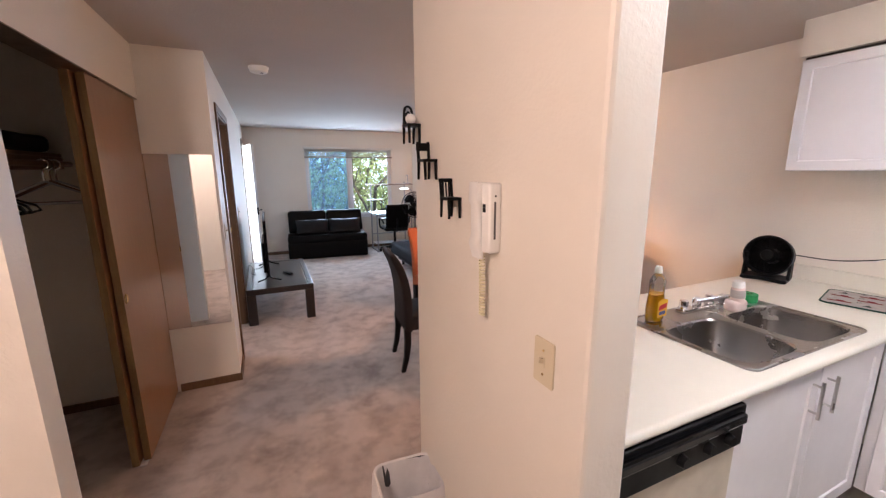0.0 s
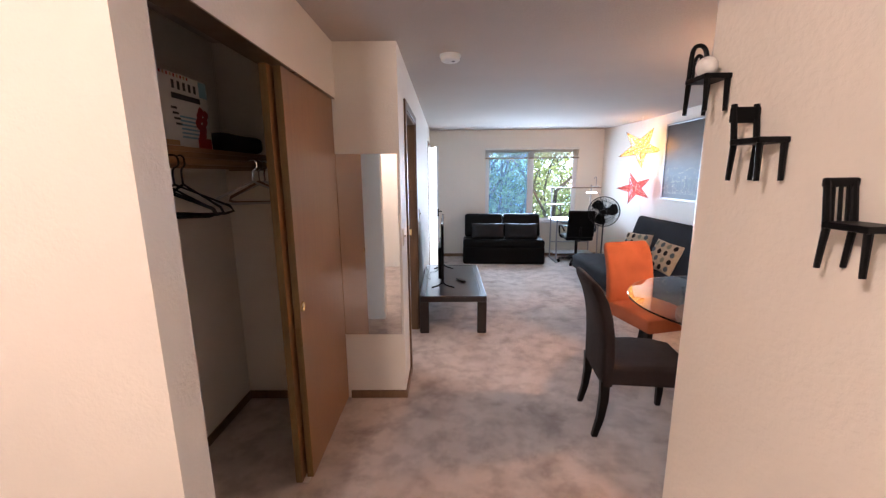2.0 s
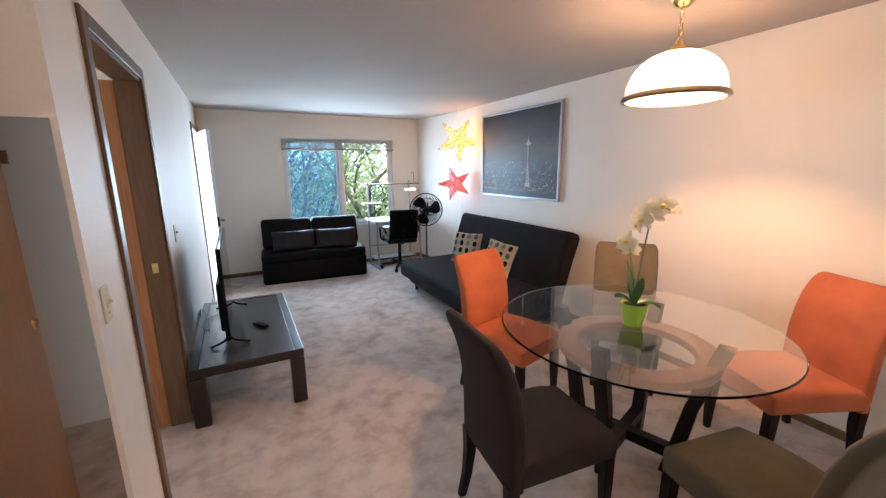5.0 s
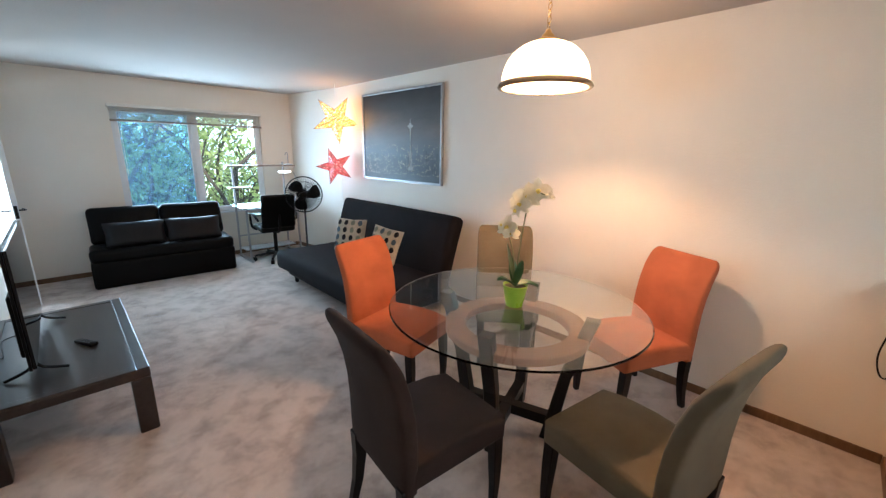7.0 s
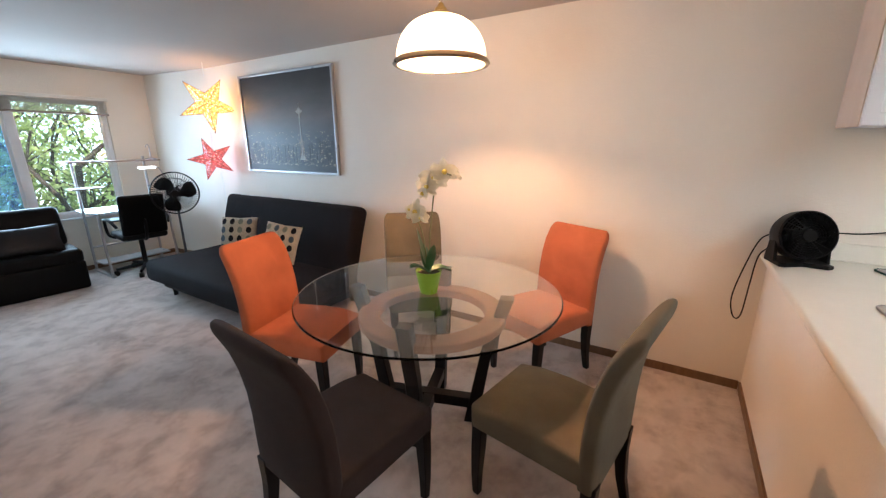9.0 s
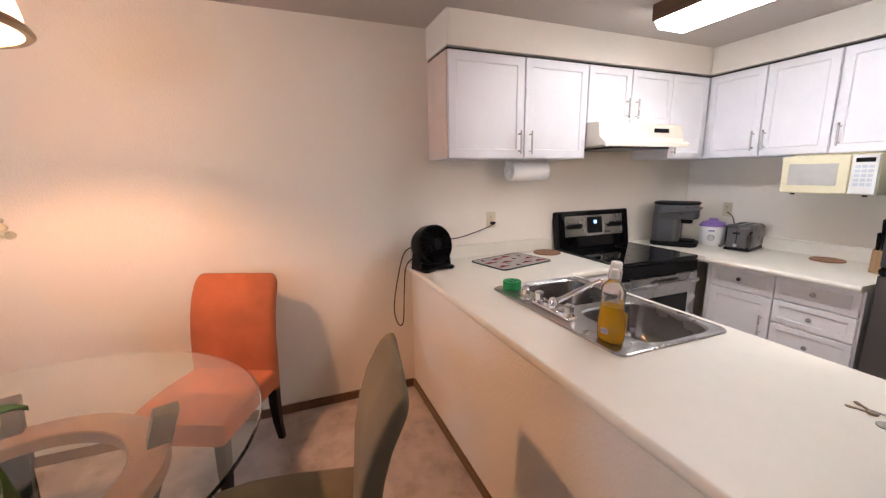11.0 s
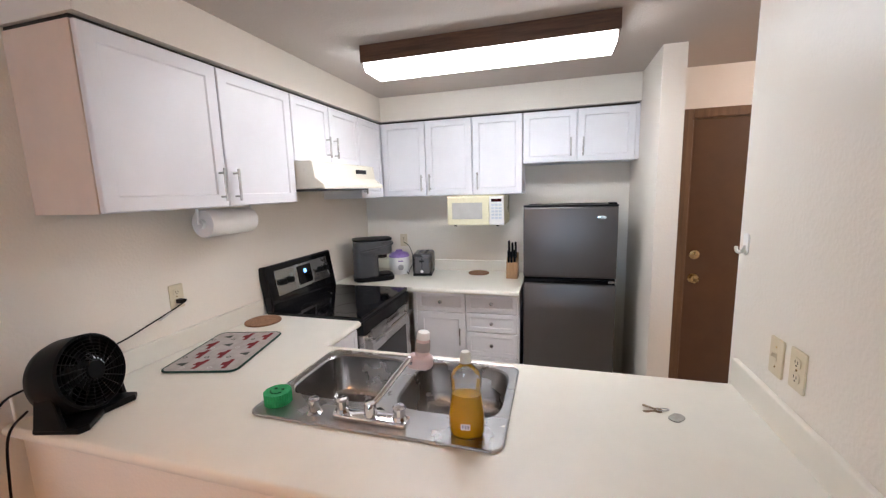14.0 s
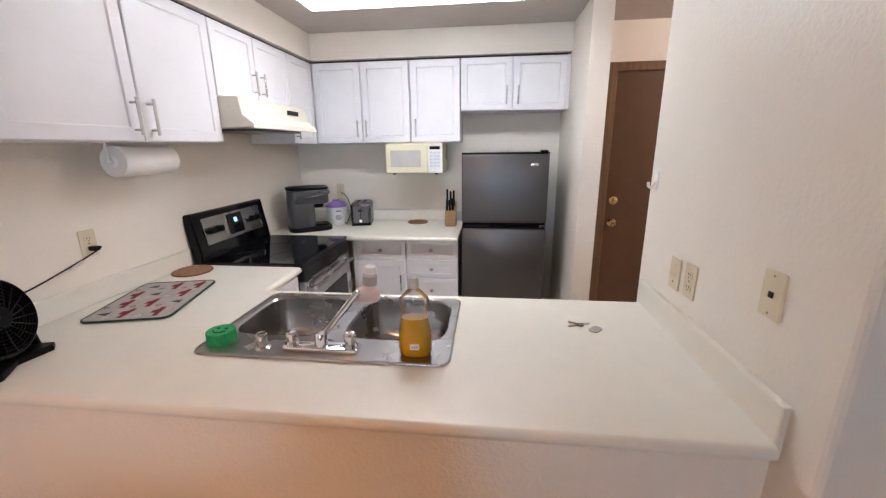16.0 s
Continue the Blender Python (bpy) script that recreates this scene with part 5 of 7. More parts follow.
def build_sink():
    s = thing("kitchen_sink", "stainless steel double-bowl drop-in sink", "sink", pose(0, 0, COUNTER))
    mid, ledge_y = (SX0 + SX1) / 2, 1.115
    bowls = ((SX0 + 0.004, mid), (mid, SX1 - 0.004))
    rim = bmesh.new()
    n = 64
    for x0, x1 in bowls:
        cx, cy = (x0 + x1) / 2, (SY0 + 0.004 + ledge_y) / 2
        w, h = x1 - x0, ledge_y - SY0 - 0.004
        loops = []
        for pts, z in ((rect_ring(w, h, n), 0.006), (super_ring(w - 0.05, h - 0.05, n), 0.0055), (super_ring(w - 0.062, h - 0.062, n), -0.002)):
            loops.append([rim.verts.new((cx + x, cy + y, z)) for x, y in pts])
        for a, b in zip(loops, loops[1:]):
            for k in range(n):
                rim.faces.new((a[k], a[(k + 1) % n], b[(k + 1) % n], b[k]))
    bmesh.ops.recalc_face_normals(rim, faces=rim.faces[:])
    hw, hh, R = (SX1 - SX0) / 2 - 0.004, (SY1 - SY0) / 2 - 0.004, 0.038
    cx0, cy0 = (SX0 + SX1) / 2, (SY0 + SY1) / 2
    for v in rim.verts:
        dx, dy = v.co.x - cx0, v.co.y - cy0
        ex, ey = abs(dx) - (hw - R), abs(dy) - (hh - R)
        if ex > 0 and ey > 0 and math.hypot(ex, ey) > R:
            q = R / math.hypot(ex, ey)
            v.co.x, v.co.y = cx0 + math.copysign(hw - R + ex * q, dx), cy0 + math.copysign(hh - R + ey * q, dy)
    arc = [(math.cos(radians(a)), math.sin(radians(a))) for a in range(0, 91, 15)]
    shelf = [(cx0 - hw, ledge_y), (cx0 + hw, ledge_y)] + [(cx0 + hw - R + R * c, cy0 + hh - R + R * q) for c, q in arc] + [(cx0 - hw + R - R * c, cy0 + hh - R + R * q) for c, q in reversed(arc)]
    prism(shelf, "z", 0.0, 0.006, bm=rim)
    tube([(cx0 + x, cy0 + y, 0.0045) for x, y in rounded(SX1 - SX0 - 0.008, SY1 - SY0 - 0.008, R)], 0.0052, 8, rim, closed=True)
    part("rim", rim, STEEL, s, smooth=True)
    for x0, x1 in bowls:
        cx, cy = (x0 + x1) / 2, (SY0 + 0.004 + ledge_y) / 2
        w, h = x1 - x0 - 0.062, ledge_y - SY0 - 0.066
        bm = bmesh.new()
        loops = []
        for k, z, e in ((1.0, -0.002, 5), (0.985, -0.03, 5), (0.955, -0.12, 5), (0.92, -0.150, 5), (0.84, -0.166, 4), (0.6, -0.170, 3), (0.16, -0.174, 2)):
            loops.append([bm.verts.new((cx + x, cy + y, z)) for x, y in super_ring(w * k, h * k, n, e)])
        for a, b in zip(loops, loops[1:]):
            for q in range(n):
                bm.faces.new((a[q], b[q], b[(q + 1) % n], a[(q + 1) % n]))
        bm.faces.new(loops[-1])
        bmesh.ops.recalc_face_normals(bm, faces=bm.faces[:])
        bowl = part("bowl", bm, STEEL, s, smooth=True)
        part("drain", lathe([(0.0, -0.172), (0.022, -0.172), (0.026, -0.168), (0.042, -0.167), (0.044, -0.171)], 28), CHROME, bowl, "chrome drain", smooth=True, m=pose(cx, cy, 0))


build_sink()
FC = COUNTER + 0.006
f = thing("faucet", "chrome two-handle kitchen faucet with a straight spout", "faucet", pose(1.877, 1.178, FC))
part("base_plate", prism(rounded(0.252, 0.052, 0.012), "z", 0.0, 0.020, 0.005), CHROME, f, smooth=True)
for x in (-0.098, 0.098):
    part("handle", lathe([(0.0, 0.066), (0.016, 0.065), (0.0205, 0.060), (0.0185, 0.032), (0.023, 0.022), (0.023, 0.018), (0, 0.018)], 12), CHROME, f, m=pose(x, 0, 0))
part("spout_base", lathe([(0.0, 0.062), (0.016, 0.061), (0.0195, 0.050), (0.021, 0.018), (0, 0.018)], 24), CHROME, f, smooth=True)
part("spout", tube([(0, 0, 0.045), (-0.012, -0.03, 0.058), (-0.06, -0.165, 0.125), (-0.066, -0.186, 0.128), (-0.068, -0.195, 0.112)], 0.0105, 14, smooth_steps=6), CHROME, f, smooth=True)
sp = thing("side_sprayer", "small chrome sprayer cap on the sink ledge", "sprayer", pose(2.083, 1.176, FC))
part("collar", lathe([(0, 0.006), (0.02, 0.005), (0.026, 0.0), (0, 0)], 24), CHROME, sp, smooth=True)
part("cap", lathe([(0, 0.052), (0.015, 0.051), (0.019, 0.046), (0.0165, 0.02), (0.0165, 0.005), (0, 0.005)], 20), CHROME, sp, smooth=True)


AMBER, amber_tree, amber_bsdf = shader("amber_soap")
setin(amber_bsdf, Roughness=0.12)
amber_bsdf.inputs["Base Color"].default_value = (0.96, 0.52, 0.006, 1)
amber_bsdf.inputs["Transmission Weight"].default_value = 0.30


def build_soap():
    b = thing("dish_soap_bottle", "clear bottle half full of amber dish soap", "bottle", pose(1.568, 1.172, FC, rz=6) @ Matrix.Diagonal((1.14, 1.14, 0.98, 1)))
    out = [(0.000, 0.041, 0.024), (0.012, 0.045, 0.027), (0.07, 0.046, 0.028), (0.115, 0.040, 0.025), (0.145, 0.037, 0.024), (0.175, 0.041, 0.025), (0.195, 0.040, 0.024), (0.215, 0.024, 0.018), (0.225, 0.014, 0.014), (0.238, 0.013, 0.013)]

    def loft(rows, inset=0.0, n=32):
        bm = bmesh.new()
        loops = []
        for z, a, c in rows:
            loops.append([bm.verts.new(((a - inset) * math.cos(2 * math.pi * k / n), (c - inset) * math.sin(2 * math.pi * k / n), z)) for k in range(n)])
        for p, q in zip(loops, loops[1:]):
            for k in range(n):
                bm.faces.new((p[k], p[(k + 1) % n], q[(k + 1) % n], q[k]))
        bm.faces.new(loops[0][::-1]), bm.faces.new(loops[-1])
        bmesh.ops.recalc_face_normals(bm, faces=bm.faces[:])
        return bm

    part("bottle", loft(out), pane_glass("soap_bottle_plastic", (0.95, 0.95, 0.93), (0.9, 0.9, 0.86), 0.05), b, "clear plastic bottle", smooth=True)
    part("liquid", loft([(z + 0.002, a, c) for z, a, c in out[:4]] + [(0.132, 0.0385, 0.0245)], 0.002), AMBER, b, "amber liquid soap", smooth=True)
    front = prism([(-0.030, 0.028), (0.030, 0.028), (0.033, 0.105), (0.0, 0.115), (-0.033, 0.105)], "y", -0.0305, -0.0290)
    part("label", front, surface("soap_label", (0.80, 0.48, 0.02), 0.4, vary=0.08), b, "yellow paper label")
    part("label_emblem", prism([(-0.026, 0.062), (0.024, 0.070), (0.028, 0.092), (-0.022, 0.084)], "y", -0.0316, -0.0305), surface("soap_emblem", (0.55, 0.02, 0.03), 0.4), b, "red emblem")
    part("label_band", prism([(-0.020, 0.040), (0.020, 0.040), (0.020, 0.056), (-0.020, 0.056)], "y", -0.0316, -0.0305), surface("soap_band", (0.06, 0.10, 0.35), 0.4), b, "blue band")
    rear = part("barcode_label", box(-0.012, 0.012, 0.0283, 0.0295, 0.034, 0.052), WHITE_PLASTIC, b, "small white barcode label")
    for k in range(5):
        part("print_bar", box(-0.009 + 0.004 * k, -0.0075 + 0.004 * k, 0.0295, 0.0299, 0.038, 0.049), BLACK, rear)
    part("cap", lathe([(0, 0.262), (0.010, 0.262), (0.013, 0.256), (0.014, 0.238), (0.015, 0.230), (0, 0.230)], 24), surface("frosted_cap", (0.72, 0.70, 0.62), 0.4), b, "pale flip cap", smooth=True)


build_soap()
fi = thing("faucet_filter", "pinkish white water filter clipped to the faucet spout", "water filter", pose(1.797, 0.972, FC + 0.098))
pale_pink = surface("pale_pink_plastic", (0.74, 0.58, 0.55), 0.28, vary=0.05)
part("housing", prism(rounded(0.095, 0.066, 0.032), "z", -0.012, 0.036, 0.014, segments=4), pale_pink, fi, "translucent pink housing", smooth=True, m=pose(-0.012, -0.012, 0))
part("canister", lathe([(0, 0.098), (0.0235, 0.096), (0.026, 0.034), (0.029, 0.028), (0, 0.028)], 32), pale_pink, fi, smooth=True, m=pose(-0.014, -0.02, 0, ry=-6))
part("cap", lathe([(0, 0.122), (0.019, 0.121), (0.0225, 0.116), (0.0235, 0.096), (0, 0.096)], 32), WHITE_PLASTIC, fi, "white cap", smooth=True, m=pose(-0.014, -0.02, 0, ry=-6))
part("label", lathe([(0.0252, 0.086), (0.0262, 0.086), (0.0272, 0.052), (0.0262, 0.052)], 32, closed=True), surface("grey_label", (0.42, 0.37, 0.35), 0.5), fi, "grey printed label", m=pose(-0.014, -0.02, 0, ry=-6))

sc = thing("scrubber", "round green scrubber with a smiling face", "sponge", pose(2.246, 1.150, FC))
gmat = surface("green_foam", (0.02, 0.30, 0.10), 0.8, vary=0.15, scale=60, grain=0.6, grain_scale=200)
bm = bmesh.new()
ring = []
for k in range(64):
    a = 2 * math.pi * k / 64
    rr = 0.046 if k % 2 else 0.0435
    ring.append((rr * math.cos(a), rr * math.sin(a)))
bm = prism(ring, "z", 0.0, 0.042)
part("body", bm, gmat, sc)
gd = surface("green_foam_hole", (0.006, 0.10, 0.035), 0.9)
for x, y in ((-0.014, -0.010), (0.014, -0.010)):
    part("eye", lathe([(0, 0.0445), (0.0055, 0.0445), (0.0055, 0.042), (0, 0.042)], 14), gd, sc, m=pose(x, y, 0))
part("mouth", tube([(-0.022, 0.008, 0.0425), (-0.012, 0.020, 0.0425), (0, 0.024, 0.0425), (0.012, 0.020, 0.0425), (0.022, 0.008, 0.0425)], 0.0025, 6), gd, sc)

mat = thing("drying_mat", "grey dish drying mat printed with red trucks, green edge", "dish mat", pose(2.80, 0.815, COUNTER, rz=14))
part("pad", prism(rounded(0.325, 0.445, 0.035), "z", 0.0005, 0.008, 0.003), surface("mat_cloth", (0.42, 0.37, 0.35), 0.9, vary=0.12, scale=25, grain=0.5), mat)
part("binding", tube([(x, y, 0.0055) for x, y in rounded(0.325, 0.445, 0.035)], 0.0045, 8, closed=True), surface("mat_edge", (0.012, 0.06, 0.045), 0.8), mat, "dark green binding")
red_print, dark_print, pale_print = surface("truck_print", (0.20, 0.012, 0.018), 0.9), surface("tree_print", (0.05, 0.06, 0.055), 0.9), surface("ring_print", (0.62, 0.60, 0.58), 0.9)
rng = random.Random(11)
for j, y in enumerate((-0.16, -0.055, 0.05, 0.155)):
    for i, x in enumerate((-0.09, 0.03, 0.11) if j % 2 else (-0.11, -0.01, 0.09)):
        a = rng.uniform(-8, 8)
        truck = prism([(-0.036, -0.010), (0.036, -0.010), (0.036, 0.002), (0.020, 0.004), (0.012, 0.018), (-0.008, 0.018), (-0.010, 0.004), (-0.036, 0.004)], "z", 0.0082, 0.0088) if (i + j) % 3 < 2 else prism([(-0.014, -0.012), (0.014, -0.012), (0.0, 0.020)], "z", 0.0082, 0.0088)
        part("print", truck, red_print if (i + j) % 3 < 2 else dark_print, mat, m=pose(x, y, 0, rz=-90 + a) @ Matrix.Diagonal((1.25, 1.35, 1, 1)))
        part("print", lathe([(0.007, 0.0082), (0.010, 0.0082), (0.010, 0.0087), (0.007, 0.0087)], 14, closed=True), pale_print if j % 2 else dark_print, mat, m=pose(x + 0.055, y + 0.035, 0))
cork = surface("cork", (0.27, 0.14, 0.075), 0.85, vary=0.25, scale=90, grain=0.6)
for x, y, r in ((2.935, 0.425, 0.098), (1.955, -1.035, 0.088)):
    solid("trivet", lathe([(0, COUNTER + 0.010), (r - 0.003, COUNTER + 0.010), (r, COUNTER + 0.007), (r, COUNTER + 0.001), (0, COUNTER + 0.001)], 44), cork, "round brown cork trivet lying on the worktop", "trivet", pose(x, y, 0), "trivets")


# range
def build_range():
    s = thing("kitchen_range", "black glass-top electric range with stainless front", "stove", pose(2.385, -0.055, 0))
    hw = 0.357
    part("body", box(0.02, 0.63, -hw, hw, 0.02, 0.885, 0.004), BLACK, s)
    part("cooktop", box(-0.012, 0.57, -hw, hw, 0.885, 0.912, 0.006), BLACK_GLOSS, s, "black ceramic glass cooktop")
    ringm = surface("burner_ring", (0.05, 0.05, 0.052), 0.25)
    for x, y, r in ((0.15, -0.19, 0.09), (0.15, 0.19, 0.105), (0.41, -0.19, 0.105), (0.41, 0.19, 0.08)):
        part("burner_mark", lathe([(r - 0.003, 0.9121), (r, 0.9121), (r, 0.9127), (r - 0.003, 0.9127)], 48, closed=True), ringm, s, m=pose(x, y, 0))
    part("oven_door", box(-0.022, 0.018, -hw + 0.004, hw - 0.004, 0.22, 0.80, 0.006), STEEL, s, "stainless oven door")
    part("oven_window", box(-0.0255, -0.021, -0.27, 0.27, 0.32, 0.66, 0.003), BLACK_GLOSS, s, "dark oven window")
    part("front_panel", box(-0.018, 0.018, -hw + 0.002, hw - 0.002, 0.805, 0.882, 0.004), BLACK, s)
    h = rod((-0.058, -0.31, 0.755), (-0.058, 0.31, 0.755), 0.012, sides=16)
    for y in (-0.28, 0.28):
        rod((-0.02, y, 0.755), (-0.058, y, 0.755), 0.009, bm=h)
    part("oven_handle", h, STEEL, s, smooth=True)
    part("drawer", box(-0.018, 0.018, -hw + 0.004, hw - 0.004, 0.06, 0.21, 0.005), STEEL, s)
    tilt = pose(0.575, 0, 0.905, ry=9)
    g = part("backguard", box(0.0, 0.062, -hw, hw, -0.01, 0.285, 0.014, segments=3), BLACK_GLOSS, s, "glossy black backguard", m=tilt)
    part("control_panel", box(-0.004, 0.0, -0.285, 0.285, 0.085, 0.245, 0.0015), STEEL, g, "stainless control strip")
    part("display", box(-0.0075, -0.0035, -0.075, 0.07, 0.105, 0.232, 0.0015), BLACK_GLOSS, g)
    digits = box(-0.0085, -0.0075, -0.018, -0.008, 0.178, 0.205)
    box(-0.0085, -0.0075, -0.002, 0.008, 0.178, 0.205, bm=digits)
    part("clock_digits", digits, glow("blue_digits", (0.15, 0.45, 1.0), 3.0), g, "glowing blue clock digits")
    for y in (0.235, 0.165, -0.165, -0.235):
        kn = rod((-0.004, y, 0.165), (-0.034, y, 0.165), 0.022, 0.018, 24)
        box(-0.040, -0.030, y - 0.005, y + 0.005, 0.146, 0.184, 0.002, bm=kn)
        part("knob", kn, BLACK, g, smooth=True)
    part("badge", box(-0.0055, -0.004, -0.155, -0.10, 0.10, 0.115), GREY_PLASTIC, g, "small grey emblem") 


build_range()

HOOD = surface("hood_enamel", (0.80, 0.75, 0.635), 0.35, vary=0.03)
h = thing("range_hood", "cream enamel range hood under the short cabinet", "range hood")
part("canopy", prism([(2.545, 1.646), (EAST, 1.640), (EAST, 1.798), (2.625, 1.798), (2.612, 1.790), (2.600, 1.705), (2.545, 1.664)], "y", -0.447, 0.306, 0.004), HOOD, h)
part("switch_panel", box(2.596, 2.606, -0.30, -0.17, 1.738, 1.764, 0.001), BLACK, h, "black switch strip", m=None)
part("filter", box(2.60, 2.95, -0.32, 0.20, 1.630, 1.643, 0.002), GREY_PLASTIC, h, "grey grease filter")
part("lip", box(2.543, 2.56, -0.447, 0.306, 1.640, 1.654, 0.003), HOOD, h)

# paper towel
pt = thing("paper_towel_holder", "white paper towel roll hung under the cabinet", "paper towel", pose(2.88, 0.655, 1.493))
roll = lathe([(0.021, -0.140), (0.062, -0.140), (0.064, -0.137), (0.064, 0.137), (0.062, 0.140), (0.021, 0.140)], 48, closed=True)
bmesh.ops.rotate(roll, verts=roll.verts[:], cent=(0, 0, 0), matrix=Matrix.Rotation(radians(90), 3, "X"))
part("roll", roll, surface("paper", (0.82, 0.80, 0.77), 0.9, vary=0.03, grain=0.4, grain_scale=120), pt, smooth=True)
bar = tube([(0, -0.16, 0.076), (0, -0.165, 0.0), (0, -0.15, 0.0), (0, 0.15, 0.0), (0, 0.165, 0.0), (0, 0.16, 0.076)], 0.006, 10)
part("bracket", bar, WHITE_PLASTIC, pt, smooth=True)
part("end_cap", rod((0, 0.142, 0), (0, 0.156, 0), 0.024, 0.02, 24), WHITE_PLASTIC, pt, smooth=True)

# refrigerator
def build_fridge():
    x0, x1, yf, top = 0.935, 1.538, -0.517, 1.492
    f = thing("refrigerator", "dark stainless top-freezer refrigerator", "refrigerator")
    part("body", box(x0 + 0.004, x1 - 0.004, KITCHEN_S + 0.04, yf - 0.062, 0.03, top - 0.012, 0.006), BLACK, f)
    part("freezer_door", box(x0, x1, yf - 0.058, yf, 0.998, top - 0.012, 0.010, segments=3), DARK_STEEL, f, smooth=True)
    part("fridge_door", box(x0, x1, yf - 0.058, yf, 0.06, 0.955, 0.010, segments=3), DARK_STEEL, f, smooth=True)
    part("door_gap", box(x0 + 0.006, x1 - 0.006, yf - 0.055, yf - 0.012, 0.955, 0.998), BLACK, f)
    part("grip", box(x0 + 0.02, x1 - 0.003, yf - 0.012, yf + 0.006, 0.962, 0.990, 0.005), BLACK_GLOSS, f, "black recessed grip")
    part("grip_end", box(x0 + 0.004, x0 + 0.05, yf - 0.01, yf + 0.010, 0.970, 0.984, 0.003), CHROME, f, "chrome grip end")
    part("top_trim", box(x0, x1, yf - 0.062, yf + 0.001, top - 0.012, top, 0.003), BLACK, f)
    part("hinge", box(x0 + 0.01, x0 + 0.06, yf - 0.06, yf - 0.01, top, top + 0.012, 0.003), BLACK, f)
    e = lathe([(0, 0.004), (0.022, 0.003), (0.024, 0.0), (0, 0.0)], 28)
    bmesh.ops.scale(e, vec=(1.25, 0.55, 1), verts=e.verts[:])
    part("emblem", e, CHROME, f, "oval chrome emblem", m=pose(1.035, yf, 1.408, rx=-90))
    for x in (x0 + 0.08, x1 - 0.08):
        part("foot", rod((x, yf - 0.10, 0.006), (x, yf - 0.10, 0.035), 0.02), BLACK, f)


build_fridge()

m = thing("microwave", "cream microwave oven mounted under the wall cabinet", "microwave", pose(1.928, -0.80, 1.332))
part("body", box(-0.225, 0.225, -0.33, -0.002, 0.0, 0.228, 0.006), CREAM, m)
part("door", box(-0.105, 0.225, -0.002, 0.014, 0.004, 0.224, 0.006), CREAM, m)
part("window", box(-0.055, 0.185, 0.0135, 0.0165, 0.05, 0.178, 0.002), surface("microwave_window", (0.52, 0.50, 0.46), 0.35), m, "pale grey window")
part("control_panel", box(-0.222, -0.110, -0.002, 0.012, 0.004, 0.224, 0.004), WHITE_PLASTIC, m)
part("display", box(-0.205, -0.125, 0.0115, 0.0135, 0.182, 0.206, 0.001), BLACK_GLOSS, m)
MW_KEY = surface("mw_button", (0.62, 0.66, 0.72), 0.5)
for i in range(3):
    for j in range(5):
        part("button", box(-0.205 + 0.028 * i, -0.183 + 0.028 * i, 0.0115, 0.0135, 0.05 + 0.025 * j, 0.066 + 0.025 * j, 0.001), MW_KEY, m)
part("bracket", box(-0.20, 0.20, -0.32, -0.05, 0.228, 0.236), CREAM, m)
for x in (-0.17, 0.17):
    part("foot", rod((x, -0.03, -0.010), (x, -0.03, 0.0), 0.012), BLACK, m)

# small appliances
k = thing("coffee_maker", "dark grey single-cup coffee maker on the worktop", "coffee maker", pose(2.785, -0.70, COUNTER, rz=-58))
part("base", prism(rounded(0.25, 0.33, 0.07), "z", 0.0, 0.035, 0.008), BLACK, k, smooth=True)
part("body", prism([(px - 0.01, py + 0.06) for px, py in rounded(0.20, 0.20, 0.06)], "z", 0.035, 0.27, 0.01), GREY_PLASTIC, k, smooth=True)
part("reservoir", prism([(px + 0.118, py + 0.05) for px, py in rounded(0.06, 0.18, 0.02)], "z", 0.03, 0.29, 0.006), clear_glass("smoke_tank", (0.35, 0.36, 0.38), 0.05), k, "smoked clear water tank", smooth=True)
part("head", prism([(px - 0.01, py) for px, py in rounded(0.21, 0.31, 0.07)], "z", 0.215, 0.325, 0.015), GREY_PLASTIC, k, smooth=True)
part("lid", prism([(px, py) for px, py in rounded(0.235, 0.32, 0.08)], "z", 0.325, 0.345, 0.008), BLACK, k, smooth=True)
part("spout", rod((-0.01, -0.07, 0.18), (-0.01, -0.07, 0.22), 0.045, 0.05, 24), BLACK, k, smooth=True)
part("drip_tray", prism([(px - 0.01, py - 0.09) for px, py in rounded(0.15, 0.11, 0.04)], "z", 0.035, 0.05, 0.004), BLACK, k, smooth=True)
part("handle_bar", tube([(-0.115, 0.1, 0.25), (-0.12, -0.12, 0.29), (0.0, -0.165, 0.30), (0.11, -0.12, 0.29), (0.105, 0.1, 0.25)], 0.009, 8, smooth_steps=4), GREY_PLASTIC, k, smooth=True)

r = thing("rice_cooker", "small white rice cooker with a purple lid", "rice cooker", pose(2.655, -0.955, COUNTER))
part("body", lathe([(0, 0.0), (0.078, 0.0), (0.086, 0.012), (0.090, 0.08), (0.088, 0.150), (0, 0.150)], 44), WHITE_PLASTIC, r, smooth=True)
part("lid", lathe([(0.091, 0.150), (0.090, 0.162), (0.075, 0.182), (0.04, 0.192), (0.03, 0.20), (0.028, 0.21), (0, 0.212), (0, 0.150)], 44), surface("purple_lid", (0.25, 0.15, 0.42), 0.3), r, "translucent purple lid", smooth=True)
part("dial", rod((0, 0.086, 0.065), (0, 0.104, 0.065), 0.026, 0.022, 28), SILVER_PLASTIC, r, "silver dial", smooth=True, m=pose(0, 0, 0, rz=30))
part("badge", box(-0.02, 0.02, 0.0895, 0.0915, 0.115, 0.125), surface("badge_violet", (0.2, 0.12, 0.35), 0.4), r, m=pose(0, 0, 0, rz=30))
for x in (-0.05, 0.05):
    part("foot", rod((x, 0, -0.0), (x, 0, 0.002), 0.01), BLACK, r)

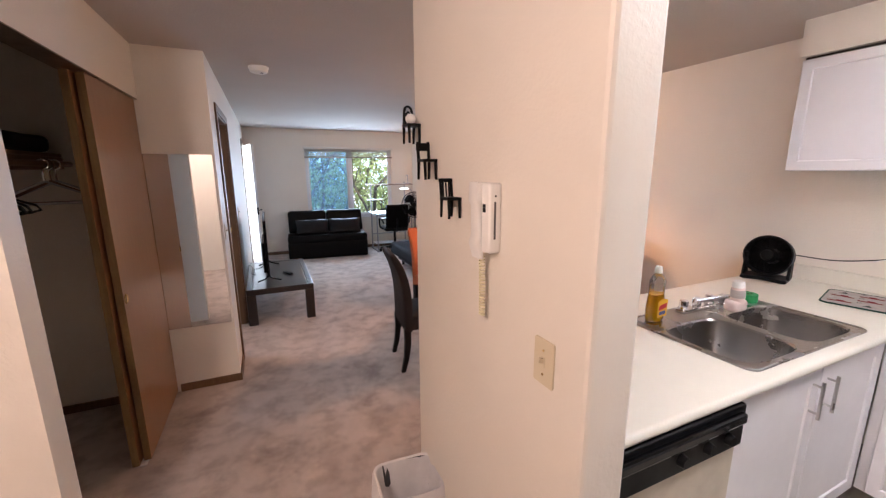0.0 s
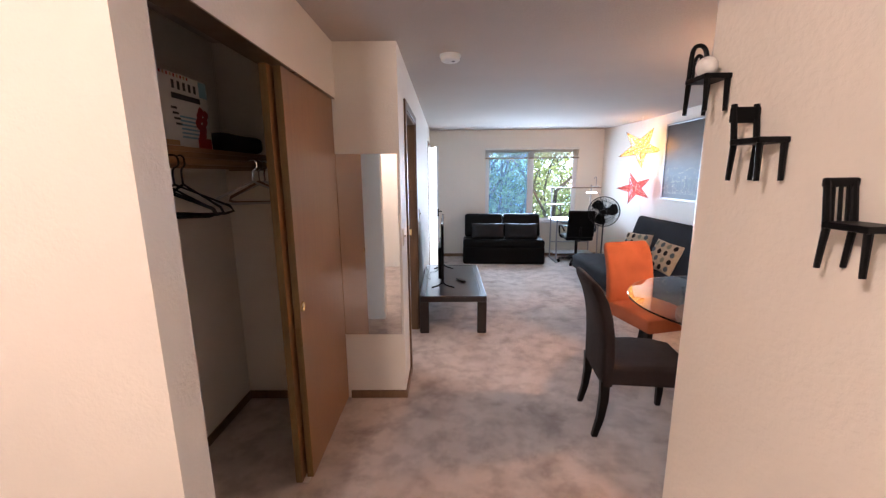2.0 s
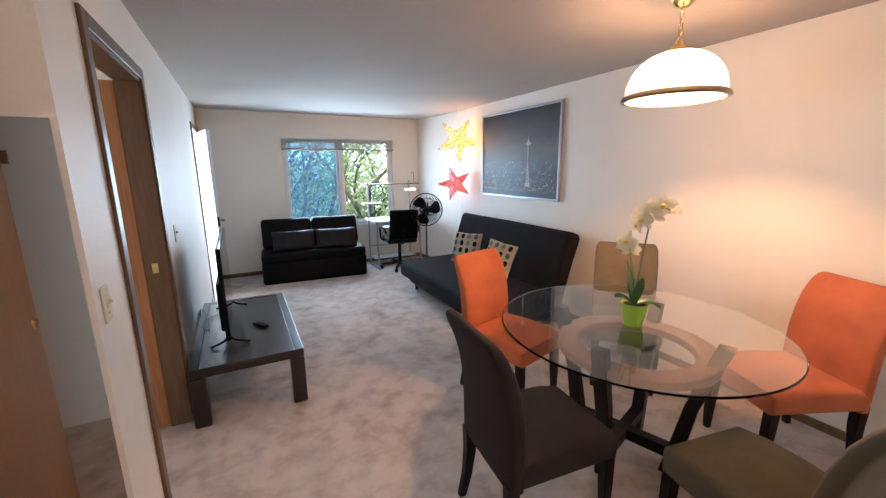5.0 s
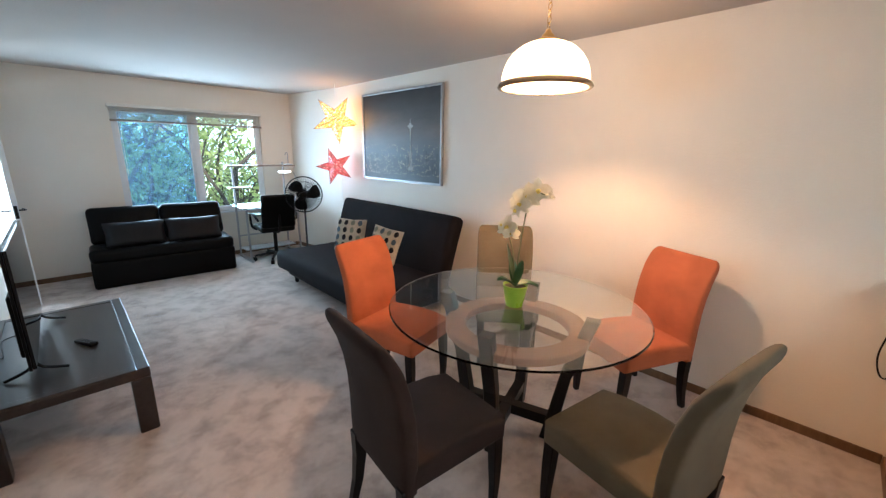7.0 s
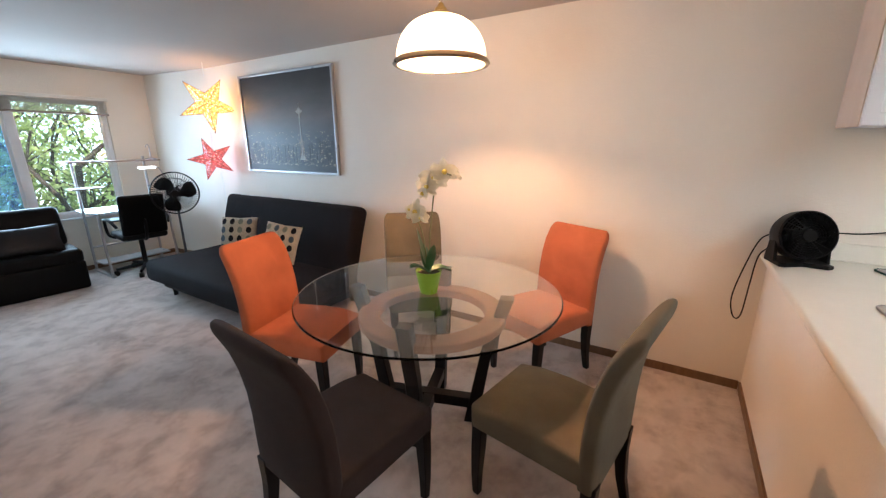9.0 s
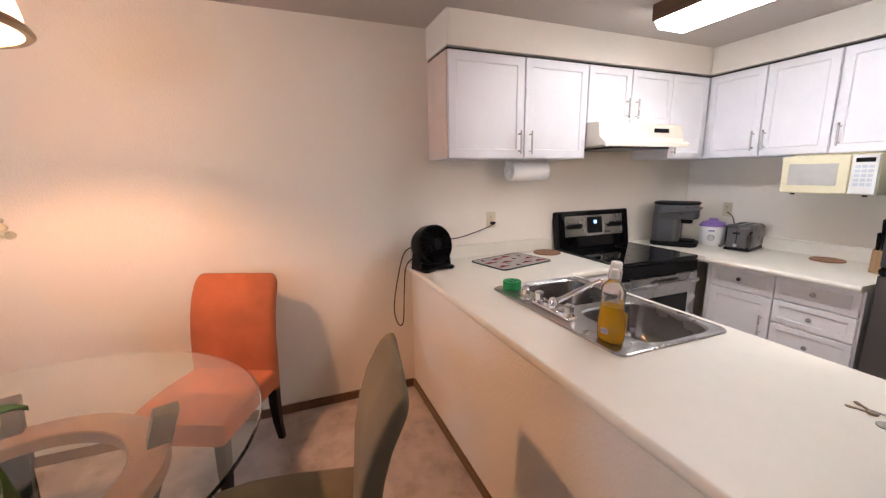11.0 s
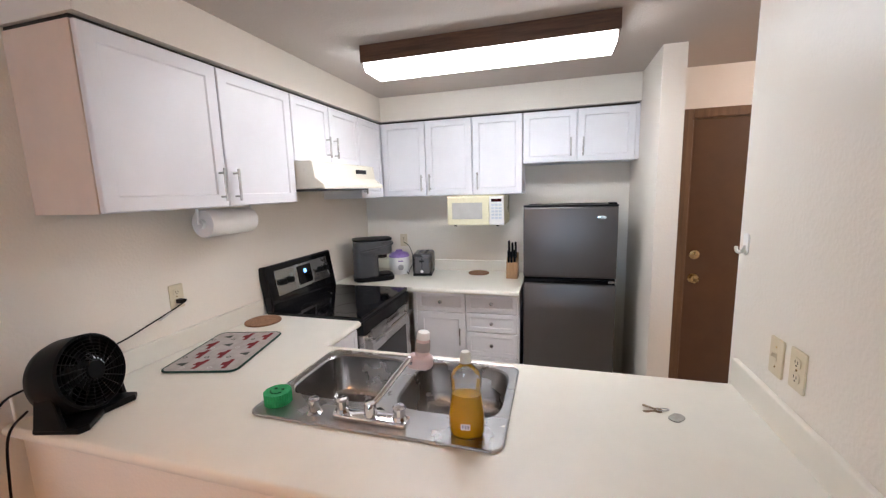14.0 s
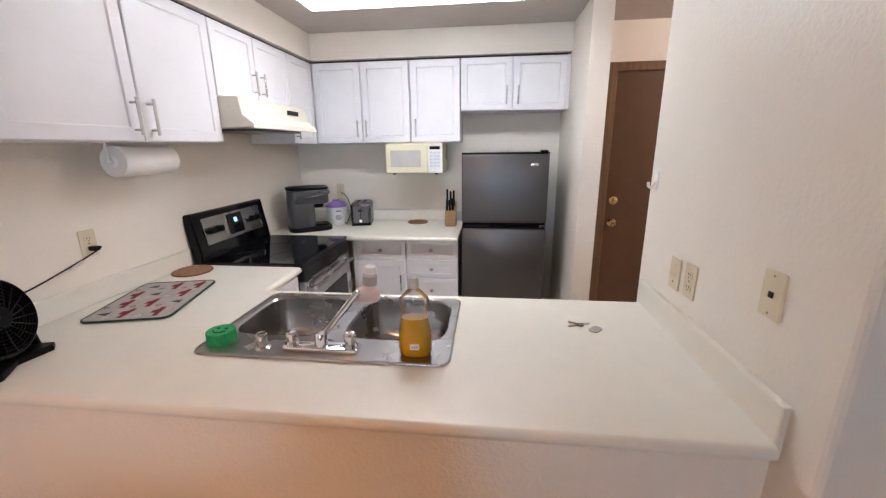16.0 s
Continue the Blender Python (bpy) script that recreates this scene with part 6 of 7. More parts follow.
t = thing("toaster", "grey two-slot toaster with brushed sides", "toaster", pose(2.435, -0.985, COUNTER, rz=12))
part("body", box(-0.085, 0.085, -0.135, 0.135, 0.018, 0.190, 0.026, segments=4), surface("toaster_steel", (0.12, 0.12, 0.124), 0.25, 0.85, vary=0.05), t, smooth=True)
part("base", box(-0.080, 0.080, -0.130, 0.130, 0.0, 0.022, 0.004), BLACK, t)
part("front_panel", box(-0.062, 0.062, 0.132, 0.142, 0.025, 0.165, 0.006), DARK_STEEL, t, "dark brushed metal end panel")
for x in (-0.028, 0.028):
    part("slot", box(x - 0.011, x + 0.011, -0.10, 0.10, 0.187, 0.1915), BLACK, t, "dark bread slot")
part("lever", box(-0.02, 0.02, 0.14, 0.165, 0.125, 0.14, 0.004), BLACK, t)
part("lever_slot", box(-0.003, 0.003, 0.1415, 0.1435, 0.06, 0.155), BLACK, t)
part("dial", rod((0.0, 0.14, 0.045), (0.0, 0.157, 0.045), 0.016, 0.013, 20), CHROME, t, smooth=True)

b = thing("knife_block", "wooden knife block with black-handled knives", "knife block", pose(1.655, -0.93, COUNTER, rz=0))
part("block", prism([(-0.05, 0.0), (0.06, 0.0), (0.06, 0.13), (-0.05, 0.20)], "x", -0.045, 0.045, 0.004), wood("block_wood", (0.36, 0.20, 0.09), (0.50, 0.30, 0.15), 0.45), b)
for i, (x, y, h) in enumerate(((-0.026, -0.015, 0.13), (0.0, -0.02, 0.12), (0.026, -0.015, 0.14), (-0.02, 0.025, 0.10), (0.004, 0.03, 0.09), (0.026, 0.03, 0.10))):
    z = 0.175 - 0.6 * y
    part("knife_handle", box(x - 0.008, x + 0.008, y - 0.011, y + 0.011, z - 0.02, z + h - 0.02, 0.004), BLACK, b, m=pose(0, 0, 0, rx=-8))

# counter fan
f = thing("counter_fan", "small black round fan on the worktop corner", "fan", pose(2.850, 1.365, COUNTER, rz=285))
part("base", prism([(-0.115, -0.085), (-0.09, -0.10), (0.0, -0.065), (0.09, -0.10), (0.115, -0.085), (0.115, 0.06), (0.08, 0.075), (-0.08, 0.075), (-0.115, 0.06)], "z", 0.0, 0.022, 0.006), BLACK, f)
for s in (-1, 1):
    part("bracket", prism([(-0.045, 0.015), (0.055, 0.015), (0.025, 0.16), (-0.02, 0.16)], "x", s * 0.112 - 0.008, s * 0.112 + 0.008, 0.004), BLACK, f)
TI = pose(0, 0, 0.150, rx=-12)
shell = lathe([(0.118, -0.055), (0.124, -0.05), (0.124, 0.03), (0.115, 0.06), (0.09, 0.085), (0.05, 0.095), (0.05, 0.088), (0.085, 0.078), (0.108, 0.055), (0.117, 0.03), (0.117, -0.05)], 56, closed=True)
bmesh.ops.rotate(shell, verts=shell.verts[:], cent=(0, 0, 0), matrix=Matrix.Rotation(radians(-90), 3, "X"))
part("housing", shell, BLACK, f, smooth=True, m=TI)
gr = bmesh.new()
for q in range(8):
    rr = 0.035 + 0.0115 * q
    tube([(rr * math.cos(2 * math.pi * i / 40), -0.05 - 0.012 * (1 - rr / 0.12), rr * math.sin(2 * math.pi * i / 40)) for i in range(40)], 0.0016, 5, gr, closed=True)
for q in range(20):
    a = 2 * math.pi * q / 20
    tube([(0.03 * math.cos(a), -0.060, 0.03 * math.sin(a)), (0.119 * math.cos(a + 0.35), -0.049, 0.119 * math.sin(a + 0.35))], 0.002, 5, gr)
part("grille", gr, BLACK, f, m=TI)
part("hub", rod((0, -0.066, 0), (0, -0.05, 0), 0.030, 0.034, 28), BLACK, f, "black hub", smooth=True, m=TI)
add_blades(0.108, 0.03, 3, BLACK_GLOSS, f, TI)
part("motor", rod((0, 0.0, 0), (0, 0.095, 0), 0.045, 0.05, 28), BLACK, f, smooth=True, m=TI)

OUT_Y, OUT_Z = 0.838, 1.155


def cover_plate(name, m, label, kind_parts, w=0.070, h=0.114):
    p = thing(name, label, "outlet" if "outlet" in name else "switch", m)
    part("plate", prism([(x, z) for x, z in rounded(w, h, 0.006)], "y", -0.006, 0.0, 0.002), IVORY, p)
    if kind_parts == "outlet":
        for z in (-0.021, 0.021):
            s = part("socket", prism([(x, zz + z) for x, zz in rounded(0.034, 0.028, 0.010)], "y", -0.0085, -0.006), IVORY, p)
            for x in (-0.006, 0.006):
                part("slot", box(x - 0.001, x + 0.001, -0.0092, -0.0085, z - 0.002, z + 0.006), BLACK, s)
            part("slot", box(-0.002, 0.002, -0.0092, -0.0085, z - 0.010, z - 0.006), BLACK, s)
    elif kind_parts == "switch":
        part("toggle_frame", box(-0.006, 0.006, -0.008, -0.006, -0.013, 0.013), IVORY, p)
        part("toggle", box(-0.004, 0.004, -0.022, -0.006, -0.004, 0.008, 0.0015), IVORY, p, m=pose(0, 0, 0, rx=-20))
    elif kind_parts == "jack":
        part("jack", box(-0.007, 0.007, -0.009, -0.006, -0.007, 0.007), BLACK, p)
    for z in ((-0.045, 0.045) if kind_parts == "jack" else ((0,) if kind_parts == "outlet" else (-0.030, 0.030))):
        part("screw", rod((0, -0.006, z), (0, -0.0075, z), 0.003, sides=10), BRASS, p)
    return p


cover_plate("wall_outlet", pose(EAST, OUT_Y, OUT_Z, rz=-90), "ivory wall outlet above the worktop", "outlet")
cover_plate("wall_outlet", pose(2.68, KITCHEN_S, 1.165, rz=180), "ivory outlet behind the rice cooker", "outlet")
cover_plate("light_switch", pose(PARTITION_E, 0.888, 1.10, rz=90), "ivory toggle switch on the partition", "switch")
cover_plate("wall_outlet", pose(PARTITION_E, 0.992, 1.107, rz=90), "ivory outlet beside the toggle switch", "outlet")
cover_plate("phone_jack", pose(PARTITION_E, 1.345, 1.20, rz=90), "ivory telephone jack plate", "jack")
cover_plate("light_switch", pose(PARTITION_W, 0.704, 1.137, rz=-90), "ivory toggle switch below the intercom", "switch")
cover_plate("light_switch", pose(WEST, 4.87, 1.145, rz=90), "ivory switch beside the bedroom door", "switch")
cover_plate("light_switch", pose(WEST, 3.275, 1.15, rz=90), "ivory switch on the wall end", "switch")

cable = tube([(2.93, 1.28, 1.06), (3.0, 1.12, 1.05), (3.022, 0.98, 1.075), (3.015, 0.87, 1.11), (3.0, 0.825, 1.137), (3.026, 0.836, 1.135)], 0.0032, 8, smooth_steps=6)
solid("fan_cable", cable, BLACK, "black power cable between fan and outlet", "cable", smooth=True)
solid("cable_tag", box(-0.012, 0.012, -0.002, 0.002, -0.028, 0.028, 0.001), WHITE_PLASTIC, "small white paper tag on the fan cable", "tag", pose(3.016, 0.925, 1.087, rx=68), smooth=False)
pl = thing("cable_plug", "black plug in the wall outlet", "plug", pose(EAST - 0.010, OUT_Y, OUT_Z - 0.021, rz=-90))
part("body", box(-0.013, 0.013, -0.034, 0, -0.010, 0.010, 0.004), BLACK, pl)
loop = tube([(2.93, 1.44, 1.03), (3.0, 1.50, 0.98), (3.025, 1.545, 0.80), (3.028, 1.575, 0.60), (3.028, 1.55, 0.485), (3.028, 1.515, 0.50), (3.02, 1.505, 0.70), (2.99, 1.497, 0.88), (2.95, 1.46, 0.95)], 0.0038, 8, smooth_steps=7)
solid("fan_cable", loop, BLACK, "black cable loop hanging over the worktop edge", "cable", smooth=True)
solid("rice_cooker_cable", tube([(2.58, -0.93, COUNTER + 0.02), (2.55, -0.90, COUNTER + 0.005), (2.58, -0.99, COUNTER + 0.005), (2.57, -1.08, COUNTER + 0.09), (2.62, -1.135, 1.10), (2.675, -1.138, 1.145)], 0.0032, 8, smooth_steps=6), BLACK, "black power cable behind the rice cooker", "cable", smooth=True)

kr = thing("key_ring", "key ring with two keys and a white fob", "keys", pose(0.99, 0.912, COUNTER, rz=25) @ Matrix.Scale(1.05, 4))
part("ring", tube([(0.016 * math.cos(2 * math.pi * i / 24), 0.016 * math.sin(2 * math.pi * i / 24), 0.004 + 0.006 * math.sin(2 * math.pi * i / 24) + 0.006) for i in range(24)], 0.0014, 6, closed=True), NICKEL, kr)
part("fob", prism([(x * 1.0, y) for x, y in rounded(0.052, 0.034, 0.016)], "z", 0.0005, 0.004, 0.001), surface("fob_plastic", (0.34, 0.32, 0.28), 0.4, vary=0.15, scale=80), kr, "oval white fob", m=pose(-0.018, 0.035, 0, rz=20))
for a, dz in ((160, 0.0005), (205, 0.003)):
    key = lathe([(0, 0.002), (0.011, 0.002), (0.011, 0), (0, 0)], 16)
    box(0.010, 0.045, -0.0035, 0.0035, 0.0, 0.002, bm=key)
    box(0.028, 0.043, 0.003, 0.006, 0.0, 0.002, bm=key)
    part("key", key, BRONZE, kr, m=pose(0.008, -0.01, dz, rz=-a + 150))
hk = thing("wall_hook", "small white adhesive hook on the partition", "hook", pose(PARTITION_E, 0.637, 1.40, rz=90))
part("plate", prism([(x, z) for x, z in rounded(0.036, 0.075, 0.014)], "y", -0.006, 0.0, 0.002), WHITE_PLASTIC, hk, smooth=True)
part("hook", tube([(0, -0.005, -0.005), (0, -0.018, -0.028), (0, -0.030, -0.022), (0, -0.032, -0.008)], 0.006, 8, smooth_steps=4), WHITE_PLASTIC, hk, smooth=True)

# kitchen ceiling light
fl = thing("ceiling_light", "fluorescent ceiling light with wood-grain ends and lit diffuser", "ceiling light")
LX0, LX1, LY0, LY1 = 1.065, 2.305, 0.01, 0.270
walnut = wood("walnut_grain", (0.055, 0.024, 0.012), (0.15, 0.075, 0.042), 0.45, stretch=(1.2, 14, 14))
part("side_panel", box(LX0, LX1, LY1 - 0.012, LY1, TOP - 0.086, TOP - 0.001, 0.002), walnut, fl)
part("side_panel", box(LX0, LX1, LY0, LY0 + 0.012, TOP - 0.086, TOP - 0.001, 0.002), walnut, fl)
for x in (LX0, LX1 - 0.012):
    part("end_panel", box(x, x + 0.012, LY0 + 0.012, LY1 - 0.012, TOP - 0.086, TOP - 0.001, 0.002), walnut, fl)
part("diffuser", prism([(LY0 + 0.013, TOP - 0.070), (LY0 + 0.013, TOP - 0.094), (LY0 + 0.035, TOP - 0.122), (LY1 - 0.035, TOP - 0.122), (LY1 - 0.013, TOP - 0.094), (LY1 - 0.013, TOP - 0.070)], "x", LX0 + 0.013, LX1 - 0.013), TUBE_GLOW, fl, "bright white diffuser")

# ---- hall ----
mir = thing("wall_mirror", "frameless tall mirror on the wall end", "mirror")
part("glass", box(-0.735, -0.325, 3.184, 3.1875, 0.482, 1.698, 0.0012), MIRROR, mir)
part("backing", box(-0.734, -0.326, 3.1875, 3.190, 0.483, 1.697), GREY_PLASTIC, mir)

cd = thing("closet_door", "brown veneer sliding closet door with brass pull", "closet door", group="sliding closet doors")
part("slab", box(-0.752, -0.718, 2.428, 3.180, 0.014, 2.030, 0.001), DOOR_BROWN, cd)
part("edge", box(-0.751, -0.719, 2.426, 2.428, 0.015, 2.029), EDGE_BROWN, cd, "raw lighter edge")
cup = lathe([(0, 0.002), (0.016, 0.001), (0.0195, 0.0005), (0.024, 0.004), (0.026, 0.002), (0.026, 0), (0, 0)], 28)
part("pull", cup, BRASS, cd, "round brass finger pull", smooth=True, m=pose(-0.718, 2.462, 0.938, ry=90))
cd = thing("closet_door", "brown veneer sliding closet door behind the other", "closet door", group="sliding closet doors")
part("slab", box(-0.796, -0.762, 2.388, 3.140, 0.014, 2.030, 0.001), DOOR_BROWN, cd)
part("edge", box(-0.795, -0.763, 2.386, 2.388, 0.015, 2.029), EDGE_BROWN, cd, "raw lighter edge")
structure("trim_track", box(-0.81, -0.702, 1.64, 3.19, 2.031, 2.035), BRONZE, "dark metal sliding door track", "trim")
structure("trim_guide", box(-0.775, -0.735, 2.40, 2.46, 0.0, 0.012, 0.003), WHITE_PLASTIC, "small white floor guide of the sliding doors", "trim")

shelf_wood = wood("closet_shelf_wood", (0.20, 0.105, 0.045), (0.29, 0.16, 0.075), 0.5, stretch=(14, 1.1, 14))
sh = thing("closet_shelf", "brown wooden closet shelf on a wooden cleat", "shelf")
part("board", box(-1.43, -1.12, 1.64, 3.19, 1.672, 1.692, 0.002), shelf_wood, sh)
part("front_lip", box(-1.135, -1.117, 1.64, 3.19, 1.600, 1.671, 0.003), shelf_wood, sh)
part("cleat", box(-1.40, -1.14, 3.172, 3.19, 1.600, 1.671, 0.002), shelf_wood, sh)
part("cleat", box(-1.43, -0.98, 1.64, 1.658, 1.600, 1.671, 0.002), shelf_wood, sh)
part("rod", rod((-1.09, 1.64, 1.63), (-1.09, 3.19, 1.63), 0.016, sides=20), shelf_wood, sh, "wooden hanging rod", smooth=True)


def build_hanger(m, material, label, wide=0.20, r=0.0045):
    h = thing("clothes_hanger", label, "hanger", m, "hangers in the closet")
    hook = tube([(0.0, 0, -0.10), (0, 0, -0.04), (0.022, 0, -0.018), (0.020, 0, 0.012), (0, 0, 0.020), (-0.020, 0, 0.012)], r * 0.7, 7, smooth_steps=5)
    part("hook", hook, material if r < 0.006 else CHROME, h, smooth=True)
    body = tube([(0, 0, -0.095), (-wide, 0, -0.185), (-wide - 0.012, 0, -0.205), (-wide + 0.02, 0, -0.215), (wide - 0.02, 0, -0.215), (wide + 0.012, 0, -0.205), (wide, 0, -0.185)], r, 8, closed=True)
    part("frame", body, material, h, smooth=True)


for y, a, mat, lab, r in ((2.07, 12, BLACK, "black tubular plastic clothes hanger", 0.0055), (2.11, 4, BLACK, "black tubular plastic clothes hanger", 0.0055), (2.16, -5, BLACK, "black tubular plastic clothes hanger", 0.0055), (2.21, 8, BLACK, "black tubular plastic clothes hanger", 0.0055), (2.26, -10, BLACK, "black tubular plastic clothes hanger", 0.0055),
                          (2.85, 10, SILVER_PLASTIC, "grey clothes hanger with a steel hook", 0.007), (2.92, -4, surface("hanger_wood", (0.16, 0.08, 0.05), 0.4), "brown wooden clothes hanger with a steel hook", 0.008), (2.99, 6, SILVER_PLASTIC, "grey clothes hanger with a steel hook", 0.007)):
    build_hanger(pose(-1.09, y, 1.63, rz=1.9 * a), mat, lab, 0.19, r)


def build_box(m, w, d, h, label, seed):
    b = thing("cardboard_box", label, "box", m)
    part("carton", box(-w / 2, w / 2, -d / 2, d / 2, 0, h, 0.002), surface("carton_white", (0.66, 0.63, 0.60), 0.5, vary=0.06), b)
    red, dark, blue, tan = (surface("carton_red", (0.36, 0.015, 0.02), 0.5), surface("carton_dark", (0.03, 0.03, 0.035), 0.5), surface("carton_blue", (0.18, 0.36, 0.46), 0.5), surface("carton_tan", (0.45, 0.27, 0.13), 0.5))
    rg = random.Random(seed)

    def patch(u0, u1, v0, v1, mt, name="print"):
        part(name, box(w / 2 + 0.0002, w / 2 + 0.0012, u0 * d / 2, u1 * d / 2, v0 * h, v1 * h), mt, b)

    def disc(u, v, r, mt, name="print_blot"):
        part(name, prism([(u * d / 2 + r * math.cos(0.45 * q), v * h + r * (1 + 0.12 * math.sin(1.9 * q)) * math.sin(0.45 * q)) for q in range(14)], "x", w / 2 + 0.0012, w / 2 + 0.0016), mt, b)

    if seed == 8:
        navy = surface("carton_navy", (0.012, 0.022, 0.075), 0.5)
        for u, v, r in ((-0.05, 0.58, 0.068), (0.12, 0.50, 0.05), (-0.25, 0.50, 0.05)):
            disc(u, v, r, navy)
        patch(-0.9, 0.15, 0.80, 0.88, blue, "print_panel")
        for k in range(5):
            patch(0.0, 0.92, 0.10 + 0.06 * k, 0.125 + 0.06 * k, dark, "print_bar")
        patch(-0.9, -0.2, 0.06, 0.13, dark, "print_panel")
        return
    patch(-0.55, 0.62, 0.66, 0.735, dark, "print_band")
    for k in range(5):
        patch(-0.5 + 0.22 * k, -0.40 + 0.22 * k, 0.79, 0.90, dark, "print_bar")
    for k in range(9):
        patch(-0.92 + 0.13 * k, -0.86 + 0.13 * k, 0.945, 0.985, tan if k % 2 else red, "print_bar")
    patch(0.62, 0.96, 0.76, 0.98, blue, "print_panel")
    for k in range(6):
        patch(-0.30, 0.35 + 0.05 * k, 0.42 - 0.055 * k, 0.445 - 0.055 * k, blue, "print_bar")
    for k in range(4):
        patch(-0.62 + 0.04 * k, -0.40 + 0.05 * k, 0.52 - 0.07 * k, 0.55 - 0.07 * k, dark, "print_bar")
    patch(0.35, 0.96, 0.02, 0.17, red, "print_panel")
    for k in range(12):
        u, v = 0.55 + rg.uniform(-0.12, 0.25), 0.18 + 0.034 * k
        disc(u, v, 0.020, red)
    patch(-0.95, -0.45, 0.03, 0.10, tan, "print_panel")


build_box(pose(-1.207, 2.50, 1.692, rz=-2), 0.035, 0.32, 0.318, "white board-game style carton printed with red and blue shapes", 3)
build_box(pose(-1.22, 2.165, 1.692, rz=3), 0.045, 0.31, 0.345, "white carton printed with blue and dark stripes", 8)
solid("folded_bag", soft_box(-0.13, 0.13, -0.20, 0.20, 0, 0.095, 0.03, 0.012, 4), fabric("black_cloth", (0.012, 0.012, 0.014)), "black folded cloth bag lying on the closet shelf", "bag", pose(-1.255, 2.90, 1.690), smooth=True)

# entry door
ed = thing("door_1", "dark brown front door with brass knob and deadbolt", "door", kind="structure")
part("slab", box(-0.385, 0.445, ENTRY_S - 0.045, ENTRY_S - 0.004, 0.012, 2.030, 0.002), ENTRY_BROWN, ed)
for x0, x1 in ((-0.455, -0.395), (0.455, 0.515)):
    part("casing", box(x0, x1, ENTRY_S, ENTRY_S + 0.014, 0, 2.095, 0.004), TRIM_BROWN, ed)
part("casing", box(-0.395, 0.455, ENTRY_S, ENTRY_S + 0.014, 2.036, 2.095, 0.004), TRIM_BROWN, ed)
for x0, x1 in ((-0.40, -0.386), (0.446, 0.46)):
    part("jamb", box(x0, x1, ENTRY_S - 0.12, ENTRY_S + 0.001, 0, 2.04), TRIM_BROWN, ed)
part("jamb", box(-0.386, 0.446, ENTRY_S - 0.12, ENTRY_S + 0.001, 2.032, 2.04), TRIM_BROWN, ed)
knob = lathe([(0, 0.062), (0.018, 0.060), (0.027, 0.048), (0.024, 0.032), (0.012, 0.022), (0.012, 0.008), (0.033, 0.006), (0.034, 0), (0, 0)], 28)
part("knob", knob, BRASS, ed, "brass door knob", smooth=True, m=pose(0.395, ENTRY_S - 0.004, 0.952, rx=-90))
bolt = lathe([(0, 0.016), (0.016, 0.016), (0.018, 0.008), (0.031, 0.006), (0.033, 0), (0, 0)], 28)
box(-0.004, 0.004, -0.014, 0.014, 0.014, 0.030, 0.002, bm=bolt)
part("deadbolt", bolt, BRASS, ed, "brass deadbolt", smooth=True, m=pose(0.395, ENTRY_S - 0.004, 1.12, rx=-90))
structure("hall_backing", box(-0.6, 0.7, ENTRY_S - 0.16, ENTRY_S - 0.125, 0, TOP), ENTRY_BROWN, "dark surface behind the front door", "wall")
eg = thing("entry_light", "round frosted ceiling light of the hall", "ceiling light", pose(-0.95, 0.05, TOP))
part("glass", lathe([(0, -0.095), (0.05, -0.088), (0.10, -0.055), (0.115, -0.02), (0.115, -0.012), (0, -0.012)], 40), ENTRY_GLOW, eg, "lit frosted bowl", smooth=True)
part("base", lathe([(0.13, -0.014), (0.13, 0), (0, 0), (0, -0.014)], 40), BRASS, eg)

# bedroom door leaf, open into the bedroom
bd = thing("door_2", "orange-brown wooden door standing open into the bedroom", "door", pose(WEST - 0.112, D1E - 0.02, 0, rz=172), kind="structure")
part("slab", box(0.0, 0.80, -0.035, 0.0, 0.012, 2.015, 0.002), PINE, bd)
part("knob", lathe([(0, 0.06), (0.02, 0.058), (0.027, 0.045), (0.012, 0.022), (0.012, 0.006), (0.03, 0.005), (0.03, 0), (0, 0)], 24), BRASS, bd, smooth=True, m=pose(0.74, 0, 0.95, rx=-90))
# patio door
pd = thing("door_3", "white painted patio door standing ajar beside the window wall", "door", kind="structure")
SWING = pose(WEST - 0.004, D2E - 0.006, 0, rz=13)
part("slab", box(-0.040, 0.0, -0.80, 0.0, 0.014, 2.02, 0.003), VINYL_WHITE, pd, m=SWING)
part("latch", box(-0.032, -0.008, -0.806, -0.796, 0.88, 1.0, 0.002), BLACK, pd, "dark latch plate", m=SWING)
for side in (-0.040, 0.0):
    out = -0.055 if side else 0.055
    part("handle", tube([(side, -0.74, 0.95), (side + out, -0.74, 0.95), (side + out, -0.63, 0.95)], 0.008, 8), BLACK, pd, "dark lever handle", m=SWING)
for a, b in ((D2 - 0.058, D2), (D2E, D2E + 0.058)):
    part("casing", box(WEST, WEST + 0.014, a, b, 0, HEAD + 0.058, 0.004), TRIM_BROWN, pd)
part("casing", box(WEST, WEST + 0.014, D2, D2E, HEAD, HEAD + 0.058, 0.004), TRIM_BROWN, pd)

sd = thing("smoke_detector", "round white smoke detector on the ceiling", "smoke detector", pose(0.02, 3.49, TOP))
part("base", lathe([(0.072, 0), (0.072, -0.012), (0, -0.012), (0, 0)], 40), WHITE_PLASTIC, sd, smooth=True)
part("cover", lathe([(0.066, -0.012), (0.064, -0.034), (0.054, -0.042), (0, -0.042), (0, -0.012)], 40), WHITE_PLASTIC, sd, smooth=True)
part("test_button", lathe([(0.012, -0.042), (0.011, -0.045), (0, -0.045), (0, -0.042)], 20), GREY_PLASTIC, sd, m=pose(0.02, -0.01, 0))


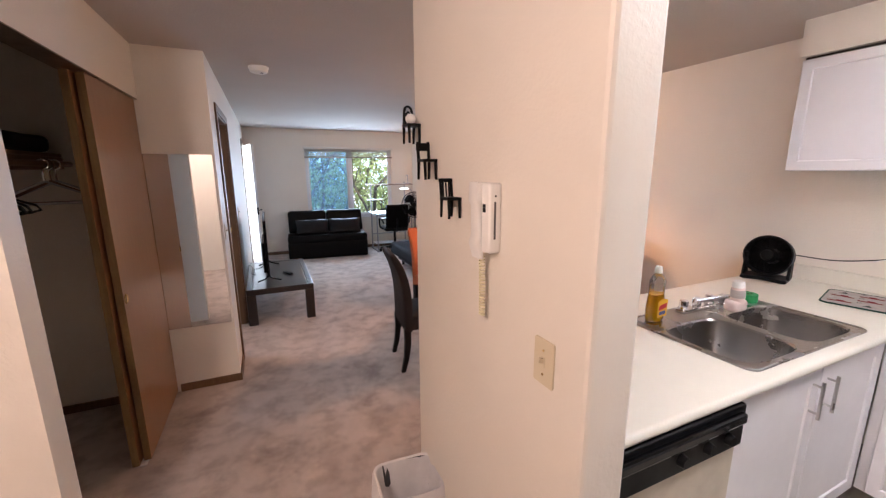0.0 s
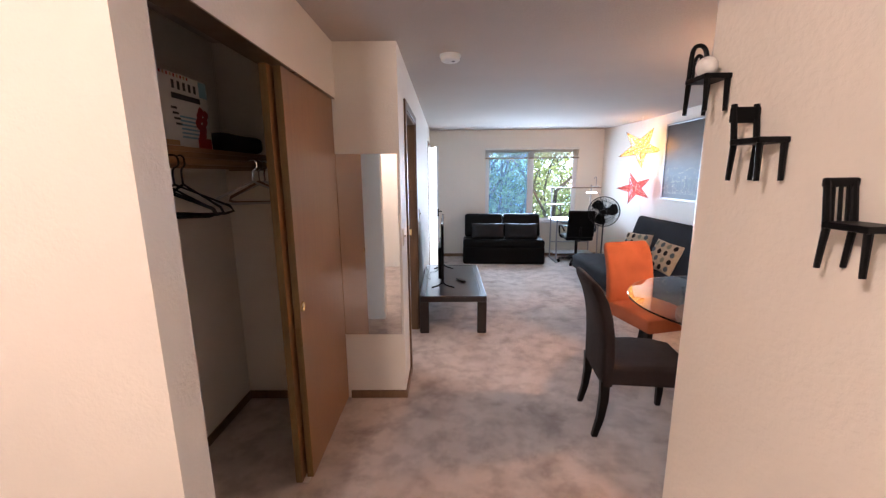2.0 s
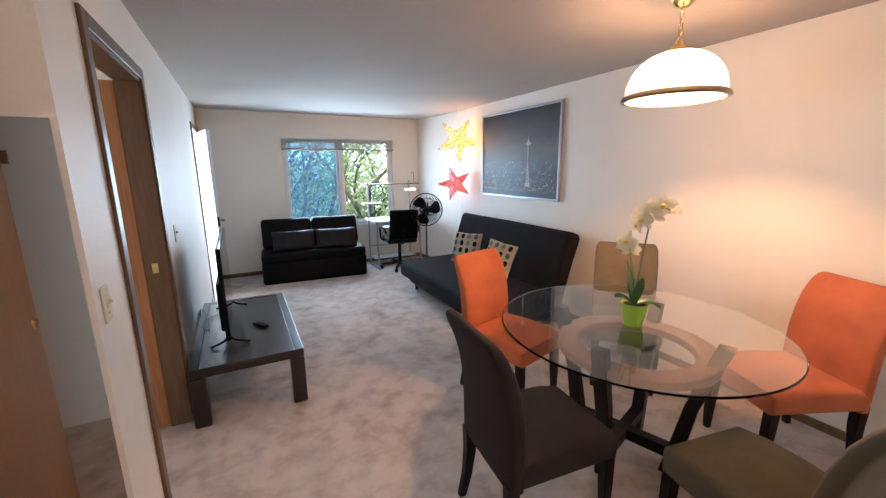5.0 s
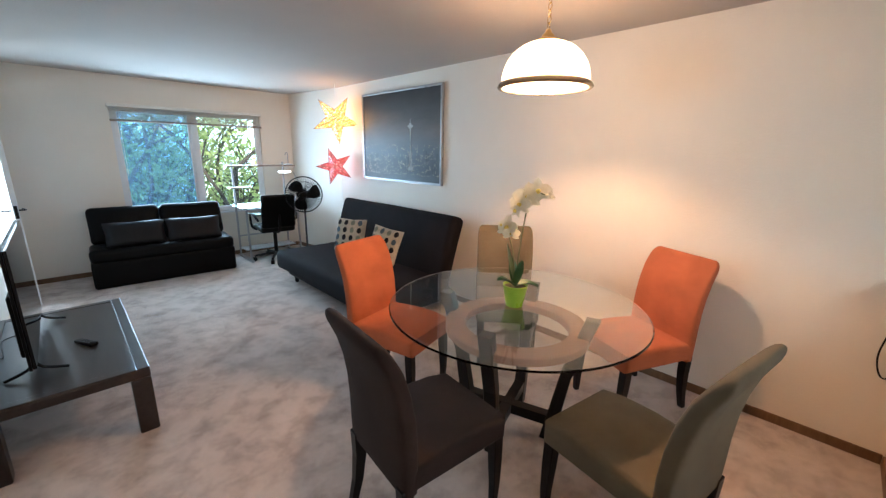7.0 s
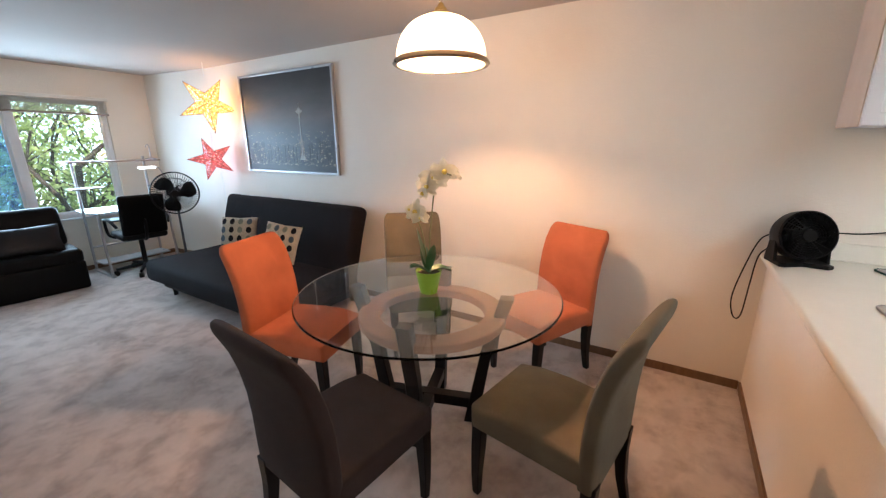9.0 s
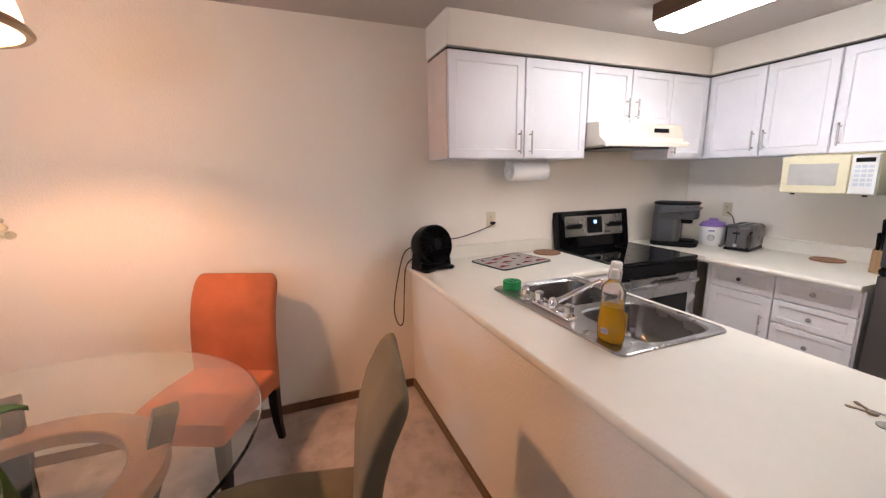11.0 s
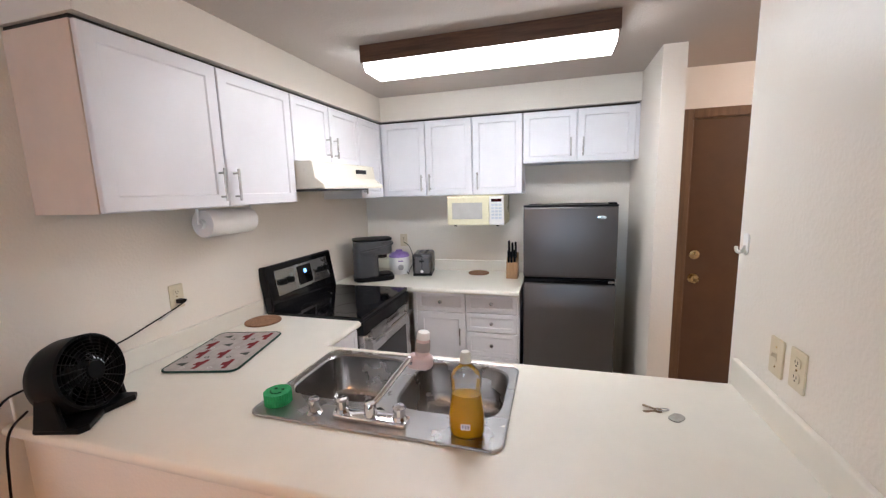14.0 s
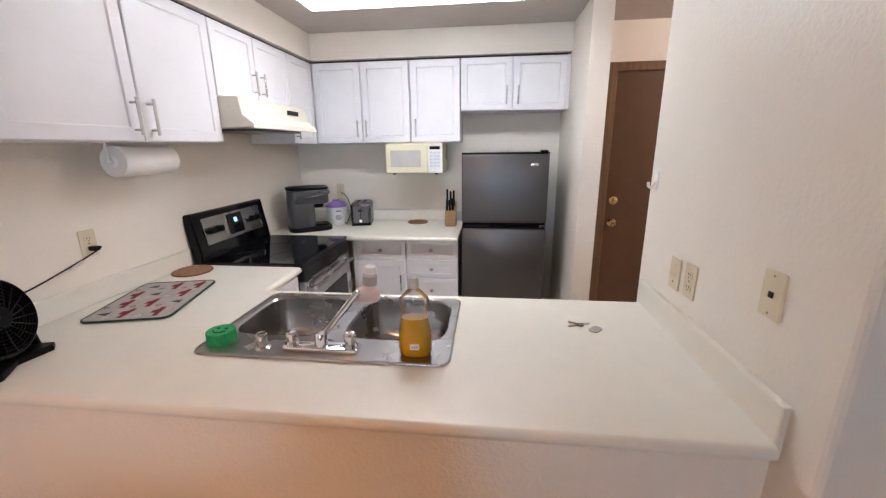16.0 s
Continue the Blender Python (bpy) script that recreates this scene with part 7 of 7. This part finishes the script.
def build_intercom():
    p = thing("wall_intercom", "white wall intercom telephone with a coiled cord", "intercom", pose(PARTITION_W, 0.948, 1.455, rz=-90))
    part("base", box(-0.042, 0.042, -0.038, 0.0, -0.095, 0.094, 0.007, segments=3), WHITE_PLASTIC, p, smooth=True)
    hand = prism([(-0.036, 0.096), (-0.054, 0.096), (-0.057, 0.045), (-0.050, 0.032), (-0.048, -0.050), (-0.056, -0.072), (-0.044, -0.114), (-0.030, -0.118), (-0.036, -0.060)], "x", -0.044, 0.006, 0.006, segments=2)
    part("handset", hand, WHITE_PLASTIC, p, smooth=True)
    part("panel_groove", box(0.0422, 0.0428, -0.024, -0.018, -0.055, 0.045), GREY_PLASTIC, p, "dark groove")
    part("release_button", box(0.010, 0.022, -0.0405, -0.037, 0.016, 0.038, 0.001), BLACK, p, "dark door-release button")
    part("screw", rod((0.0415, -0.02, 0.06), (0.0435, -0.02, 0.06), 0.003, sides=10), GREY_PLASTIC, p)
    coil = [(-0.018 + 0.0075 * math.cos(i * 0.55) + 0.005 * math.sin(i * 0.008), -0.024 + 0.0075 * math.sin(i * 0.55), -0.112 - 0.00075 * i) for i in range(235)]
    part("coiled_cord", tube(coil, 0.0027, 5), CREAM, p, "coiled cream cord", smooth=True)


build_intercom()


def toy_chair(y, z, style, size=1.0):
    """A small black chair fixed sideways on the wall; local x runs from the back to the front of the seat."""
    c = thing("miniature_chair", "small black miniature chair mounted on the wall", "wall ornament", pose(PARTITION_W, y, z, rz=-90) @ Matrix.Diagonal((0.80 * size, 1.12 * size, size, 1)), "miniature chairs on the wall")
    d0, d1 = -0.050, -0.002
    part("seat", box(-0.040, 0.044, d0, d1, -0.004, 0.006, 0.002), BLACK, c)
    for x, s in ((-0.036, -0.006), (0.038, 0.004)):
        for y2 in (d0 + 0.006, d1 - 0.006):
            part("leg", rod((x, y2, 0.0), (x + s, y2, -0.066), 0.0055, 0.0042, 8), BLACK, c)
    if style == "bent":
        pts = [(-0.038, d0 + 0.006, 0.0), (-0.044, d0 + 0.010, 0.055), (-0.047, d0 + 0.017, 0.074), (-0.047, d1 - 0.017, 0.074), (-0.044, d1 - 0.010, 0.055), (-0.038, d1 - 0.006, 0.0)]
        part("back_frame", tube(pts, 0.0045, 8, smooth_steps=5), BLACK, c, smooth=True)
        part("back_loop", tube([(-0.038, d0 + 0.013, 0.0), (-0.043, d0 + 0.016, 0.042), (-0.044, (d0 + d1) / 2, 0.056), (-0.043, d1 - 0.016, 0.042), (-0.038, d1 - 0.013, 0.0)], 0.0035, 8, smooth_steps=5), BLACK, c, smooth=True)
    else:
        for y2 in (d0 + 0.006, d1 - 0.006):
            part("back_post", rod((-0.037, y2, 0.0), (-0.050, y2, 0.068), 0.0055, 0.005, 8), BLACK, c)
        if style == "rail":
            part("back_rail", box(-0.052, -0.044, d0, d1, 0.036, 0.064, 0.003), BLACK, c)
        else:
            part("back_top", box(-0.053, -0.045, d0, d1, 0.056, 0.070, 0.003), BLACK, c)
            for y2 in (d0 + 0.014, d0 + 0.024, d0 + 0.034):
                part("back_spindle", rod((-0.039, y2, 0.0), (-0.048, y2, 0.060), 0.0028, sides=8), BLACK, c)


toy_chair(1.168, 1.492, "spindle", 0.92)
toy_chair(1.358, 1.616, "rail")
toy_chair(1.515, 1.752, "bent")
ball = bmesh.new()
bmesh.ops.create_icosphere(ball, subdivisions=4, radius=0.020)
solid("ball_ornament", ball, WHITE_PLASTIC, "small white ball resting on the miniature chair", "ball", pose(PARTITION_W - 0.030, 1.520, 1.778), smooth=True)


def build_bin():
    b = thing("waste_bin", "small waste bin lined with a white plastic bag", "waste bin", pose(0.432, 1.385, 0, rz=-3) @ Matrix.Scale(1.1, 4))
    n = 48

    def ring(w, d, z, wob=0.0, e=6.0, sd=0.0):
        return [(x + wob * noise.noise(Vector((x * 14 + sd, y * 14, z * 9))), y + wob * noise.noise(Vector((x * 14, y * 14 + sd, z * 9 + 4))), z + 1.4 * wob * noise.noise(Vector((x * 11, y * 11, sd + 8)))) for x, y in super_ring(w, d, n, e)]

    def loft(rings, cap):
        bm = bmesh.new()
        vs = [[bm.verts.new(p) for p in rr] for rr in rings]
        for p, q in zip(vs, vs[1:]):
            for k in range(n):
                bm.faces.new((p[k], p[(k + 1) % n], q[(k + 1) % n], q[k]))
        if cap:
            bm.faces.new(vs[-1])
        bmesh.ops.recalc_face_normals(bm, faces=bm.faces[:])
        return bm

    part("bin", loft([ring(0.235, 0.20, 0.285), ring(0.18, 0.15, 0.0), ring(0.17, 0.14, 0.006), ring(0.225, 0.19, 0.285)], False), GREY_PLASTIC, b, smooth=True)
    bag = surface("white_bag", (0.74, 0.73, 0.74), 0.35, vary=0.05, scale=20, grain=0.3, grain_scale=40)
    part("bag", loft([ring(0.258, 0.222, 0.12, 0.012, sd=3), ring(0.256, 0.220, 0.20, 0.008, sd=2), ring(0.250, 0.214, 0.275, 0.004, sd=1), ring(0.240, 0.205, 0.292, 0.003), ring(0.222, 0.188, 0.288, 0.003, sd=1), ring(0.205, 0.17, 0.20, 0.010, sd=4), ring(0.16, 0.13, 0.10, 0.012, sd=5), ring(0.10, 0.08, 0.07, 0.010, sd=6)], True), bag, b, "white plastic bag liner", smooth=True)


build_bin()

# ---- outside the window ----
grass = surface("lawn", (0.07, 0.11, 0.03), 0.9, vary=0.35, scale=1.2, grain=0.6, grain_scale=40)
structure("ground", box(-300, 300, NORTH + 0.6, 500, -5.5, -5.2), grass, "green lawn below the window", "ground")


def leaf_material(name, lo, hi):
    m, nt, b = shader(name)
    setin(b, Roughness=0.5)
    info = nt.nodes.new("ShaderNodeNewGeometry")
    col = ramp(nt, info.outputs["Random Per Island"], [(0.0, lo), (0.6, hi), (1.0, tuple(min(1, c * 1.5) for c in hi))])
    nt.links.new(col, b.inputs["Base Color"])
    b.inputs["Subsurface Weight"].default_value = 0.0
    tr = nt.nodes.new("ShaderNodeBsdfTranslucent")
    nt.links.new(col, tr.inputs[0])
    mx = nt.nodes.new("ShaderNodeMixShader")
    mx.inputs[0].default_value = 0.45
    nt.links.new(b.outputs[0], mx.inputs[1])
    nt.links.new(tr.outputs[0], mx.inputs[2])
    nt.links.new(mx.outputs[0], nt.nodes["Material Output"].inputs["Surface"])
    return m


LEAF = leaf_material("leaf", (0.22, 0.34, 0.09), (0.55, 0.62, 0.25))
BARK = surface("bark", (0.085, 0.065, 0.05), 0.9, vary=0.3, scale=12, grain=0.8, grain_scale=60)


def build_tree(x, y, seed, height=8.0, lean=0.0, leaves=5200, base=-5.2):
    rg = random.Random(seed)
    t = thing("tree", "leafy green tree with slanting branches outside the window", "tree", pose(x, y, base), "trees outside")
    wood_bm = bmesh.new()
    ends = []

    def grow(p, d, ln, r, depth):
        pts = [p]
        for _ in range(4):
            d = (d + Vector((rg.uniform(-0.2, 0.2), rg.uniform(-0.2, 0.2), rg.uniform(-0.05, 0.12)))).normalized()
            if pts[-1].y + y < NORTH + 1.6 and d.y < 0:
                d = Vector((d.x, 0.1, d.z)).normalized()
            pts.append(pts[-1] + d * ln / 4)
        tube(pts, [r, r * 0.88, r * 0.76, r * 0.64, r * 0.52], 7, wood_bm)
        if depth >= 2:
            ends.extend(pts[1:])
        if depth < 4:
            for k in range(3 if depth else 5):
                a = rg.uniform(0, 2 * math.pi)
                nd = (d * 0.7 + Vector((math.cos(a), math.sin(a), rg.uniform(0.0, 0.5))) * 0.8).normalized()
                grow(pts[rg.choice((2, 3, 4))], nd, ln * rg.uniform(0.55, 0.8), r * 0.5, depth + 1)

    grow(Vector((0, 0, 0)), Vector((lean, 0.05, 1)).normalized(), height * 0.42, 0.15, 0)
    part("trunk", wood_bm, BARK, t, smooth=True)
    verts, faces = [], []
    for k in range(leaves):
        c = rg.choice(ends) + Vector((rg.gauss(0, 0.22), rg.gauss(0, 0.22), rg.gauss(0, 0.20)))
        c.y = max(c.y, NORTH + 1.1 - y + abs(c.z % 0.3))
        u = Vector((rg.gauss(0, 1), rg.gauss(0, 1), rg.gauss(0, 0.6))).normalized()
        w = u.cross(Vector((rg.gauss(0, 1), rg.gauss(0, 1), rg.gauss(0, 1)))).normalized()
        s = rg.uniform(0.035, 0.075)
        n = u.cross(w) * s * 0.25
        i = len(verts)
        verts += [c - u * s, c - w * s * 0.55 + n, c + u * s, c + w * s * 0.55 + n]
        faces.append((i, i + 1, i + 2, i + 3))
    me = bpy.data.meshes.new("crown")
    me.from_pydata([tuple(v) for v in verts], [], faces)
    me.materials.append(LEAF)
    crown = new("crown", me)
    crown.parent = t
    tagged(crown, "crown of many small sunlit leaves", kind="stuff")


build_tree(3.7, 11.4, 31, 12.0, -0.30, 5000)
build_tree(2.7, 13.2, 3, 11.5, 0.12, 7500)
build_tree(0.2, 14.2, 8, 12.5, 0.12, 6500)
build_tree(5.2, 14.4, 21, 12.0, -0.1, 6000)
build_tree(1.6, 15.0, 12, 7.5, 0.1, 6500)
build_tree(3.9, 13.6, 17, 7.0, 0.0, 5500)
build_tree(-1.6, 15.8, 5, 8.5, 0.1, 6000)
# glowing sheet added for outdoor brightness; haze and far trees are noise colours
HAZE, haze_tree, haze_bsdf = shader("glowing_backdrop")
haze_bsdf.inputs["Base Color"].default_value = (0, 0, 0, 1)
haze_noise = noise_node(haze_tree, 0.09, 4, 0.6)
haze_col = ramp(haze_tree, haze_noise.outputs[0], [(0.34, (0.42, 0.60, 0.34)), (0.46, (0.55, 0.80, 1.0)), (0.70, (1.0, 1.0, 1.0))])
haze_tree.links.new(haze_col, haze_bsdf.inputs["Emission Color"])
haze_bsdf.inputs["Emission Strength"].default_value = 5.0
structure("backdrop", box(-60, 75, 62, 62.2, -6, 45), HAZE, "glowing backdrop coloured as hazy sky and far trees", "backdrop")
